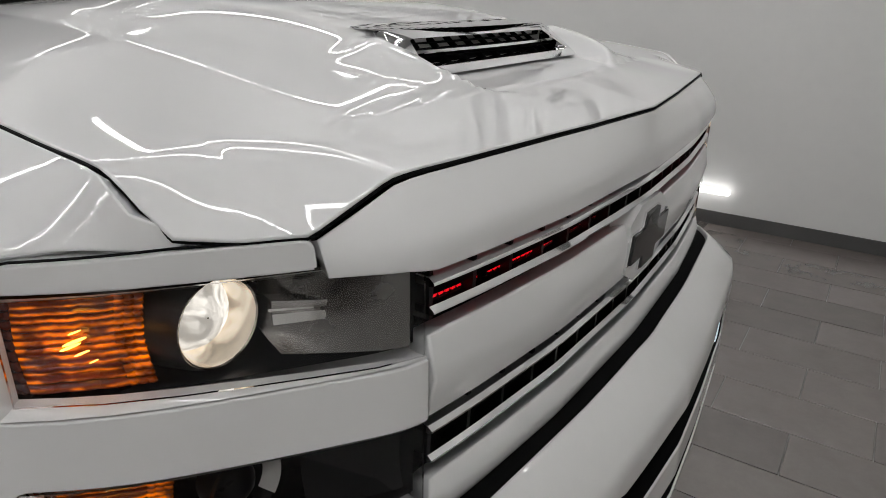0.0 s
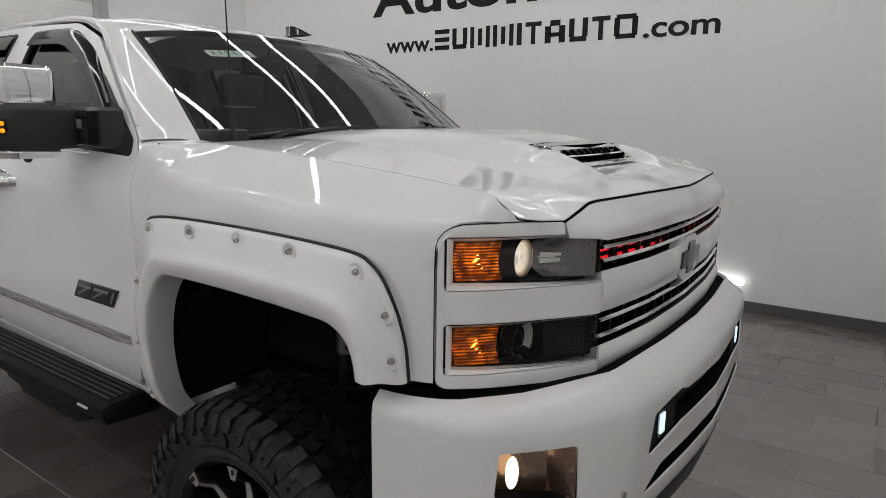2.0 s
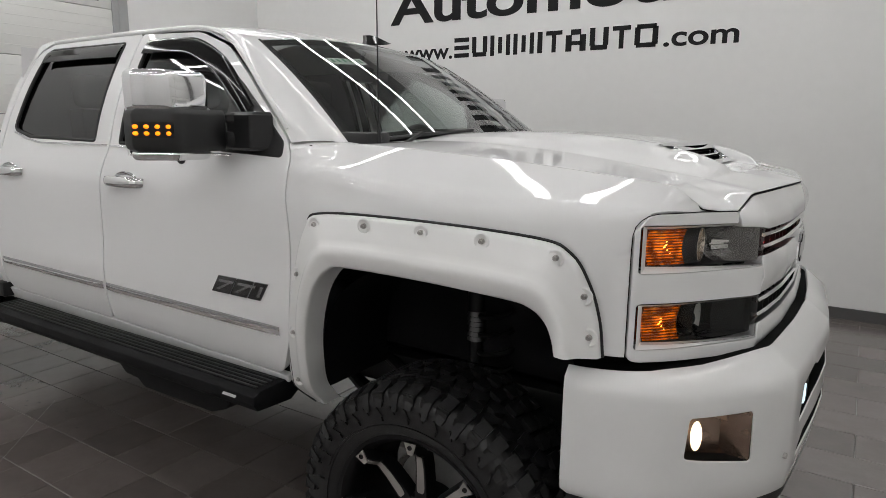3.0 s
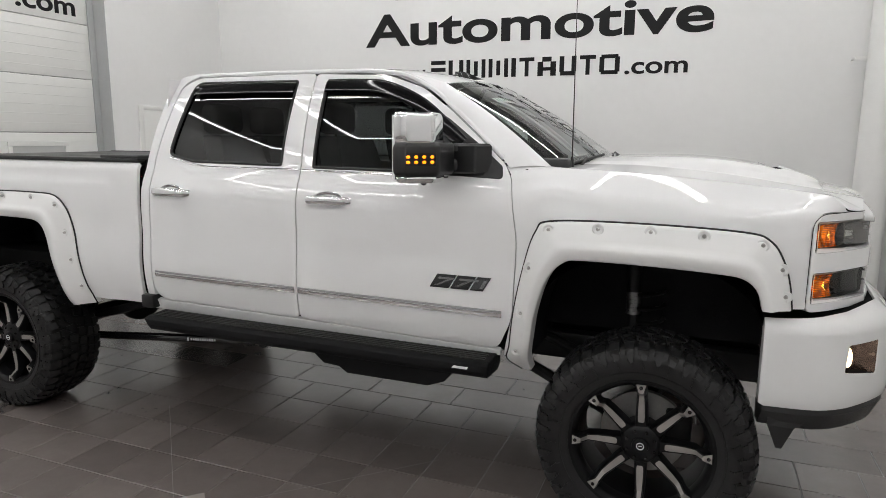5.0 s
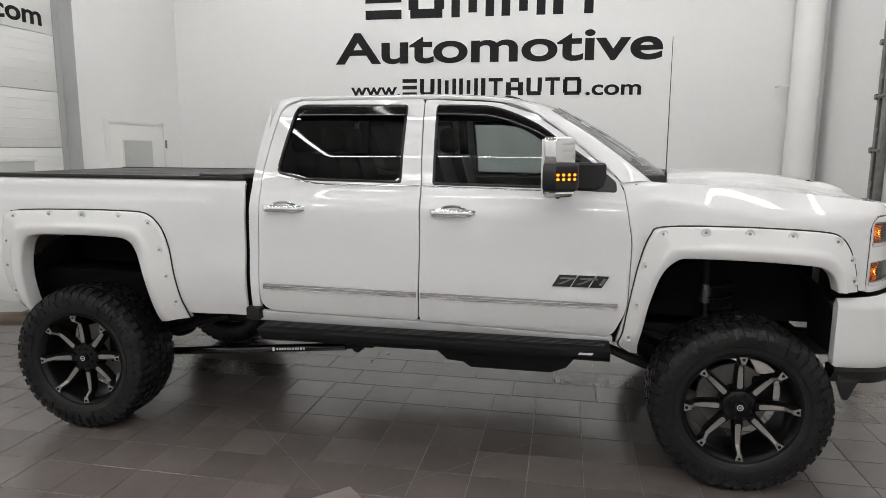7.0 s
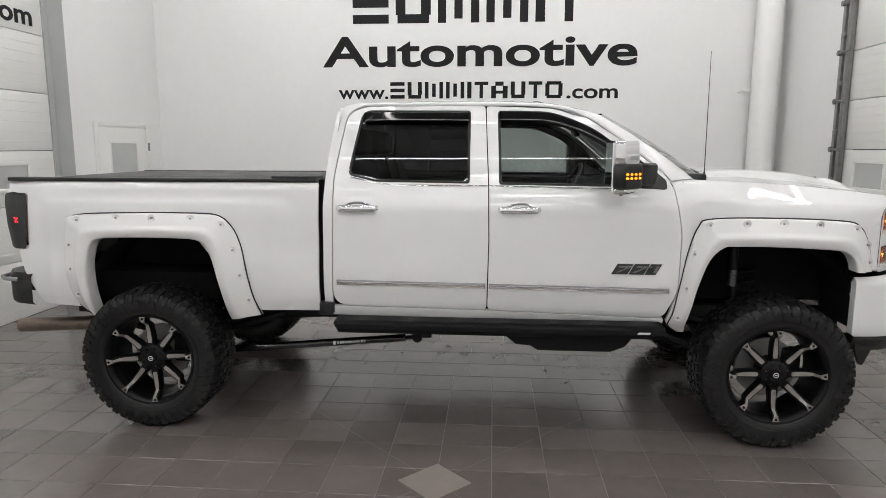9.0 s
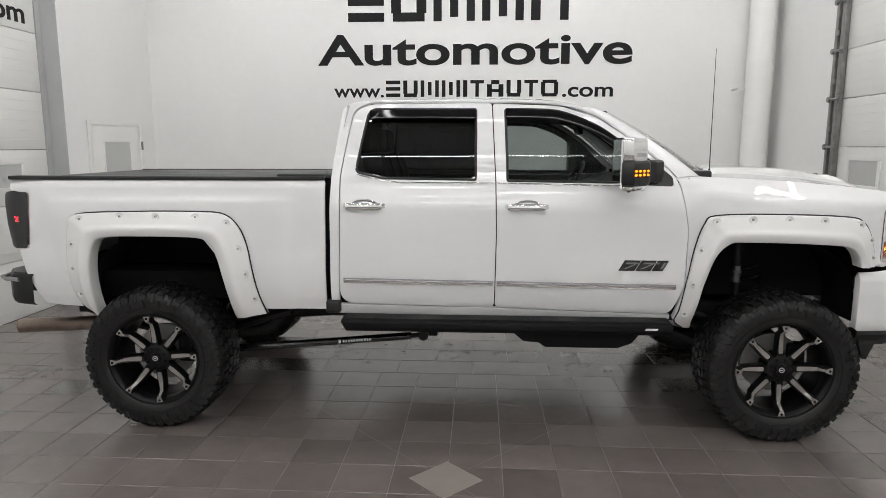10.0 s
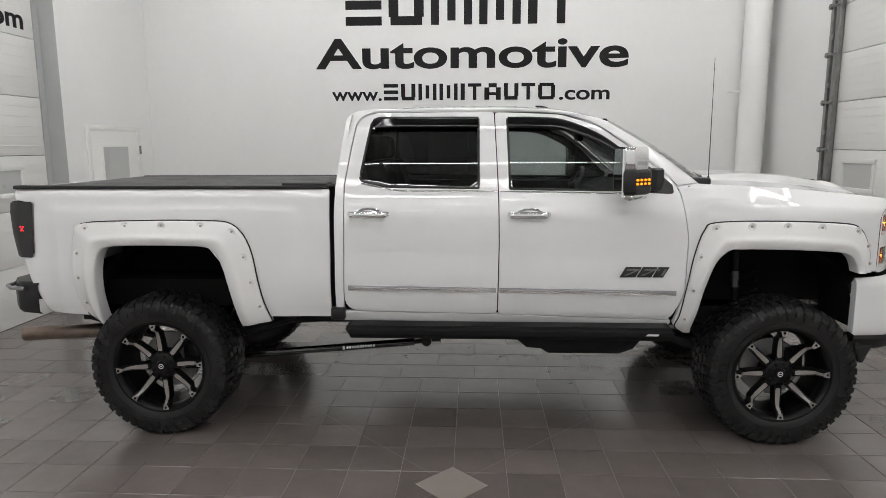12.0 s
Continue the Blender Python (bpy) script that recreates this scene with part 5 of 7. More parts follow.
        dl = part("driving_light", bm, TEXTURED, b, "black panel with a square cool-white lamp", smooth=False)
        for nm, w, hh, d, mt in (("lamp_bezel", .024, .038, -.009, GLOSSBLACK), ("lamp_face", .014, .027, -.005, WHITELED)):
            bm = bmesh.new()
            sc = arc_of(-.432)
            v = [bm.verts.new(bumper_fn(f(sc + a * w), 0.908 + c * hh) + Vector((d, 0, 0))) for a, c in ((-1, -1), (1, -1), (1, 1), (-1, 1))]
            w2 = [bm.verts.new(x.co - Vector((.02, 0, 0))) for x in v]
            bm.faces.new(v)
            for k in range(4):
                bm.faces.new((v[k], w2[k], w2[(k + 1) % 4], v[(k + 1) % 4]))
            bmesh.ops.recalc_face_normals(bm, faces=bm.faces)
            part(nm, bm, mt, dl, smooth=False)
    # near-black sheet that darkens the gap between bumper and grille
    bm = bmesh.new()
    rows = []
    for q in np.linspace(.02, S - .02, 90):
        p = bumper_fn(q, ztop(q) - .004)
        inw = Vector((-1, 0, 0)) * min(1, max(.15, (p.x - .5) / .25)) + Vector((0, .8 if p.y < YC else -.8, 0)) * min(1, max(0, (.80 - p.x) / .2))
        inw.normalize()
        rows.append([p - Vector((0, 0, .010)), p + inw * .012 - Vector((0, 0, .010)), p + inw * .09 - Vector((0, 0, .006)), p + inw * .10 + Vector((0, 0, .05))])
    loft(bm, rows)
    bmesh.ops.recalc_face_normals(bm, faces=bm.faces)
    part("bumper_seal", bm, GAP, b, "black filler strip above the bumper")
    # chin valance
    bm = bmesh.new()
    rows = []
    for s in np.linspace(.02, S - .02, 50):
        p = bumper_fn(s, .75)
        dr = .14 - .05 * min(1, abs(s - S / 2) / (S / 2))
        n = Vector((p.x - .3, (p.y - YC) * .6, 0)).normalized()
        rows.append([p - n * .02 + Vector((0, 0, -.05)), p - n * .012 + Vector((0, 0, -.085)), p - n * .05 + Vector((0, 0, -.06 - dr)), p - n * .08 + Vector((0, 0, -.05 - dr)), p - n * .09 + Vector((0, 0, -.06))])
    loft(bm, rows)
    bmesh.ops.recalc_face_normals(bm, faces=bm.faces)
    part("chin_valance", bm, PLASTIC, b, "black plastic chin valance")
    for sd in (-1, 1):
        bm = bmesh.new()
        prism(bm, [(.470, .715), (.73, .715), (.71, .672), (.578, .596), (.540, .503), (.518, .503), (.480, .600)], lambda u, v, d: Vector((u, mir(-.965 + max(0, u - .55) * .35 + (.70 - v) * .12 + d, sd), v)), 0, .03)
        part("air_deflector", bm, PLASTIC, b, "black wedge-shaped air deflector", smooth=False)


def shell_panels():
    for side in (-1, 1):
        inw = (0, -side, 0)
        ff = fender_fn(side)
        DOOR_EDGE = [(x + .0045, z if z < 1.36 else 1.36 + .293 * .75 * (z - 1.36) / .215) for x, z in FRONT_DOOR if x > -.66 and .90 < z < 1.60]
        fender = fillet([(-.640, .735), (-.59, .735), (-.535, .99), (-.475, 1.13), (-.40, 1.24, .05), (.31, 1.24, .05), (.41, 1.20, .04), (.44, 1.085), (.575, 1.085), (.573, 1.40, .03), (.611, 1.478, .02), (.705, 1.530, .02), (.716, 1.655), (.60, 1.655), (.3, 1.655), (0, 1.655), (-.3, 1.655), (-.56, 1.655), (-.615, 1.640)] + DOOR_EDGE[::-1], 4)
        panel("front_fender", fender, ff, PAINT, truck, grid=.03, step=.015, inward=inw, depth=.03, roll=.0025)
        flare(FLARE_F, BOLTS_F, side, True)
        bs = body_side(side)
        def bed_fn(x, z, side=side):
            e = max(0, (-4.62 - x)) * .12
            return Vector((x, mir(-(bed_half(z) - e + haunch(x, z, -4.58, -3.02, 1.478, .015)), side), z))
        bed = fillet([(-2.800, .770, .02), (-2.796, 1.588, .012), (-4.845, 1.596, .02), (-4.835, 1.518), (-4.705, 1.495, .01), (-4.725, 1.150, .01), (-4.80, 1.14), (-4.76, 1.00, .03), (-4.66, .785, .04), (-4.33, .765), (-4.32, 1.0), (-4.31, 1.15, .1), (-4.22, 1.255, .06), (-3.60, 1.255, .06), (-3.50, 1.13), (-3.36, .77)], 5)
        b = panel("bed_side", bed, bed_fn, PAINT, truck, inward=inw, depth=.02, grid=.03)
        flare(FLARE_R, BOLTS_R, side, False)
        # tail lamp wrapping the corner
        bm = bmesh.new()
        rows = []
        for z, x0, x1 in ((1.148, -4.835, -4.735), (1.16, -4.850, -4.728), (1.30, -4.875, -4.716), (1.44, -4.885, -4.708), (1.495, -4.880, -4.708), (1.508, -4.865, -4.715)):
            r = []
            for k in range(9):
                f = k / 8
                x = x1 + (x0 - x1) * min(1, f * 1.5)
                y = -(bed_half(z) + .004) + .005 + (.20 * max(0, f - .6) / .4) + .02 * f
                r.append(Vector((x - .02 * math.sin(math.pi * f) * 0, mir(y, side), z)))
            rows.append(r)
        loft(bm, rows)
        bmesh.ops.recalc_face_normals(bm, faces=bm.faces)
        tl = part("tail_lamp", bm, GLOSSBLACK, truck, "smoked black tail lamp with red diodes")
        for dx, dz in ((0, .012), (.018, .010), (.004, -.012), (.020, -.014), (.011, -.001)):
            bm = bmesh.new()
            bmesh.ops.create_uvsphere(bm, u_segments=8, v_segments=6, radius=.007, matrix=Matrix.Translation((-4.800 + dx, mir(-(bed_half(1.33) + .0) + .012, side), 1.335 + dz)))
            part("red_lamp", bm, REDTAIL, tl)
        # cab corner behind the rear door, cab back edge
        cor = fillet([(-2.717, .80, .02), (-2.706, 1.40), (-2.711, 1.60), (-2.646, 2.03, .10), (-2.54, 2.072), (-2.56, 2.085), (-2.65, 2.075, .08), (-2.715, 2.04, .08), (-2.765, 1.60), (-2.768, .80, .02)], 5)
        panel("cab_corner", cor, bs, PAINT, truck, inward=inw, depth=.12, grid=.03, roll=.0025)
        # rocker sill
        sill = fillet([(-2.765, .742, .01), (-.655, .728, .01), (-.655, .760, .01), (-1.74, .792), (-2.765, .806, .01)], 3)
        panel("rocker_sill", sill, bs, PAINT, truck, inward=inw, depth=.10, grid=.04)
        # near-black strips behind the gaps: their shade put in as colour, not a frame
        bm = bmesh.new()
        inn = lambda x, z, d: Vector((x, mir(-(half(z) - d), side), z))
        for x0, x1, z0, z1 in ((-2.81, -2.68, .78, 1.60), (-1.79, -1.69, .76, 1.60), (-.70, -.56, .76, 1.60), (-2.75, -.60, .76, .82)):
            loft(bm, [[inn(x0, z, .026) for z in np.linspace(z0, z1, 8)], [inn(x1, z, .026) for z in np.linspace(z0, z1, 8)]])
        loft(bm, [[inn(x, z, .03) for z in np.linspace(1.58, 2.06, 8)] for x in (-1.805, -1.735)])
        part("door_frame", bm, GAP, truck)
        # mud flap block at the cab's rear corner
        bm = bmesh.new()
        box(bm, -2.80, -2.71, min(mir(-.985, side), mir(-.90, side)), max(mir(-.985, side), mir(-.90, side)), .755, .835, .012)
        part("gap_guard", bm, PLASTIC, truck)
        doors(side)
        mirror(side)
    # roof: rows across the cab
    roof_z = table([(-2.78, 1.98), (-2.74, 2.02), (-2.70, 2.058), (-2.64, 2.090), (-2.56, 2.108), (-2.2, 2.125), (-1.7, 2.128), (-1.35, 2.110), (-1.15, 2.080), (-1.03, 2.050), (-.95, 2.02)], .03)
    rows = []
    for x in np.linspace(-2.712, -1.02, 44):
        r = []
        for k in range(25):
            f = 2 * k / 24 - 1
            # the front edge is bowed forward in the middle
            xx = x + (.05 * (1 - f * f) if x > -1.4 else 0) * (x + 1.4) / .38
            edge = float(np.interp(xx, [-2.72, -2.67, -2.60, -1.5, -1.30, -1.12, -1.0], [2.030, 2.054, 2.066, 2.068, 2.045, 1.975, 1.90]))
            w = float(np.interp(xx, [-2.72, -2.66, -2.5, -1.5, -1.2, -1.0], [.708, .702, .698, .698, .722, .70]))
            rz = roof_z(xx)
            z = edge + (rz - edge) * (1 - abs(f) ** 3.2) ** .8
            r.append(Vector((xx, YC + w * f * (1 - .012 * (1 - abs(f))), z)))
        rows.append(r)
    bm = bmesh.new()
    loft(bm, rows)
    bmesh.ops.recalc_face_normals(bm, faces=bm.faces)
    part("roof", bm, PAINT, truck, sharp=60)
    # windshield between two side curves
    nr, nc = 14, 20
    rows = []
    for i in range(nr + 1):
        t = i / nr
        r = []
        for k in range(nc + 1):
            f = 2 * k / nc - 1
            g = 1 - abs(f) ** 2.8
            bx, bz, bw = -.470 + .155 * g, 1.600 + .035 * g, .800
            tx, tz, tw = -1.040 + .062 * g, 2.000 + .040 * g, .688
            bow = math.sin(math.pi * t) * .012
            r.append(Vector((bx + (tx - bx) * t + bow, YC + (bw + (tw - bw) * t) * f, bz + (tz - bz) * t + bow)))
        rows.append(r)
    bm = bmesh.new()
    loft(bm, rows)
    bmesh.ops.recalc_face_normals(bm, faces=bm.faces)
    ws = part("windshield", bm, GLASS, truck, "clear raked windshield", sharp=80)
    ws.visible_shadow = False
    # black frit border
    bm = bmesh.new()
    down = Vector((-.004, 0, -.004))
    loft(bm, [[p + down for p in rows[i][::1]] for i in (0, 1)])
    loft(bm, [[p + down for p in rows[i]] for i in (nr - 1, nr)])
    for cols in ((0, 1), (nc - 1, nc)):
        loft(bm, [[rows[i][c] * (1 if c in (0, nc) else .0) + (rows[i][c] * .55 + rows[i][0 if c == 1 else nc] * .45 if c not in (0, nc) else Vector()) + down for c in cols] for i in range(nr + 1)])
    part("windshield_border", bm, GAP, ws)
    # pillars
    for side in (-1, 1):
        edge = [Vector((r[0].x, mir(r[0].y, side) if side < 0 else r[-1].y, r[0].z)) for r in rows]
        dr = [(-0.640, 1.606), (-0.70, 1.668), (-0.79, 1.742), (-0.88, 1.815), (-0.955, 1.874), (-1.04, 1.935), (-1.125, 1.990), (-1.23, 2.035), (-1.34, 2.058)]
        drs = spline([(x, 0, z) for x, z in dr], nr + 1)
        R = []
        for i, (e, d) in enumerate(zip(edge, drs)):
            o = Vector((d.x, mir(-half(d.z) + .004, side), d.z))
            mid = (e + o) / 2 + Vector((.008, side * .012, .012))
            R.append([e + Vector((.002, 0, .004)), e.lerp(mid, .55) + Vector((.002, side * .004, .006)), mid, o.lerp(mid, .4) + Vector((0, side * .006, .002)), o, o + Vector((0, -side * .04, -.004))])
        bm = bmesh.new()
        loft(bm, R)
        bmesh.ops.recalc_face_normals(bm, faces=bm.faces)
        part("windshield_pillar", bm, PAINT, truck, sharp=60)
        # fender-to-pillar cowl corner
        bm = bmesh.new()
        tube_along(bm, [e + Vector((.002, -side * .010, .002)) for e in edge], .004, 6)
        part("windshield_seal", bm, SEAL, truck)
    # painted corner between fender and pillar
    for side in (-1, 1):
        ff = fender_fn(side)
        bm = bmesh.new()
        R = []
        for k in range(9):
            f = k / 8
            a = Vector((-.44 - .215 * f, mir(-.765 - .117 * f, side), 1.608 + .004 * math.sin(math.pi * f)))
            q = ff(-.40 - .222 * f, 1.645 - .075 * f ** 3) + Vector((0, 0, -.003))
            R.append([a + Vector((-.02, -side * .03, .004)), a, a.lerp(q, .5) + Vector((0, side * .002, .003)), q, q + Vector((0, side * .004, -.02))])
        loft(bm, R)
        bmesh.ops.recalc_face_normals(bm, faces=bm.faces)
        part("cowl_corner", bm, PAINT, truck, sharp=60)
    # painted rail between the door tops and the roof
    for side in (-1, 1):
        bm = bmesh.new()
        pts = spline([(-2.62, 0, 2.062), (-2.50, 0, 2.072), (-1.76, 0, 2.073), (-1.34, 0, 2.058), (-1.125, 0, 1.990), (-.955, 0, 1.874), (-.79, 0, 1.742), (-.68, 0, 1.645)], 40)
        tube_along(bm, [Vector((p.x + .004, mir(-half(p.z) + .016, side), p.z + .004)) for p in pts], .0125, 8)
        part("roof_rail", bm, PAINT, truck, sharp=80)
    # cowl tray and wipers
    bm = bmesh.new()
    loft(bm, [[Vector((x + .12 * (1 - ((y - YC) / .8) ** 2), y, z)) for y in np.linspace(-.80, .84, 21)] for x, z in ((-.52, 1.606), (-.46, 1.600), (-.40, 1.585))])
    cw = part("cowl_tray", bm, PLASTIC, truck, "black plastic cowl below the windshield")
    bm = bmesh.new()
    box(bm, -.545, -.395, -.772, -.64, 1.585, 1.646, .014)
    part("cowl_end", bm, PLASTIC, cw)
    for y0, y1 in ((-.74, -.18), (-.02, .62)):
        bm = bmesh.new()
        pts = []
        for k in range(12):
            y = y0 + (y1 - y0) * k / 11
            f = (y - YC) / .8
            pts.append((-.470 + .155 * (1 - f * f) + .018 - .020 * k / 11, y, 1.600 + .035 * (1 - f * f) + .010 + .012 * k / 11))
        tube_along(bm, pts, .007, 6)
        rod(bm, (pts[0][0] + .06, y0 + .10, pts[0][2] - .03), (pts[5][0], pts[5][1], pts[5][2] + .008), .010, .007, 8)
        part("wiper", bm, PLASTIC, truck, "black windshield wiper")
    bm = bmesh.new()
    rod(bm, (-.395, -.71, 1.60), (-.395, -.71, 1.655), .012, .006, 10)
    rod(bm, (-.395, -.71, 1.65), (-.400, -.715, 2.385), .0032, .0016, 8)
    part("antenna", bm, PLASTIC, truck, "thin black whip antenna")
    bm = bmesh.new()
    rows2 = []
    for k in range(9):
        f = k / 8
        h = .055 * math.sin(min(1, f * 1.15) * math.pi * .5) ** 1.3 * (1 - .0 * f)
        w = .030 * (1 - abs(2 * f - 1) ** 3)
        x = -1.20 - .20 * f
        z = 2.112
        rows2.append([Vector((x, YC + .40 - w, z)), Vector((x, YC + .40 - w * .5, z + h * .6)), Vector((x, YC + .40, z + h)), Vector((x, YC + .40 + w * .5, z + h * .6)), Vector((x, YC + .40 + w, z))])
    loft(bm, rows2)
    bmesh.ops.recalc_face_normals(bm, faces=bm.faces)
    part("roof_antenna", bm, GLOSSBLACK, truck, "black shark-fin antenna")
    # cab back wall, rear glass
    bm = bmesh.new()
    loft(bm, [[Vector((-2.755 + .08 * max(0, (z - 1.6) / .45), y, z)) for z in np.linspace(.80, 2.05, 10)] for y in np.linspace(-half(1.7) + .08, half(1.7) - .04, 5)])
    part("cab_back", bm, PAINT, truck)
    bm = bmesh.new()
    loft(bm, [[Vector((-2.770 + .08 * max(0, (z - 1.6) / .45), y, z)) for z in (1.66, 2.0)] for y in (-.62, .66)])
    part("rear_glass", bm, GLOSSBLACK, truck)


def bed():
    # tailgate, cover and rails
    b = part("bed_cover", one_box(-4.79, -2.83, -.83, .67, 1.560, 1.594, .006), BEDCOVER, truck, "black soft roll-up bed cover")
    bm = bmesh.new()
    box(bm, -4.84, -2.81, -.930, -.845, 1.585, 1.609, .006)
    box(bm, -4.80, -2.82, -.850, -.800, 1.585, 1.602, .005)
    part("bed_rail", bm, PLASTIC, b, "black bed rail cap")
    bm = bmesh.new()
    box(bm, -4.80, -2.82, .655, .705, 1.570, 1.600, .005)
    part("bed_rail", bm, PLASTIC, b, "black bed rail cap")
    bm = bmesh.new()
    box(bm, -4.80, -2.82, .705, .955, 1.560, 1.594, .006)
    part("bed_sill", bm, PAINT, truck, "white top of the far bed wall")
    bm = bmesh.new()
    box(bm, -3.10, -2.81, -.925, -.76, 1.606, 1.626, .008)
    part("cover_latch", bm, BEDCOVER, b)
    bm = bmesh.new()
    box(bm, -3.00, -2.83, -.80, .66, 1.590, 1.602, .005)
    part("cover_roll", bm, BEDCOVER, b)
    bm = bmesh.new()
    box(bm, -4.86, -4.80, -.79, .83, .98, 1.592, .015)
    part("tailgate", bm, PAINT, truck, "white tailgate")
    # coloured near-black to deepen the shade in the rear wheel wells
    bm = bmesh.new()
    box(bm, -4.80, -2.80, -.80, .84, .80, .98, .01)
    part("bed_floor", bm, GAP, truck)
    # rear bumper with side step
    bm = bmesh.new()
    for side in (-1, 1):
        rows = []
        for k in range(12):
            f = k / 11
            x = -4.70 - .26 * min(1, f * 1.6)
            y = -.962 + .30 * max(0, f - .35) / .65 + .02 * math.sin(f * 3)
            z0, z1 = .775 + .02 * f, .990 - .005 * f
            y = mir(y, side)
            rows.append([Vector((x, y, z0)), Vector((x - .012, y + side * .012, z0 + .02)), Vector((x - .012, y + side * .012, z1 - .03)), Vector((x, y, z1)), Vector((x + .08, y - side * .06, z1))])
        loft(bm, rows)
    box(bm, -4.96, -4.88, -.68, .72, .80, .985, .02)
    bmesh.ops.recalc_face_normals(bm, faces=bm.faces)
    rb = part("rear_bumper", bm, PLASTIC, truck, "black rear bumper with corner step")
    for side in (-1, 1):
        bm = bmesh.new()
        tube_along(bm, [(-4.80, mir(-.975, side), .945), (-4.90, mir(-.962, side), .948), (-4.965, mir(-.90, side), .95), (-4.975, mir(-.78, side), .95)], .013, 8)
        part("step_pad", bm, SATIN, rb, "grey step insert")
    # exhaust tip
    bm = bmesh.new()
    rod(bm, (-5.085, -.62, .535), (-4.30, -.60, .575), .050, .050, 24, caps=False)
    rod(bm, (-5.085, -.62, .535), (-4.60, -.61, .56), .046, .046, 24, caps=False)
    part("exhaust_tip", bm, RUSTY, truck, "brushed steel exhaust tip")


def wheel_mesh():
    """One wheel about the origin, axle along y, outer face towards -y."""
    w = thing("wheel", "black eight-spoke wheel with machined faces and an off-road tyre", "wheel")
    R = .457
    prof_t = [(.285, -.120), (.295, -.138), (.315, -.150), (.350, -.158), (.385, -.160), (.415, -.156), (.432, -.146), (.441, -.130), (.442, -.10), (.442, 0), (.442, .10), (.441, .130), (.432, .146), (.415, .156), (.385, .160), (.350, .158), (.315, .150), (.295, .138), (.285, .12)]
    bm = bmesh.new()
    revolve(bm, prof_t, 72)
    bmesh.ops.recalc_face_normals(bm, faces=bm.faces)
    ty = part("tyre", bm, RUBBER, w, "knobbly black off-road tyre", sharp=60)
    # tread lugs: zigzag blocks round the crown and shoulder lugs down the sidewall
    bm = bmesh.new()
    def lug(pts, r0, r1, a):
        lo, hi = [], []
        for da, y in pts:
            for L, r in ((lo, r0), (hi, r1)):
                rr = r - max(0, abs(y) - .12) * .55
                L.append(bm.verts.new((rr * math.cos(a + da), y, rr * math.sin(a + da))))
        n = len(pts)
        bm.faces.new(hi)
        for i in range(n):
            bm.faces.new((lo[i], lo[(i + 1) % n], hi[(i + 1) % n], hi[i]))
    N = 46
    rng = random.Random(4)
    for k in range(N):
        a = 2 * math.pi * k / N
        s = 2 * math.pi / N
        for m in (-1, 1):
            o = 0 if m < 0 else s * .5
            lug([(o + s * .06, m * .100), (o + s * .70, m * .098), (o + s * (.74 if k % 2 else .66), m * .156), (o + s * .04, m * (.160 if k % 2 else .150))], .430, R, a)
            lug([(o + s * .18, m * .048), (o + s * .85, m * .056), (o + s * .80, m * .093), (o + s * .30, m * .091), (o + s * .10, m * .070)], .434, R + .001, a)
            lug([(o + s * .40, m * .004), (o + s * 1.10, m * .010), (o + s * 1.02, m * .042), (o + s * .62, m * .044), (o + s * .30, m * .026)], .434, R + .002, a)
            # side biter
            for r0, r1, w0 in ((.398, .440, .62),) if k % 2 else ((.385, .440, .5),):
                q = []
                for rr, aa in ((r0, .12), (r0, .12 + w0 * .6), (r1, .06 + w0), (r1, .06)):
                    q.append((rr, o + s * aa))
                yo = [float(np.interp(rr, [.385, .415, .436, .447], [.160, .156, .147, .131])) for rr, _ in q]
                A = [bm.verts.new((rr * math.cos(a + t), m * (y - .002), rr * math.sin(a + t))) for (rr, t), y in zip(q, yo)]
                B = [bm.verts.new((rr * math.cos(a + t), m * (y + .0095), rr * math.sin(a + t))) for (rr, t), y in zip(q, yo)]
                bm.faces.new(B)
                for i in range(4):
                    bm.faces.new((A[i], A[(i + 1) % 4], B[(i + 1) % 4], B[i]))
    bmesh.ops.recalc_face_normals(bm, faces=bm.faces)
    tagged(part("tread", bm, RUBBER, ty, smooth=False), kind="stuff")
    # raised buttress ribs low on the sidewall, a ring step beneath them
    bm = bmesh.new()
    for k in range(46):
        a = 2 * math.pi * (k + .35) / 46
        for r0, r1, hw, lean in ((.368, .396, .014, .030), (.352, .366, .006, .0)) if k % 2 else ((.374, .398, .010, .030),):
            q = [(r0, a - hw), (r0, a + hw * .4), (r1, a + hw + lean), (r1, a - hw * .2 + lean)]
            for m in (-1, 1):
                A = [bm.verts.new((rr * math.cos(t), m * .157, rr * math.sin(t))) for rr, t in q]
                B = [bm.verts.new((rr * math.cos(t), m * .1655, rr * math.sin(t))) for rr, t in q]
                bm.faces.new(B)
                for i in range(4):
                    bm.faces.new((A[i], A[(i + 1) % 4], B[(i + 1) % 4], B[i]))
    bmesh.ops.recalc_face_normals(bm, faces=bm.faces)
    revolve(bm, [(.336, -.1560), (.3365, -.1590), (.3395, -.1592), (.340, -.1565)], 64)
    tagged(part("sidewall_ribs", bm, RUBBER, ty, smooth=False), kind="stuff")
    # raised sidewall lettering as plain bars
    for a0 in (2.2, 5.3):
        for k in range(7):
            bm = bmesh.new()
            rows = []
            for j in range(4):
                a = a0 + .085 * k + .055 * j / 3
                rows.append([(r * math.cos(a), y, r * math.sin(a)) for r, y in ((.345, -.1570), (.345, -.1605), (.372, -.1625), (.372, -.1590))])
            loft(bm, rows)
            part("sidewall_bar", bm, RUBBER, ty, smooth=False)
    for o in [ty, *ty.children]:
        for v in o.data.vertices:
            v.co.y += .040 * min(1, max(0, (v.co.y + .05) / .10))
    bm = bmesh.new()
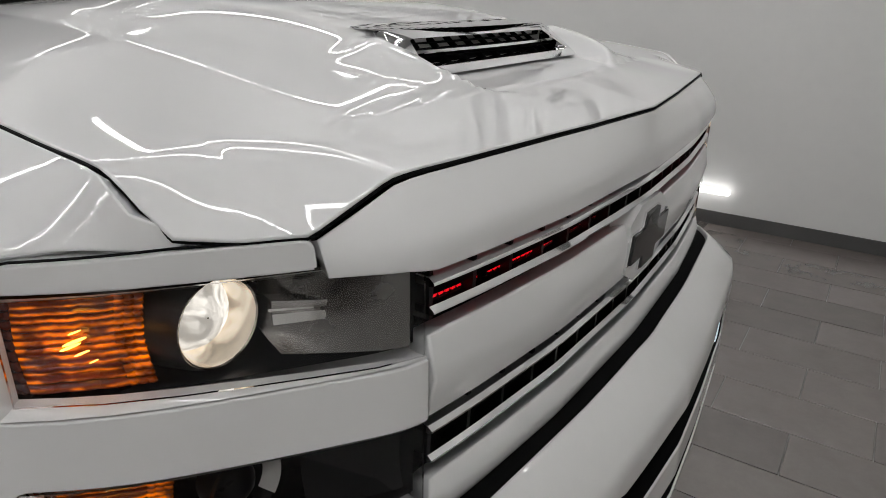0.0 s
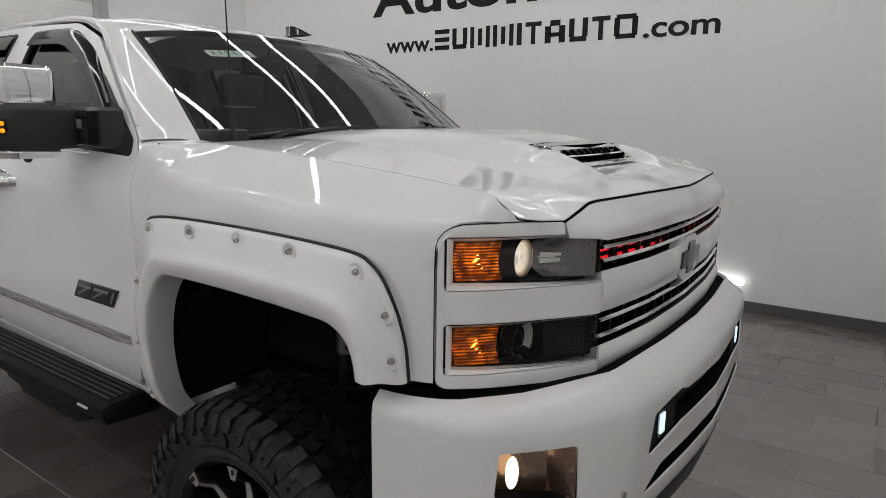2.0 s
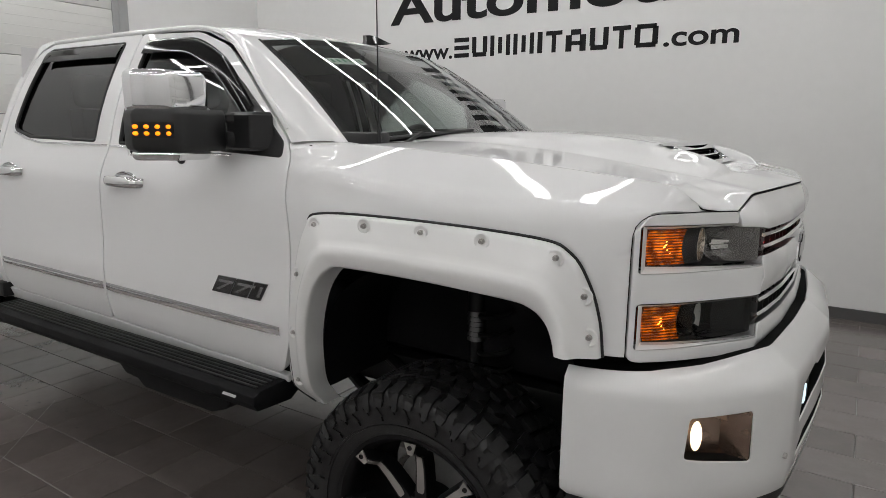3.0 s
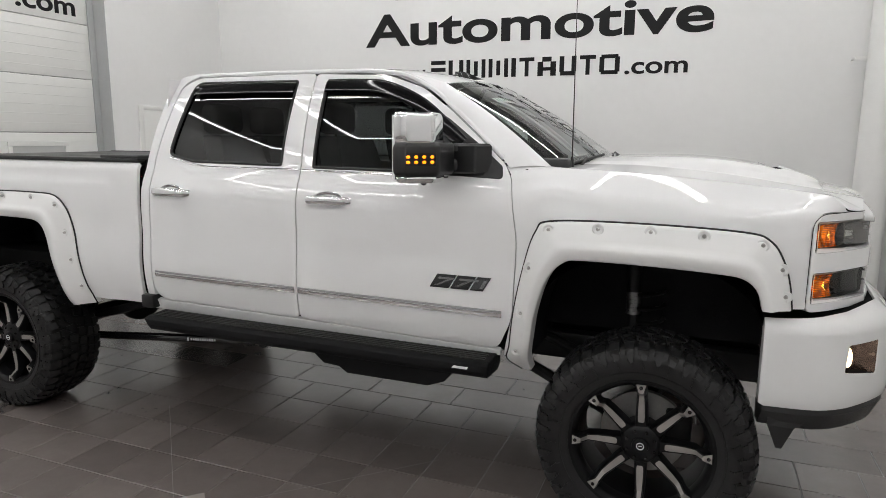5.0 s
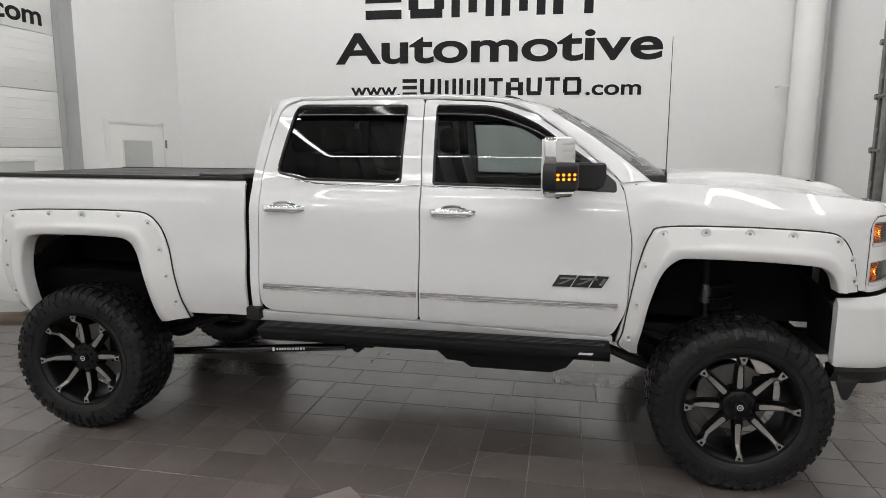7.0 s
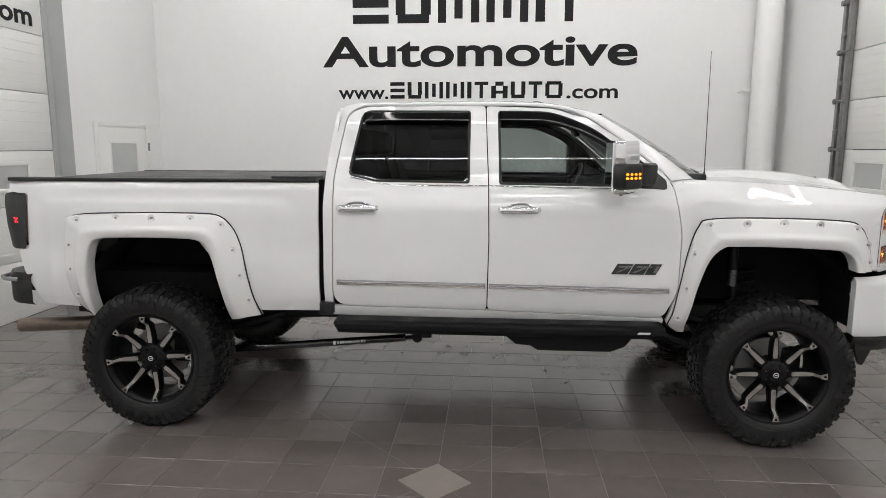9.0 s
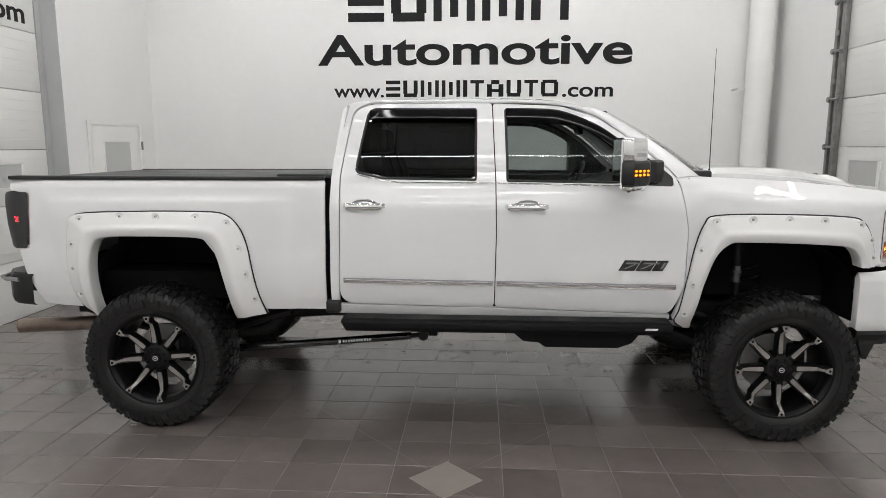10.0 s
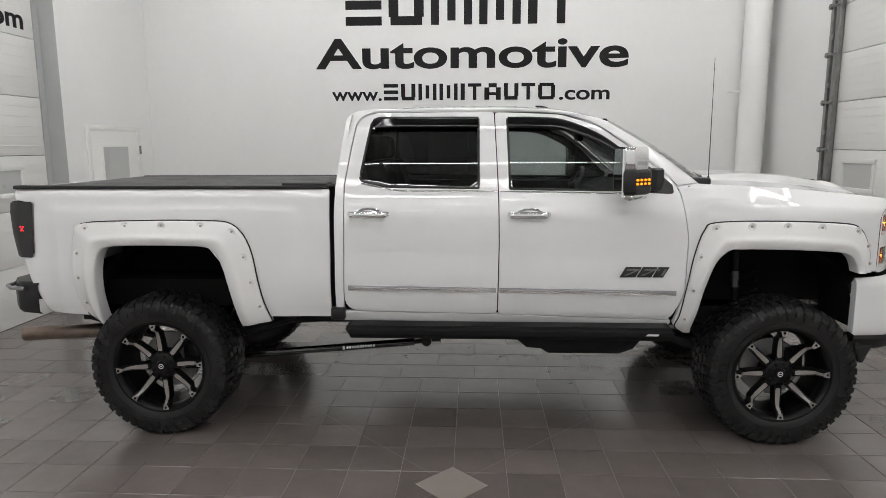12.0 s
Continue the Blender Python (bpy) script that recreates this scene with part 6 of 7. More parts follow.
    revolve(bm, [(.268, -.060), (.268, -.105), (.276, -.128), (.290, -.142), (.302, -.143), (.305, -.136), (.296, -.124), (.285, -.115)], 64)
    revolve(bm, [(.268, -.062), (.255, .0), (.262, .12), (.29, .14)], 64)
    bmesh.ops.recalc_face_normals(bm, faces=bm.faces)
    rim = part("rim", bm, WHEELBLACK, w, "gloss black rim")
    bm = bmesh.new()
    revolve(bm, [(.0, -.118), (.026, -.118), (.034, -.116), (.036, -.108), (.060, -.104), (.078, -.098), (.088, -.086), (.092, -.06), (.092, .0)], 32)
    bmesh.ops.recalc_face_normals(bm, faces=bm.faces)
    hub = part("hub", bm, WHEELBLACK, w, "black wheel centre with cap")
    bm = bmesh.new()
    revolve(bm, [(.0125, -.1180), (.0125, -.1196), (.0165, -.1196), (.0165, -.1180)], 24)
    prism(bm, [(-.0075, -.0030), (.0075, -.0010), (.0075, .0038), (-.0075, .0018)], lambda u, v, d: Vector((u, -.1180 - d, v)), 0, .0016)
    bmesh.ops.recalc_face_normals(bm, faces=bm.faces)
    part("cap_mark", bm, WHITEPRINT, hub, smooth=False)
    for k in range(8):
        a = 2 * math.pi * (k + .5) / 8
        bm = bmesh.new()
        rod(bm, (.062 * math.cos(a), -.085, .062 * math.sin(a)), (.062 * math.cos(a), -.110, .062 * math.sin(a)), .0075, .006, 8)
        part("lug_nut", bm, GLOSSBLACK, hub)
    for k in range(8):
        a = 2 * math.pi * k / 8
        ca, sa = math.cos(a), math.sin(a)
        def sp(r, t, y):
            return Vector((r * ca - t * sa, y, r * sa + t * ca))
        bm = bmesh.new()
        secs = [(.080, .022, -.096), (.12, .020, -.094), (.18, .017, -.094), (.222, .015, -.100), (.240, .014, -.128), (.252, .015, -.140), (.276, .020, -.143)]
        rows = [[sp(r, -t - .007, y + .045), sp(r, -t - .004, y + .008), sp(r, -t, y), sp(r, t, y), sp(r, t + .004, y + .008), sp(r, t + .007, y + .045)] for r, t, y in secs]
        loft(bm, rows)
        bmesh.ops.recalc_face_normals(bm, faces=bm.faces)
        s = part("spoke", bm, WHEELBLACK, w, "black spoke with machined face", sharp=25)
        bm = bmesh.new()
        face = [(.098, .0085, -.0972), (.104, .0130, -.0972), (.12, .0140, -.0958), (.18, .0122, -.0958), (.214, .0100, -.0992), (.222, .0092, -.1035), (.2385, .0080, -.1285), (.250, .0080, -.1420)]
        rows = [[sp(r, -t, y + .002), sp(r, -t, y), sp(r, t, y), sp(r, t, y + .002)] for r, t, y in face]
        loft(bm, rows)
        bmesh.ops.recalc_face_normals(bm, faces=bm.faces)
        part("machined_face", bm, MACHINED, s, "bare machined spoke face", smooth=False)
        # triangular end plate with its bolt
        bm = bmesh.new()
        prism(bm, [(.246, -.009), (.246, .009), (.283, .0205), (.283, -.0205)], lambda u, v, d: sp(u, v, -.1445 - d), -.002, .002)
        pl = part("spoke_end", bm, MACHINED, s, smooth=False)
        bm = bmesh.new()
        rod(bm, sp(.270, 0, -.144), sp(.270, 0, -.150), .0085, .0075, 10)
        part("rim_bolt", bm, GLOSSBLACK, s)
    return w


def wheels():
    w = wheel_mesh()
    w.parent = truck
    spots = [((0.0, -.915, .452), 0, -.03), ((-3.904, -.915, .452), 0, -.09), ((0.0, 2 * YC + .915, .452), 180, .2), ((-3.904, 2 * YC + .915, .452), 180, .5)]
    for k, ((x, y, z), turn, spin) in enumerate(spots):
        m = Matrix.Translation((x, y, z)) @ pose(0, 0, 0, 0, 0, turn) @ Matrix.Rotation(spin, 4, "Y")
        if k == 0:
            first = m
        else:
            copy_thing(w, m)
    w.matrix_basis = first


def underbody():
    u = part("chassis_frame", one_box(-4.75, .62, -.47, -.38, .60, .74, .01), CHASSIS, truck, "black steel chassis frame under the truck")
    def add(name, fn, mat=CHASSIS, label="", **k):
        bm = bmesh.new()
        fn(bm)
        return part(name, bm, mat, u, label, **k)
    add("frame_rail", lambda b: box(b, -4.75, .62, .42, .51, .60, .74, .01))
    for x in (-4.2, -3.1, -2.2, -1.2, -.5, .45):
        add("cross_member", lambda b: box(b, x - .05, x + .05, -.40, .44, .62, .70, .01))
    add("floor_pan", lambda b: box(b, -2.75, -.55, -.86, .90, .745, .79, .02))
    add("fuel_tank", lambda b: box(b, -2.6, -1.3, .52, .86, .50, .74, .05), LINER)
    add("transmission", lambda b: box(b, -1.9, -.6, -.22, .26, .50, .76, .06))
    add("engine_block", lambda b: box(b, -.55, .45, -.32, .36, .62, 1.30, .06), LINER)
    # axles
    def axle(b, x, off):
        rod(b, (x, -.80, .452), (x, .84, .452), .055, .055, 16)
        bmesh.ops.create_uvsphere(b, u_segments=18, v_segments=12, radius=.17, matrix=Matrix.Translation((x, off, .46)) @ Matrix.Diagonal((1, .9, .95, 1)))
    add("rear_axle", lambda b: axle(b, -3.904, YC), sharp=60)
    add("front_axle", lambda b: axle(b, 0, .20), sharp=60)
    add("drive_shaft", lambda b: rod(b, (-3.75, YC, .47), (-1.7, YC, .60), .045, .045, 14))
    for sd in (-1, 1):
        Y = lambda y: mir(y, sd)
        add("leaf_spring", lambda b: tube_along(b, spline([(-4.62, Y(-.56), .66), (-4.2, Y(-.56), .53), (-3.9, Y(-.56), .515), (-3.6, Y(-.56), .53), (-3.15, Y(-.56), .66)], 20), .032, 6))
        r = add("traction_bar", lambda b: rod(b, (-3.66, Y(-.62), .385), (-2.30, Y(-.62), .508), .026, .026, 14), GLOSSBLACK, "black traction bar beside the driveline")
        def joint(b):
            rod(b, (-2.30, Y(-.62), .508), (-2.215, Y(-.62), .516), .016, .016, 10)
            rod(b, (-2.215, Y(-.65), .516), (-2.215, Y(-.58), .516), .034, .034, 14)
            box(b, -2.26, -2.12, min(Y(-.60), Y(-.44)), max(Y(-.60), Y(-.44)), .50, .66, .01)
        bm = bmesh.new()
        joint(bm)
        part("bar_joint", bm, CHASSIS, r)
        if sd < 0:
            for a, b2, h in [(-2.80, -2.784, .012)] + [(-2.772 + .0185 * k, -2.772 + .0185 * k + .0125, .0075) for k in range(11)]:
                bm = bmesh.new()
                z = lambda x: .508 + (x + 2.30) * (.123 / 1.36)
                v = [bm.verts.new((x, -.6472, z(x) + s * h + .002)) for x, s in ((a, -1), (b2, -1), (b2, 1), (a, 1))]
                bm.faces.new(v)
                part("printed_bar", bm, WHITEPRINT, r, "plain white printed bar", smooth=False)
        def rear_shock(b):
            rod(b, (-3.72, Y(-.60), .45), (-3.56, Y(-.56), .80), .020, .020, 12)
            rod(b, (-3.62, Y(-.57), .68), (-3.42, Y(-.54), 1.05), .035, .035, 14)
        add("rear_shock", rear_shock, GLOSSBLACK, "black shock absorber")
        def front_shock(b):
            rod(b, (-.095, Y(-.53), .55), (-.100, Y(-.51), .90), .022, .022, 12)
            rod(b, (-.105, Y(-.50), .99), (-.106, Y(-.50), 1.20), .034, .034, 14)
        add("front_shock", front_shock, CHASSIS, "black shock absorber")
        def sleeve(b):
            for k in range(6):
                z = .890 + .019 * k
                rod(b, (-.103, Y(-.503), z), (-.103, Y(-.503), z + .016), .036, .033, 16)
        add("shock_sleeve", sleeve, DARKSTEEL, "ribbed dull steel shock sleeve", smooth=True)
        def arms(b):
            rod(b, (-.05, Y(-.72), .40), (-.75, Y(-.46), .60), .030, .030, 10)
            rod(b, (.05, Y(-.72), .58), (-.55, Y(-.46), .72), .025, .025, 10)
            rod(b, (.16, Y(-.75), .50), (.20, Y(-.10), .56), .018, .018, 10)
        add("control_arm", arms, CHASSIS)
        def coil(b):
            pts = [(-.02 + .062 * math.cos(t), Y(-.50) + .062 * math.sin(t), .60 + .42 * t / 37.7) for t in np.linspace(0, 37.7, 120)]
            tube_along(b, pts, .010, 6)
        add("coil_spring", coil, CHASSIS)
        # brake disc behind the wheel
        for x in (0, -3.904):
            add("brake_disc", lambda b: rod(b, (x, Y(-.875), .452), (x, Y(-.845), .452), .185, .185, 40), DISC, "dull steel brake disc")
            add("caliper", lambda b: box(b, x + .09, x + .20, min(Y(-.90), Y(-.82)), max(Y(-.90), Y(-.82)), .39, .58, .015), CHASSIS)
    # wheel wells
    for sd in (-1, 1):
        for x, r0, top in ((-.03, .50, 1.235), (-3.87, .50, 1.25)):
            bm = bmesh.new()
            rows = []
            for k in range(25):
                a = math.pi * k / 24
                px = x + r0 * math.cos(a) * (1 if abs(math.cos(a)) < .99 else 1)
                pz = .72 + (top - .72) * math.sin(a) ** .6
                rows.append([Vector((px, mir(-.88, sd), pz)), Vector((px, mir(-.50, sd), pz))])
            loft(bm, rows)
            part("wheel_well", bm, LINER, u, "black wheel-well liner")
            bm = bmesh.new()
            box(bm, x - .52, x + .50, min(mir(-.50, sd), mir(-.48, sd)), max(mir(-.50, sd), mir(-.48, sd)), .80, 1.30)
            part("inner_wall", bm, LINER, u, smooth=False)


def step_boards():
    for sd in (-1, 1):
        ya, yb = sorted((mir(-1.075, sd), mir(-.86, sd)))
        bm = bmesh.new()
        prof2 = [(-.86, .742), (-1.045, .736), (-1.075, .722), (-1.078, .690), (-1.060, .664), (-.90, .655), (-.86, .68)]
        A = [bm.verts.new((-2.690 if z > .70 else -2.662, mir(y, sd), z)) for y, z in prof2]
        B = [bm.verts.new((-.672, mir(y, sd), z)) for y, z in prof2]
        bm.faces.new(A)
        bm.faces.new(B[::-1])
        for k in range(len(prof2)):
            j = (k + 1) % len(prof2)
            bm.faces.new((A[k], B[k], B[j], A[j]))
        bmesh.ops.recalc_face_normals(bm, faces=bm.faces)
        bmesh.ops.bevel(bm, geom=[e for e in bm.edges], offset=.004, segments=2, profile=.5, affect="EDGES")
        st = part("running_board", bm, TEXTURED, truck, "black textured running board", sharp=30)
        for k in range(7):
            bm = bmesh.new()
            y = -.885 - .024 * k
            box(bm, -2.66, -.70, *sorted((mir(y, sd), mir(y - .010, sd))), .738, .7435, .0015)
            part("tread_rib", bm, PLASTIC, st, smooth=False)
        # lowered bracket cover
        bm = bmesh.new()
        poly = [(-1.640, .668), (-1.560, .602), (-1.47, .596), (-1.425, .567), (-.985, .567), (-.90, .600), (-.845, .668)]
        prism(bm, poly, lambda u, v, d: Vector((u, mir(-1.02 + d, sd), v)), 0, .16)
        bmesh.ops.bevel(bm, geom=[e for e in bm.edges], offset=.006, segments=2, profile=.5, affect="EDGES")
        part("motor_cover", bm, TEXTURED, st, sharp=30)
        for x in (-2.4, -1.25):
            bm = bmesh.new()
            box(bm, x - .04, x + .04, *sorted((mir(-.95, sd), mir(-.45, sd))), .655, .69, .006)
            part("bracket", bm, CHASSIS, st)
        bm = bmesh.new()
        v = [bm.verts.new((x, mir(-1.0792, sd), z)) for x, z in ((-.842, .700), (-.768, .700), (-.760, .712), (-.830, .712))]
        bm.faces.new(v)
        part("maker_bar", bm, WHITEPRINT, st, "plain pale printed bar", smooth=False)


def interior():
    it = part("dashboard", one_box(-1.02, -.48, -.72, .76, 1.22, 1.53, .06, 4), DASH, truck, "dark dashboard")
    bm = bmesh.new()
    loft(bm, [[Vector((-.46 + .13 * (1 - ((y - YC) / .8) ** 2), y, 1.585)), Vector((-.80, y, 1.575)), Vector((-1.0, y, 1.50))] for y in np.linspace(-.78, .82, 15)])
    part("dash_top", bm, DASH, it)
    # steering wheel on the far side
    bm = bmesh.new()
    c, tilt = Vector((-1.10, .42, 1.50)), Matrix.Rotation(radians(-62), 4, "Y")
    pts = [c + tilt @ Vector((.19 * math.cos(t), .19 * math.sin(t), 0)) for t in np.linspace(0, 2 * math.pi, 36)]
    tube_along(bm, pts, .016, 8)
    for a in (0.2, math.pi - .2, -math.pi / 2):
        p = c + tilt @ Vector((.18 * math.sin(a), .18 * math.cos(a), 0))
        rod(bm, c, p, .018, .014, 8)
    bmesh.ops.create_uvsphere(bm, u_segments=14, v_segments=8, radius=.07, matrix=Matrix.Translation(c) @ tilt @ Matrix.Diagonal((1, 1, .4, 1)))
    part("steering_wheel", bm, DASH, truck, "dark steering wheel")
    for x, y in ((-1.62, -.40), (-1.62, .44), (-2.42, -.42), (-2.42, .02), (-2.42, .46)):
        w = .25 if x > -2 else .21
        bm = bmesh.new()
        box(bm, x - .05, x + .48, y - w, y + w, 1.05, 1.22, .05, 3)
        s = part("seat", bm, SEAT, truck, "black leather seat")
        bm = bmesh.new()
        rows = []
        for k in range(9):
            f = k / 8
            z = 1.16 + .58 * f
            hw = w * (1 - .18 * f ** 3)
            xx = x - .04 - .17 * f
            rows.append([Vector((xx + .11, y - hw * .6, z)), Vector((xx + .13, y - hw, z)), Vector((xx, y - hw, z)), Vector((xx, y + hw, z)), Vector((xx + .13, y + hw, z)), Vector((xx + .11, y + hw * .6, z))])
        vs = loft(bm, rows, close_v=True)
        bm.faces.new(vs[-1])
        bmesh.ops.recalc_face_normals(bm, faces=bm.faces)
        part("backrest", bm, SEAT, s, sharp=60)
        bm = bmesh.new()
        box(bm, x - .26, x - .14, y - .14, y + .14, 1.75, 1.93, .045, 3)
        part("headrest", bm, SEAT, s)
    bm = bmesh.new()
    loft(bm, [[Vector((x, y, 2.045 - .05 * abs((y - YC) / .7) ** 2 - .04 * max(0, x + 1.4) * 2)) for y in np.linspace(-.68, .72, 9)] for x in np.linspace(-2.70, -1.08, 12)])
    part("headliner", bm, HEADLINER, truck, "pale grey headliner")
    bm = bmesh.new()
    box(bm, -2.74, -.60, -.86, .90, .86, .90)
    part("cabin_floor", bm, DASH, truck, smooth=False)
    for sd in (-1, 1):
        for x0, x1 in ((-2.66, -1.80), (-1.70, -.72)):
            bm = bmesh.new()
            box(bm, x0, x1, *sorted((mir(-.86, sd), mir(-.80, sd))), .90, 1.555, .02)
            part("door_card", bm, DASH, truck)
    bm = bmesh.new()
    box(bm, -1.55, -1.02, -.12, .16, .90, 1.22, .04, 3)
    part("centre_console", bm, DASH, truck)
    bm = bmesh.new()
    box(bm, -1.13, -1.09, -.10, .14, 1.88, 1.96, .015)
    rod(bm, (-1.10, YC, 1.95), (-1.06, YC, 2.02), .012, .012, 8)
    part("rear_view_mirror", bm, PLASTIC, truck, "black rear-view mirror")
    # sheet and green tag lying on the dash
    bm = bmesh.new()
    box(bm, -.74, -.56, -.66, -.10, 1.588, 1.592)
    part("paper_sheet", bm, CARD, truck, "white paper on the dashboard", smooth=False)
    bm = bmesh.new()
    box(bm, -.66, -.54, -.64, -.575, 1.594, 1.598)
    part("green_tag", bm, GREEN, truck, "bright green tag on the dashboard", smooth=False)
    # price sticker at the top of the windshield: plain bars
    def wsp(t, y, off):
        f = (y - YC) / (.80 - .135 * t)
        g = 1 - abs(f) ** 2.8
        bx, bz = -.470 + .155 * g, 1.600 + .035 * g
        tx, tz = -1.040 + .062 * g, 2.000 + .040 * g
        bow = math.sin(math.pi * t) * .012
        return Vector((bx + (tx - bx) * t + bow - off, y, bz + (tz - bz) * t + bow - off))
    bm = bmesh.new()
    bm.faces.new([bm.verts.new(wsp(t, y, .006)) for t, y in ((.715, -.475), (.715, -.275), (.785, -.275), (.785, -.475))])
    part("windshield_sticker", bm, CARD, truck, "pale sticker with plain green bars", smooth=False)
    for k in range(6):
        bm = bmesh.new()
        y = -.460 + .030 * k
        bm.faces.new([bm.verts.new(wsp(t, yy, .0045)) for t, yy in ((.732, y), (.732, y + .016), (.770, y + .016), (.770, y))])
        part("sticker_bar", bm, STICKERINK, truck, smooth=False)


shell_panels()
hood()
front_end()
scoop()
bumper()
bed()
wheels()
underbody()
step_boards()
interior()


# ---- the showroom ----
BACK, LEFT, RIGHT, FRONT, TOP = 4.18, -6.465, 2.05, -9.0, 5.2


def structure(name, bm, mat, label, smooth=False):
    return tagged(part(name, bm, mat, None, label, smooth=smooth), kind="structure")


structure("wall_north", one_box(LEFT - .7, RIGHT + .4, BACK, BACK + .2, 0, TOP), WALL, "white painted back wall with black lettering")
structure("wall_west", one_box(LEFT - .2, LEFT, 2.205, BACK, 0, TOP), WALLSIDE, "white painted side wall beside the overhead door")
structure("wall_west_return", one_box(LEFT - .2, LEFT - .002, 2.20, 2.205, 0, TOP), JAMB, "grey painted door jamb")
structure("wall_west_front", one_box(LEFT - .2, LEFT, FRONT, -1.2, 0, TOP), WALLSIDE, "white painted side wall")
structure("wall_west_head", one_box(LEFT - .2, LEFT, -1.2, 2.20, 4.3, TOP), WALLSIDE, "white wall above the overhead door")
structure("wall_east_corner", one_box(RIGHT, RIGHT + .2, 2.665, BACK, 0, TOP), WALLSIDE, "white painted wall corner")
structure("wall_east_front", one_box(RIGHT, RIGHT + .2, FRONT, -1.9, 0, TOP), WALLSIDE, "white painted side wall")
structure("wall_east_head", one_box(RIGHT, RIGHT + .2, -1.9, 2.665, 4.3, TOP), WALLSIDE, "white wall above the overhead door")
structure("wall_south", one_box(LEFT - .7, RIGHT + .4, FRONT - .2, FRONT, 0, TOP), WALLSIDE, "white painted front wall")
structure("ceiling", one_box(LEFT - .7, RIGHT + .4, FRONT - .2, BACK + .2, TOP, TOP + .2), CEIL, "pale panelled ceiling")
structure("floor", one_box(LEFT - .7, RIGHT + .4, FRONT - .2, BACK + .2, -.2, -.004), GROUT, "dark grey tiled showroom floor")
for x0, x1, y0, y1 in ((LEFT, RIGHT, BACK - .012, BACK), (LEFT, LEFT + .012, 2.205, 2.57), (RIGHT - .012, RIGHT, 2.69, BACK - .012)):
    structure("baseboard", one_box(x0, x1, y0, y1, 0, .105, .003), BASE, "dark grey rubber baseboard")


def overhead_door(name, x, y0, y1, side, label):
    d = tagged(thing(name, label, "door"), kind="structure")
    zs = [0, .61, 1.19, 1.76, 2.38, 3.0, 3.62, 4.3] if side < 0 else [0, .66, 1.27, 1.79, 2.305, 2.82, 3.335, 3.85, 4.3]
    for a, b in zip(zs, zs[1:]):
        bm = one_box(x, x + side * .05, y0, y1, a + .003, b - .003, .006) if side > 0 else one_box(x - .05, x, y0, y1, a + .003, b - .003, .006)
        s = part("door_section", bm, DOORWHITE, d, "white insulated door section")
        for k in range(1, 6):
            z = a + (b - a) * k / 6
            bm = bmesh.new()
            box(bm, *sorted((x, x - side * .0025)), y0 + .02, y1 - .02, z - .004, z + .004, .001)
            part("rib", bm, DOORWHITE, s)
    return d


def door_window(door, x, y0, y1, z0, z1, side):
    bm = bmesh.new()
    for a in ((y0 - .05, y1 + .05, z0 - .05, z0), (y0 - .05, y1 + .05, z1, z1 + .05), (y0 - .05, y0, z0, z1), (y1, y1 + .05, z0, z1)):
        box(bm, *sorted((x, x - side * .018)), *a, .005)
    w = part("door_window", bm, DOORWHITE, door, "framed door window")
    bm = bmesh.new()
    box(bm, *sorted((x - side * .003, x - side * .007)), y0, y1, z0, z1)
    part("window_pane", bm, FROST, w, "frosted grey pane", smooth=False)


dw = overhead_door("door_1", LEFT - .20, -1.25, 2.195, -1, "white sectional overhead door with black lettering")
for y in (1.06, .06, -.94):
    door_window(dw, LEFT - .20, y, y + .62, 1.38, 1.61, -1)
de = overhead_door("door_2", RIGHT + .03, -1.9, 2.54, 1, "white sectional overhead door with small windows")
for y in (1.745, .745, -.255, -1.255):
    door_window(de, RIGHT + .03, y, y + .50, 1.40, 1.65, 1)
# track with rollers on the right door
tr = tagged(thing("door_track", "galvanised steel door track with rollers", "track"), kind="structure")
for y0, y1 in ((2.615, 2.672), (2.490, 2.560)):
    part("track_rail", one_box(RIGHT - .030, RIGHT + .028, y0, y1, 0, 4.3, .004), GALV, tr)
part("track_web", one_box(RIGHT + .012, RIGHT + .026, 2.560, 2.615, 0, 4.3), DOORWHITE, tr)
for z in (.66, 1.27, 1.79, 2.305, 2.82, 3.335, 3.85):
    bm = bmesh.new()
    box(bm, RIGHT - .045, RIGHT - .028, 2.500, 2.665, z - .016, z + .016, .004)
    rod(bm, (RIGHT - .052, 2.665, z), (RIGHT + .01, 2.665, z), .030, .030, 14)
    rod(bm, (RIGHT - .048, 2.47, z), (RIGHT - .048, 2.66, z), .008, .008, 8)
    box(bm, RIGHT - .040, RIGHT - .028, 2.455, 2.545, z - .034, z + .034, .006)
    part("roller_bracket", bm, GALV, tr, "steel hinge with a track roller")
    bm = bmesh.new()
    box(bm, RIGHT - .038, RIGHT + .004, 2.572, 2.640, z + .165, z + .215, .004)
    rod(bm, (RIGHT - .034, 2.655, z + .19), (RIGHT - .022, 2.655, z + .19), .010, .010, 8)
    part("track_bolt", bm, GALV, tr)
part("jamb_strip", one_box(LEFT - .199, LEFT - .18, 2.12, 2.198, 0, 4.3), JAMB, dw)

# personnel door in the side wall
md = tagged(thing("door_3", "white steel door with a narrow frosted window", "door"), kind="structure")
part("door_leaf", one_box(LEFT - .01, LEFT + .010, 2.668, 3.752, 0.005, 2.046, .004), DOORWHITE, md)
for a in ((2.585, 2.662, 0, 2.105), (3.758, 3.835, 0, 2.105), (2.662, 3.758, 2.056, 2.105)):
    part("door_frame", one_box(LEFT, LEFT + .016, *a, .003), DOORWHITE, md)
bm = bmesh.new()
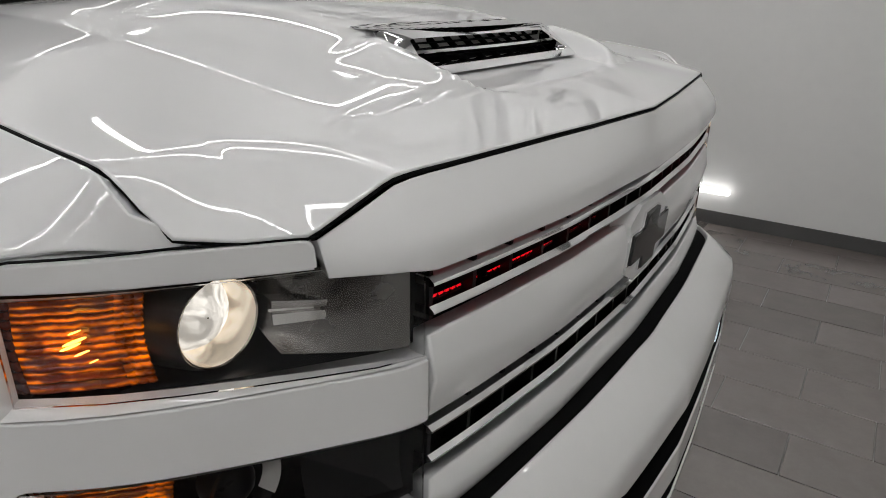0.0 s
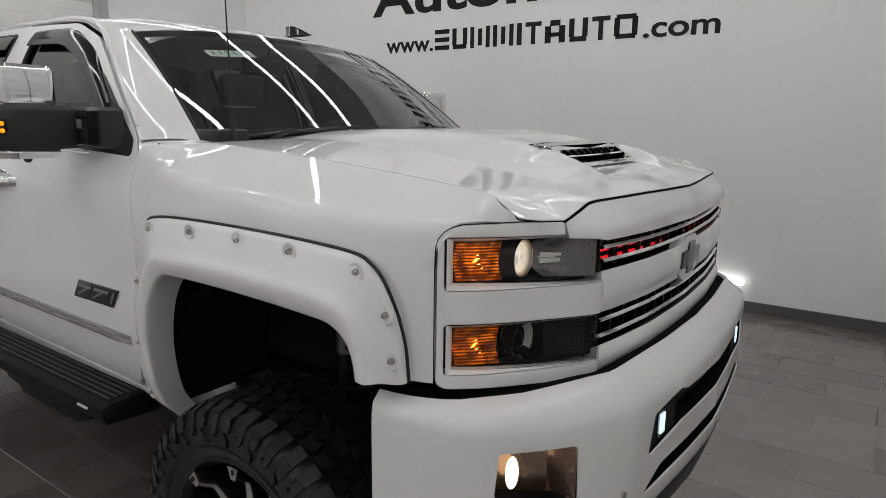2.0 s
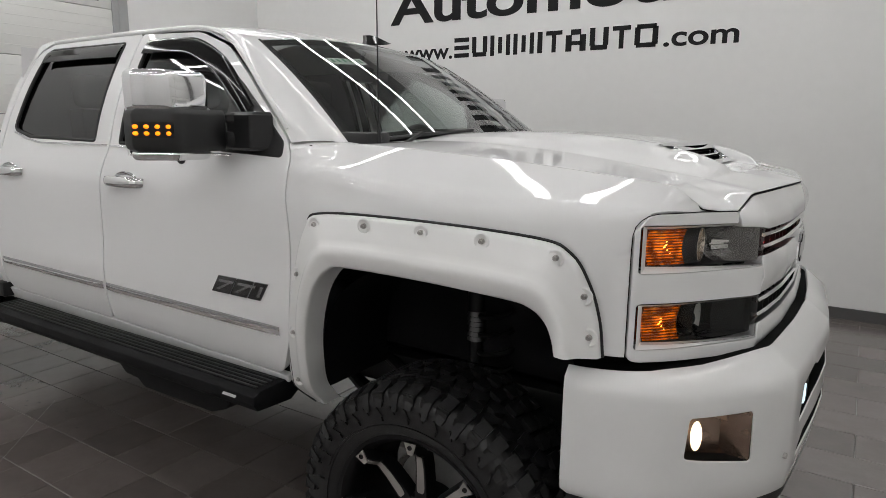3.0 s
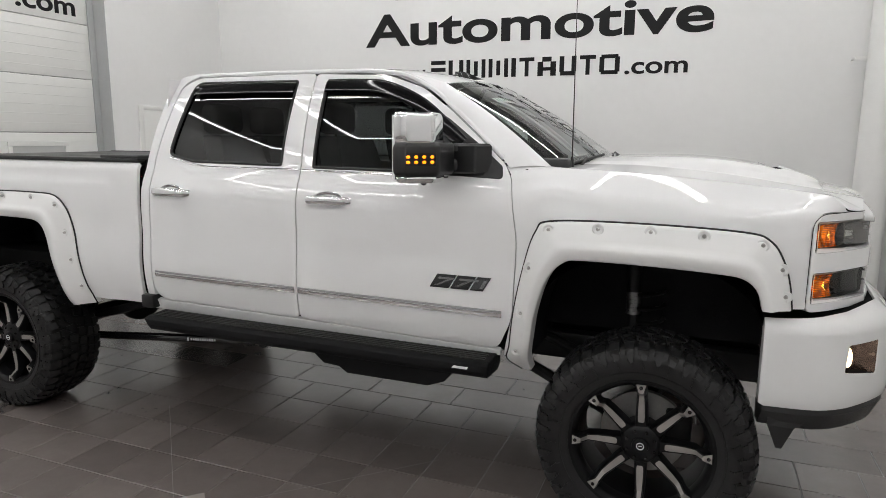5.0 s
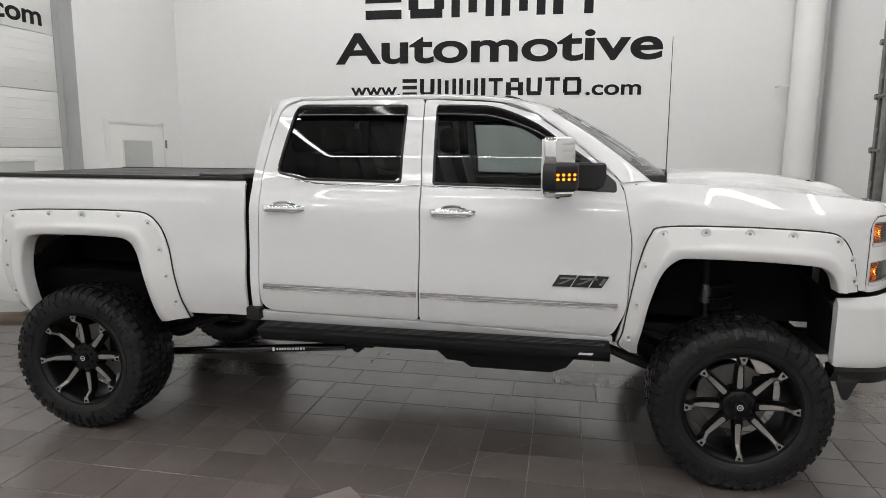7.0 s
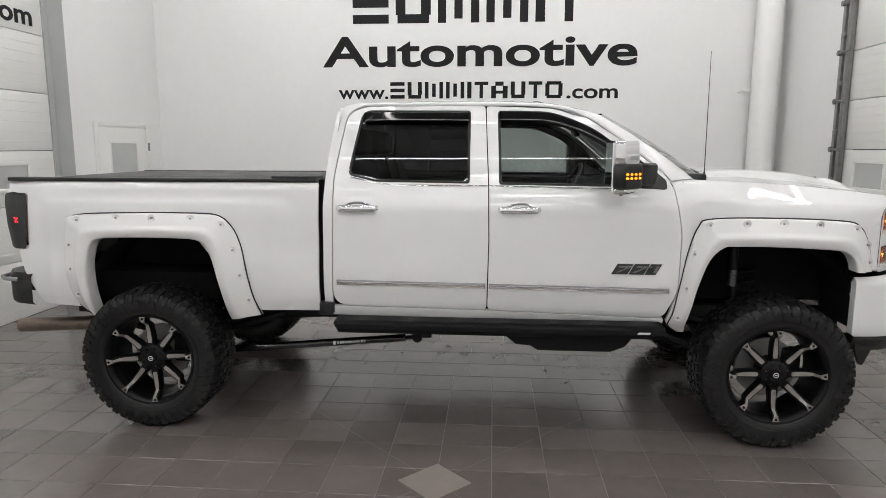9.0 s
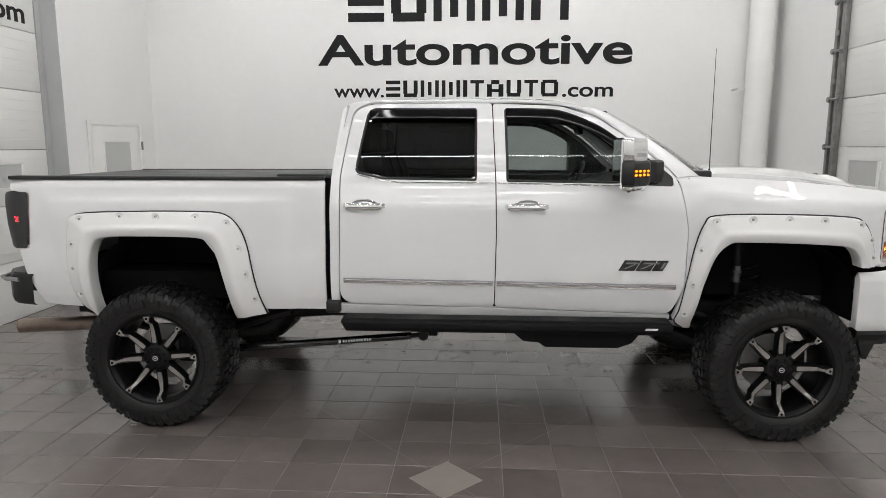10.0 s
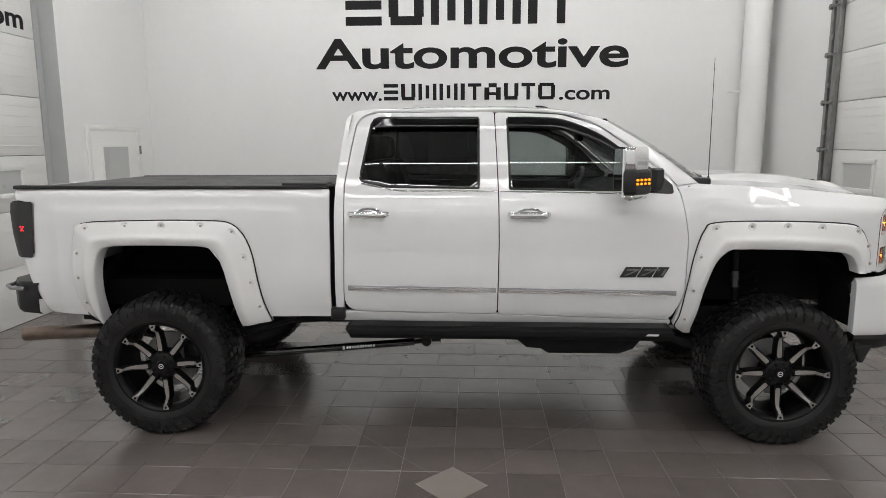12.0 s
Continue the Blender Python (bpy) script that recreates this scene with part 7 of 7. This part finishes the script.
for a in ((2.888, 3.520, 1.848, 1.876), (2.888, 3.520, .952, .98), (2.888, 2.916, .98, 1.848), (3.492, 3.520, .98, 1.848)):
    box(bm, LEFT + .008, LEFT + .016, *a, .002)
part("window_frame", bm, DOORWHITE, md)
part("window_pane", one_box(LEFT + .008, LEFT + .012, 2.916, 3.492, .98, 1.848), FROST, md, "frosted grey pane", smooth=False)
for z in (1.806, 1.05, .30):
    bm = bmesh.new()
    rod(bm, (LEFT + .024, 3.788, z - .055), (LEFT + .024, 3.788, z + .055), .014, .014, 10)
    part("hinge", bm, GALV, md, "steel hinge")

# column pipe
pp = tagged(thing("wall_pipe", "white jacketed vertical pipe with a clamp", "pipe"), kind="structure")
bm = bmesh.new()
rod(bm, (1.775, 3.99, 0), (1.775, 3.99, TOP), .158, .158, 40, caps=False)
part("pipe_jacket", bm, PIPEWRAP, pp)
bm = bmesh.new()
rod(bm, (1.775, 3.99, 2.525), (1.775, 3.99, 2.555), .161, .161, 40)
box(bm, 1.50, 1.65, 3.985, 4.01, 2.525, 2.555, .003)
rod(bm, (1.52, 3.96, 2.54), (1.52, BACK, 2.54), .012, .012, 10)
part("pipe_clamp", bm, PIPEWRAP, pp, "white pipe clamp")

# tube light low on the back wall
wl = tagged(thing("wall_light", "bright white tube light low on the wall", "light"))
part("tube", one_box(-.95, .36, BACK - .07, BACK - .02, .255, .300, .012), WALLTUBE, wl)
part("bracket", one_box(-.9, .30, BACK - .02, BACK, .265, .29, .003), DOORWHITE, wl)


# lettering
def letters(text, x0, x1, z0, size, y, bold=.0, name="wall_lettering", label="", rot=None, place=None):
    """Black vinyl letters fitted between x0 and x1, with the base line at z0."""
    cu = bpy.data.curves.new("text", "FONT")
    cu.body, cu.size, cu.extrude, cu.offset = text, size, .002, bold
    tmp = bpy.data.objects.new("text", cu)
    scene.collection.objects.link(tmp)
    bpy.context.view_layer.update()
    me = bpy.data.meshes.new_from_object(tmp.evaluated_get(bpy.context.evaluated_depsgraph_get()))
    bpy.data.objects.remove(tmp)
    co = np.empty(len(me.vertices) * 3)
    me.vertices.foreach_get("co", co)
    co = co.reshape(-1, 3)
    u = (co[:, 0] - co[:, 0].min()) / np.ptp(co[:, 0])
    out = np.empty_like(co)
    if place is None:
        out[:, 0], out[:, 1], out[:, 2] = x0 + u * (x1 - x0), y - co[:, 2], z0 + co[:, 1]
    else:
        out[:, 0], out[:, 1], out[:, 2] = y + co[:, 2], x0 + u * (x1 - x0), z0 + co[:, 1]
    me.vertices.foreach_set("co", out.ravel())
    me.update()
    me.materials.clear()
    me.materials.append(INK)
    ob = new(name, me)
    return tagged(ob, label, "lettering", kind="structure")


letters("Automotive", -4.075, .185, 2.905, .555, BACK - .003, .012, "wall_lettering", "large black letters on the white wall")
letters("www.", -3.862, -3.170, 2.468, .255, BACK - .003, .004, "wall_lettering", "black letters on the white wall")
letters(".com", -.735, -.052, 2.468, .265, BACK - .003, .005, "wall_lettering", "black letters on the white wall")


def bars(name, spec, x0, x1, z0, z1, y, label):
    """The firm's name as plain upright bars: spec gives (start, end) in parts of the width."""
    t = tagged(thing(name, label, "sign"), kind="structure")
    for a, b, lo, hi in spec:
        bm = bmesh.new()
        box(bm, x0 + (x1 - x0) * a, x0 + (x1 - x0) * b, y - .003, y, z0 + (z1 - z0) * lo, z0 + (z1 - z0) * hi)
        part("plain_bar", bm, INK, t, smooth=False)


def word_bars(widths, gap):
    total = sum(w for w, _ in widths) + gap * (len(widths) - 1)
    spec, x = [], 0.0
    for w, kind in widths:
        a, b = x / total, (x + w) / total
        d = b - a
        if kind == "stack":
            spec += [(a, b, 0, .22), (a, b, .39, .61), (a, b, .78, 1)]
        elif kind == "cup":
            spec += [(a, a + d * .28, .2, 1), (b - d * .28, b, .2, 1), (a + d * .05, b - d * .05, 0, .22)]
        elif kind == "posts":
            spec += [(a, a + d * .2, 0, 1), (a + d * .40, a + d * .60, .1, .9), (b - d * .2, b, 0, 1)]
        elif kind == "post":
            spec += [(a, b, 0, 1)]
        elif kind == "tee":
            spec += [(a, b, .80, 1), (a + d * .37, b - d * .37, 0, .80)]
        elif kind == "gable":
            spec += [(a, a + d * .3, 0, .75), (b - d * .3, b, 0, .75), (a + d * .2, b - d * .2, .28, .46), (a + d * .25, b - d * .25, .75, 1)]
        elif kind == "ring":
            spec += [(a, a + d * .24, .12, .88), (b - d * .24, b, .12, .88), (a + d * .08, b - d * .08, 0, .2), (a + d * .08, b - d * .08, .8, 1)]
        x += w + gap
    return spec


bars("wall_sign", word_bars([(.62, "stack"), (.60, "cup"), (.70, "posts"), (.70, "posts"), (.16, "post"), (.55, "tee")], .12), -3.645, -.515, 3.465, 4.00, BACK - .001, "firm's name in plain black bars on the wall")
bars("wall_sign", word_bars([(.62, "stack"), (.62, "cup"), (.78, "posts"), (.78, "posts"), (.18, "post"), (.58, "tee"), (.70, "gable"), (.62, "cup"), (.58, "tee"), (.72, "ring")], .13), -3.140, -.790, 2.468, 2.690, BACK - .001, "web address in plain black bars on the wall")
letters(".com", 1.26, 1.97, 3.082, .285, LEFT - .20 + .003, .006, "door_lettering", "black letters on the overhead door", place=1)

# ceiling tube lights
def tube_light(x0, x1, y0, y1, glow_mat=TUBE):
    t = tagged(thing("ceiling_light", "white linear tube light under the ceiling", "light", "ceiling lights"))
    part("tube", one_box(x0, x1, y0, y1, TOP - .39, TOP - .37, .006), glow_mat, t)
    part("housing", one_box(x0 - .01, x1 + .01, y0 - .01, y1 + .01, TOP - .37, TOP - .33), DOORWHITE, t)
    for f in (.15, .85):
        x, y = (x0 + (x1 - x0) * f, (y0 + y1) / 2) if x1 - x0 > y1 - y0 else ((x0 + x1) / 2, y0 + (y1 - y0) * f)
        bm = bmesh.new()
        rod(bm, (x, y, TOP - .34), (x, y, TOP), .004, .004, 6)
        part("hanger", bm, GALV, t)


# the row at -6.55 is added only to brighten the truck's side
for y in (-6.8, -6.55, -4.6, -2.4, -.1, 1.95, 2.90):
    w, m = (.016, SLIMTUBE) if y < -4 else (.027, TUBE)
    for x0, x1 in ((-4.15 if y == -4.6 else -6.0, -3.2), (-3.15, -.35), (-.3, 1.86)):
        tube_light(x0, x1, y - w, y + w, m)
for x, y0, y1 in ((-2.85, -2.37, -.13), (-4.15, -4.57, -2.43)):
    tube_light(x - .027, x + .027, y0, y1)
for x in (-5.95, 1.90):
    for y0, y1 in ((-6.8, -4.64), (-4.56, -2.44), (-2.36, -.14), (-.06, 1.91)):
        tube_light(x - .027, x + .027, y0, y1)


# ---- floor tiles, last ----
floor_ob = bpy.data.objects["floor"]
T = .3048
Y0, X0 = .045, -2.004           # a joint crossing


def tile_mesh(name, w, h):
    bm = bmesh.new()
    g = .0022
    b = .002
    a = [(-w / 2 + g, -h / 2 + g), (w / 2 - g, -h / 2 + g), (w / 2 - g, h / 2 - g), (-w / 2 + g, h / 2 - g)]
    lo = [bm.verts.new((x, y, -.006)) for x, y in a]
    mid = [bm.verts.new((x, y, -.0010)) for x, y in a]
    top = [bm.verts.new((x - math.copysign(b, x), y - math.copysign(b, y), 0)) for x, y in a]
    bm.faces.new(top)
    for p, q in ((lo, mid), (mid, top)):
        for k in range(4):
            bm.faces.new((p[k], p[(k + 1) % 4], q[(k + 1) % 4], q[k]))
    me = bpy.data.meshes.new(name)
    bm.to_mesh(me)
    bm.free()
    me.materials.append(TILE)
    return me


SQ, LONG = tile_mesh("tile", T, T), tile_mesh("long_tile", 2 * T, T)
pieces = []
rows_n = int((BACK - Y0) / T) + 1
for j in range(rows_n):
    for i in range(-10, 10):
        x = X0 + .12 + i * 2 * T + (T if j % 2 else 0) * .97
        pieces.append((x + T, Y0 + (j + .5) * T, LONG))
for j in range(1, 30):
    for i in range(-16, 17):
        pieces.append((X0 + (i + .5) * T, Y0 - (j - .5) * T, SQ))
near = sorted(pieces, key=lambda p: math.hypot(p[0] + 1.9, (p[1] + 1.2) * 1.3))
ground = []
for k, (x, y, me) in enumerate(near):
    if not (LEFT - .6 < x < RIGHT + .3 and FRONT < y < BACK + .1):
        continue
    if len(ground) < 300:
        o = new("tile", me)
        o.location = (x, y, 0)
        o.parent = floor_ob
        ground.append(o)
    else:
        ground.append((x, y, me))
vts, fcs = [], []
for g in ground:
    if isinstance(g, tuple):
        x, y, me = g
        s = len(vts)
        vts += [(v.co.x + x, v.co.y + y, v.co.z) for v in me.vertices]
        fcs += [tuple(s + i for i in p.vertices) for p in me.polygons]
me = bpy.data.meshes.new("far_tiles")
me.from_pydata(vts, [], fcs)
me.materials.append(TILE)
far = new("far_tiles", me)
far.parent = floor_ob
tagged(far, "dark grey-brown porcelain tiles", kind="stuff")
# the diamond inset
dm = tile_mesh("diamond_tile", .288, .288)
dm.materials[0] = INSET
o = new("tile", dm)
o.location, o.rotation_euler = (-2.010, -1.620, .003), (0, 0, radians(45))
o.parent = floor_ob
tagged(o, "paler diamond tile set across the grid")
# diagonal cut lines running out from the diamond
for k in range(4):
    a = radians(45 + 90 * k)
    c, d = math.cos(a), math.sin(a)
    bm = bmesh.new()
    for j in range(4):
        p0, p1 = .146 + .30 * j, .446 + .30 * j - .004
        q = [Vector((-2.010 + c * p - d * w, -1.620 + d * p + c * w, .0006)) for p, w in ((p0, -.0011), (p1, -.0011), (p1, .0011), (p0, .0011))]
        bm.faces.new([bm.verts.new(v) for v in q])
    o = part("cut_joint", bm, GROUT, floor_ob, "pale diagonal joint", smooth=False)
# thin water marks left on the floor
WET = simple("wet_film", (0.10, 0.088, 0.083), 0.10, vary=0.2, scale=40, spec=0.9)
rng = random.Random(12)
bm = bmesh.new()
for cx, cy, spread, count in ((-2.91, -.78, .12, 10), (-2.58, .67, .30, 9), (-2.05, .95, .30, 5)):
    for k in range(count):
        x, y = cx + rng.gauss(0, spread), cy + rng.gauss(0, spread * .35)
        r, n = rng.uniform(.004, .014), 11
        ring = [r * rng.uniform(.55, 1.3) for _ in range(n)]
        bm.faces.new([bm.verts.new((x + 1.5 * ring[i] * math.cos(2 * math.pi * i / n), y + .7 * ring[i] * math.sin(2 * math.pi * i / n), .0008 + .00002 * k)) for i in range(n)])
tagged(part("water_mark", bm, WET, floor_ob, smooth=False), "small wet patches left on the floor tiles", kind="stuff")
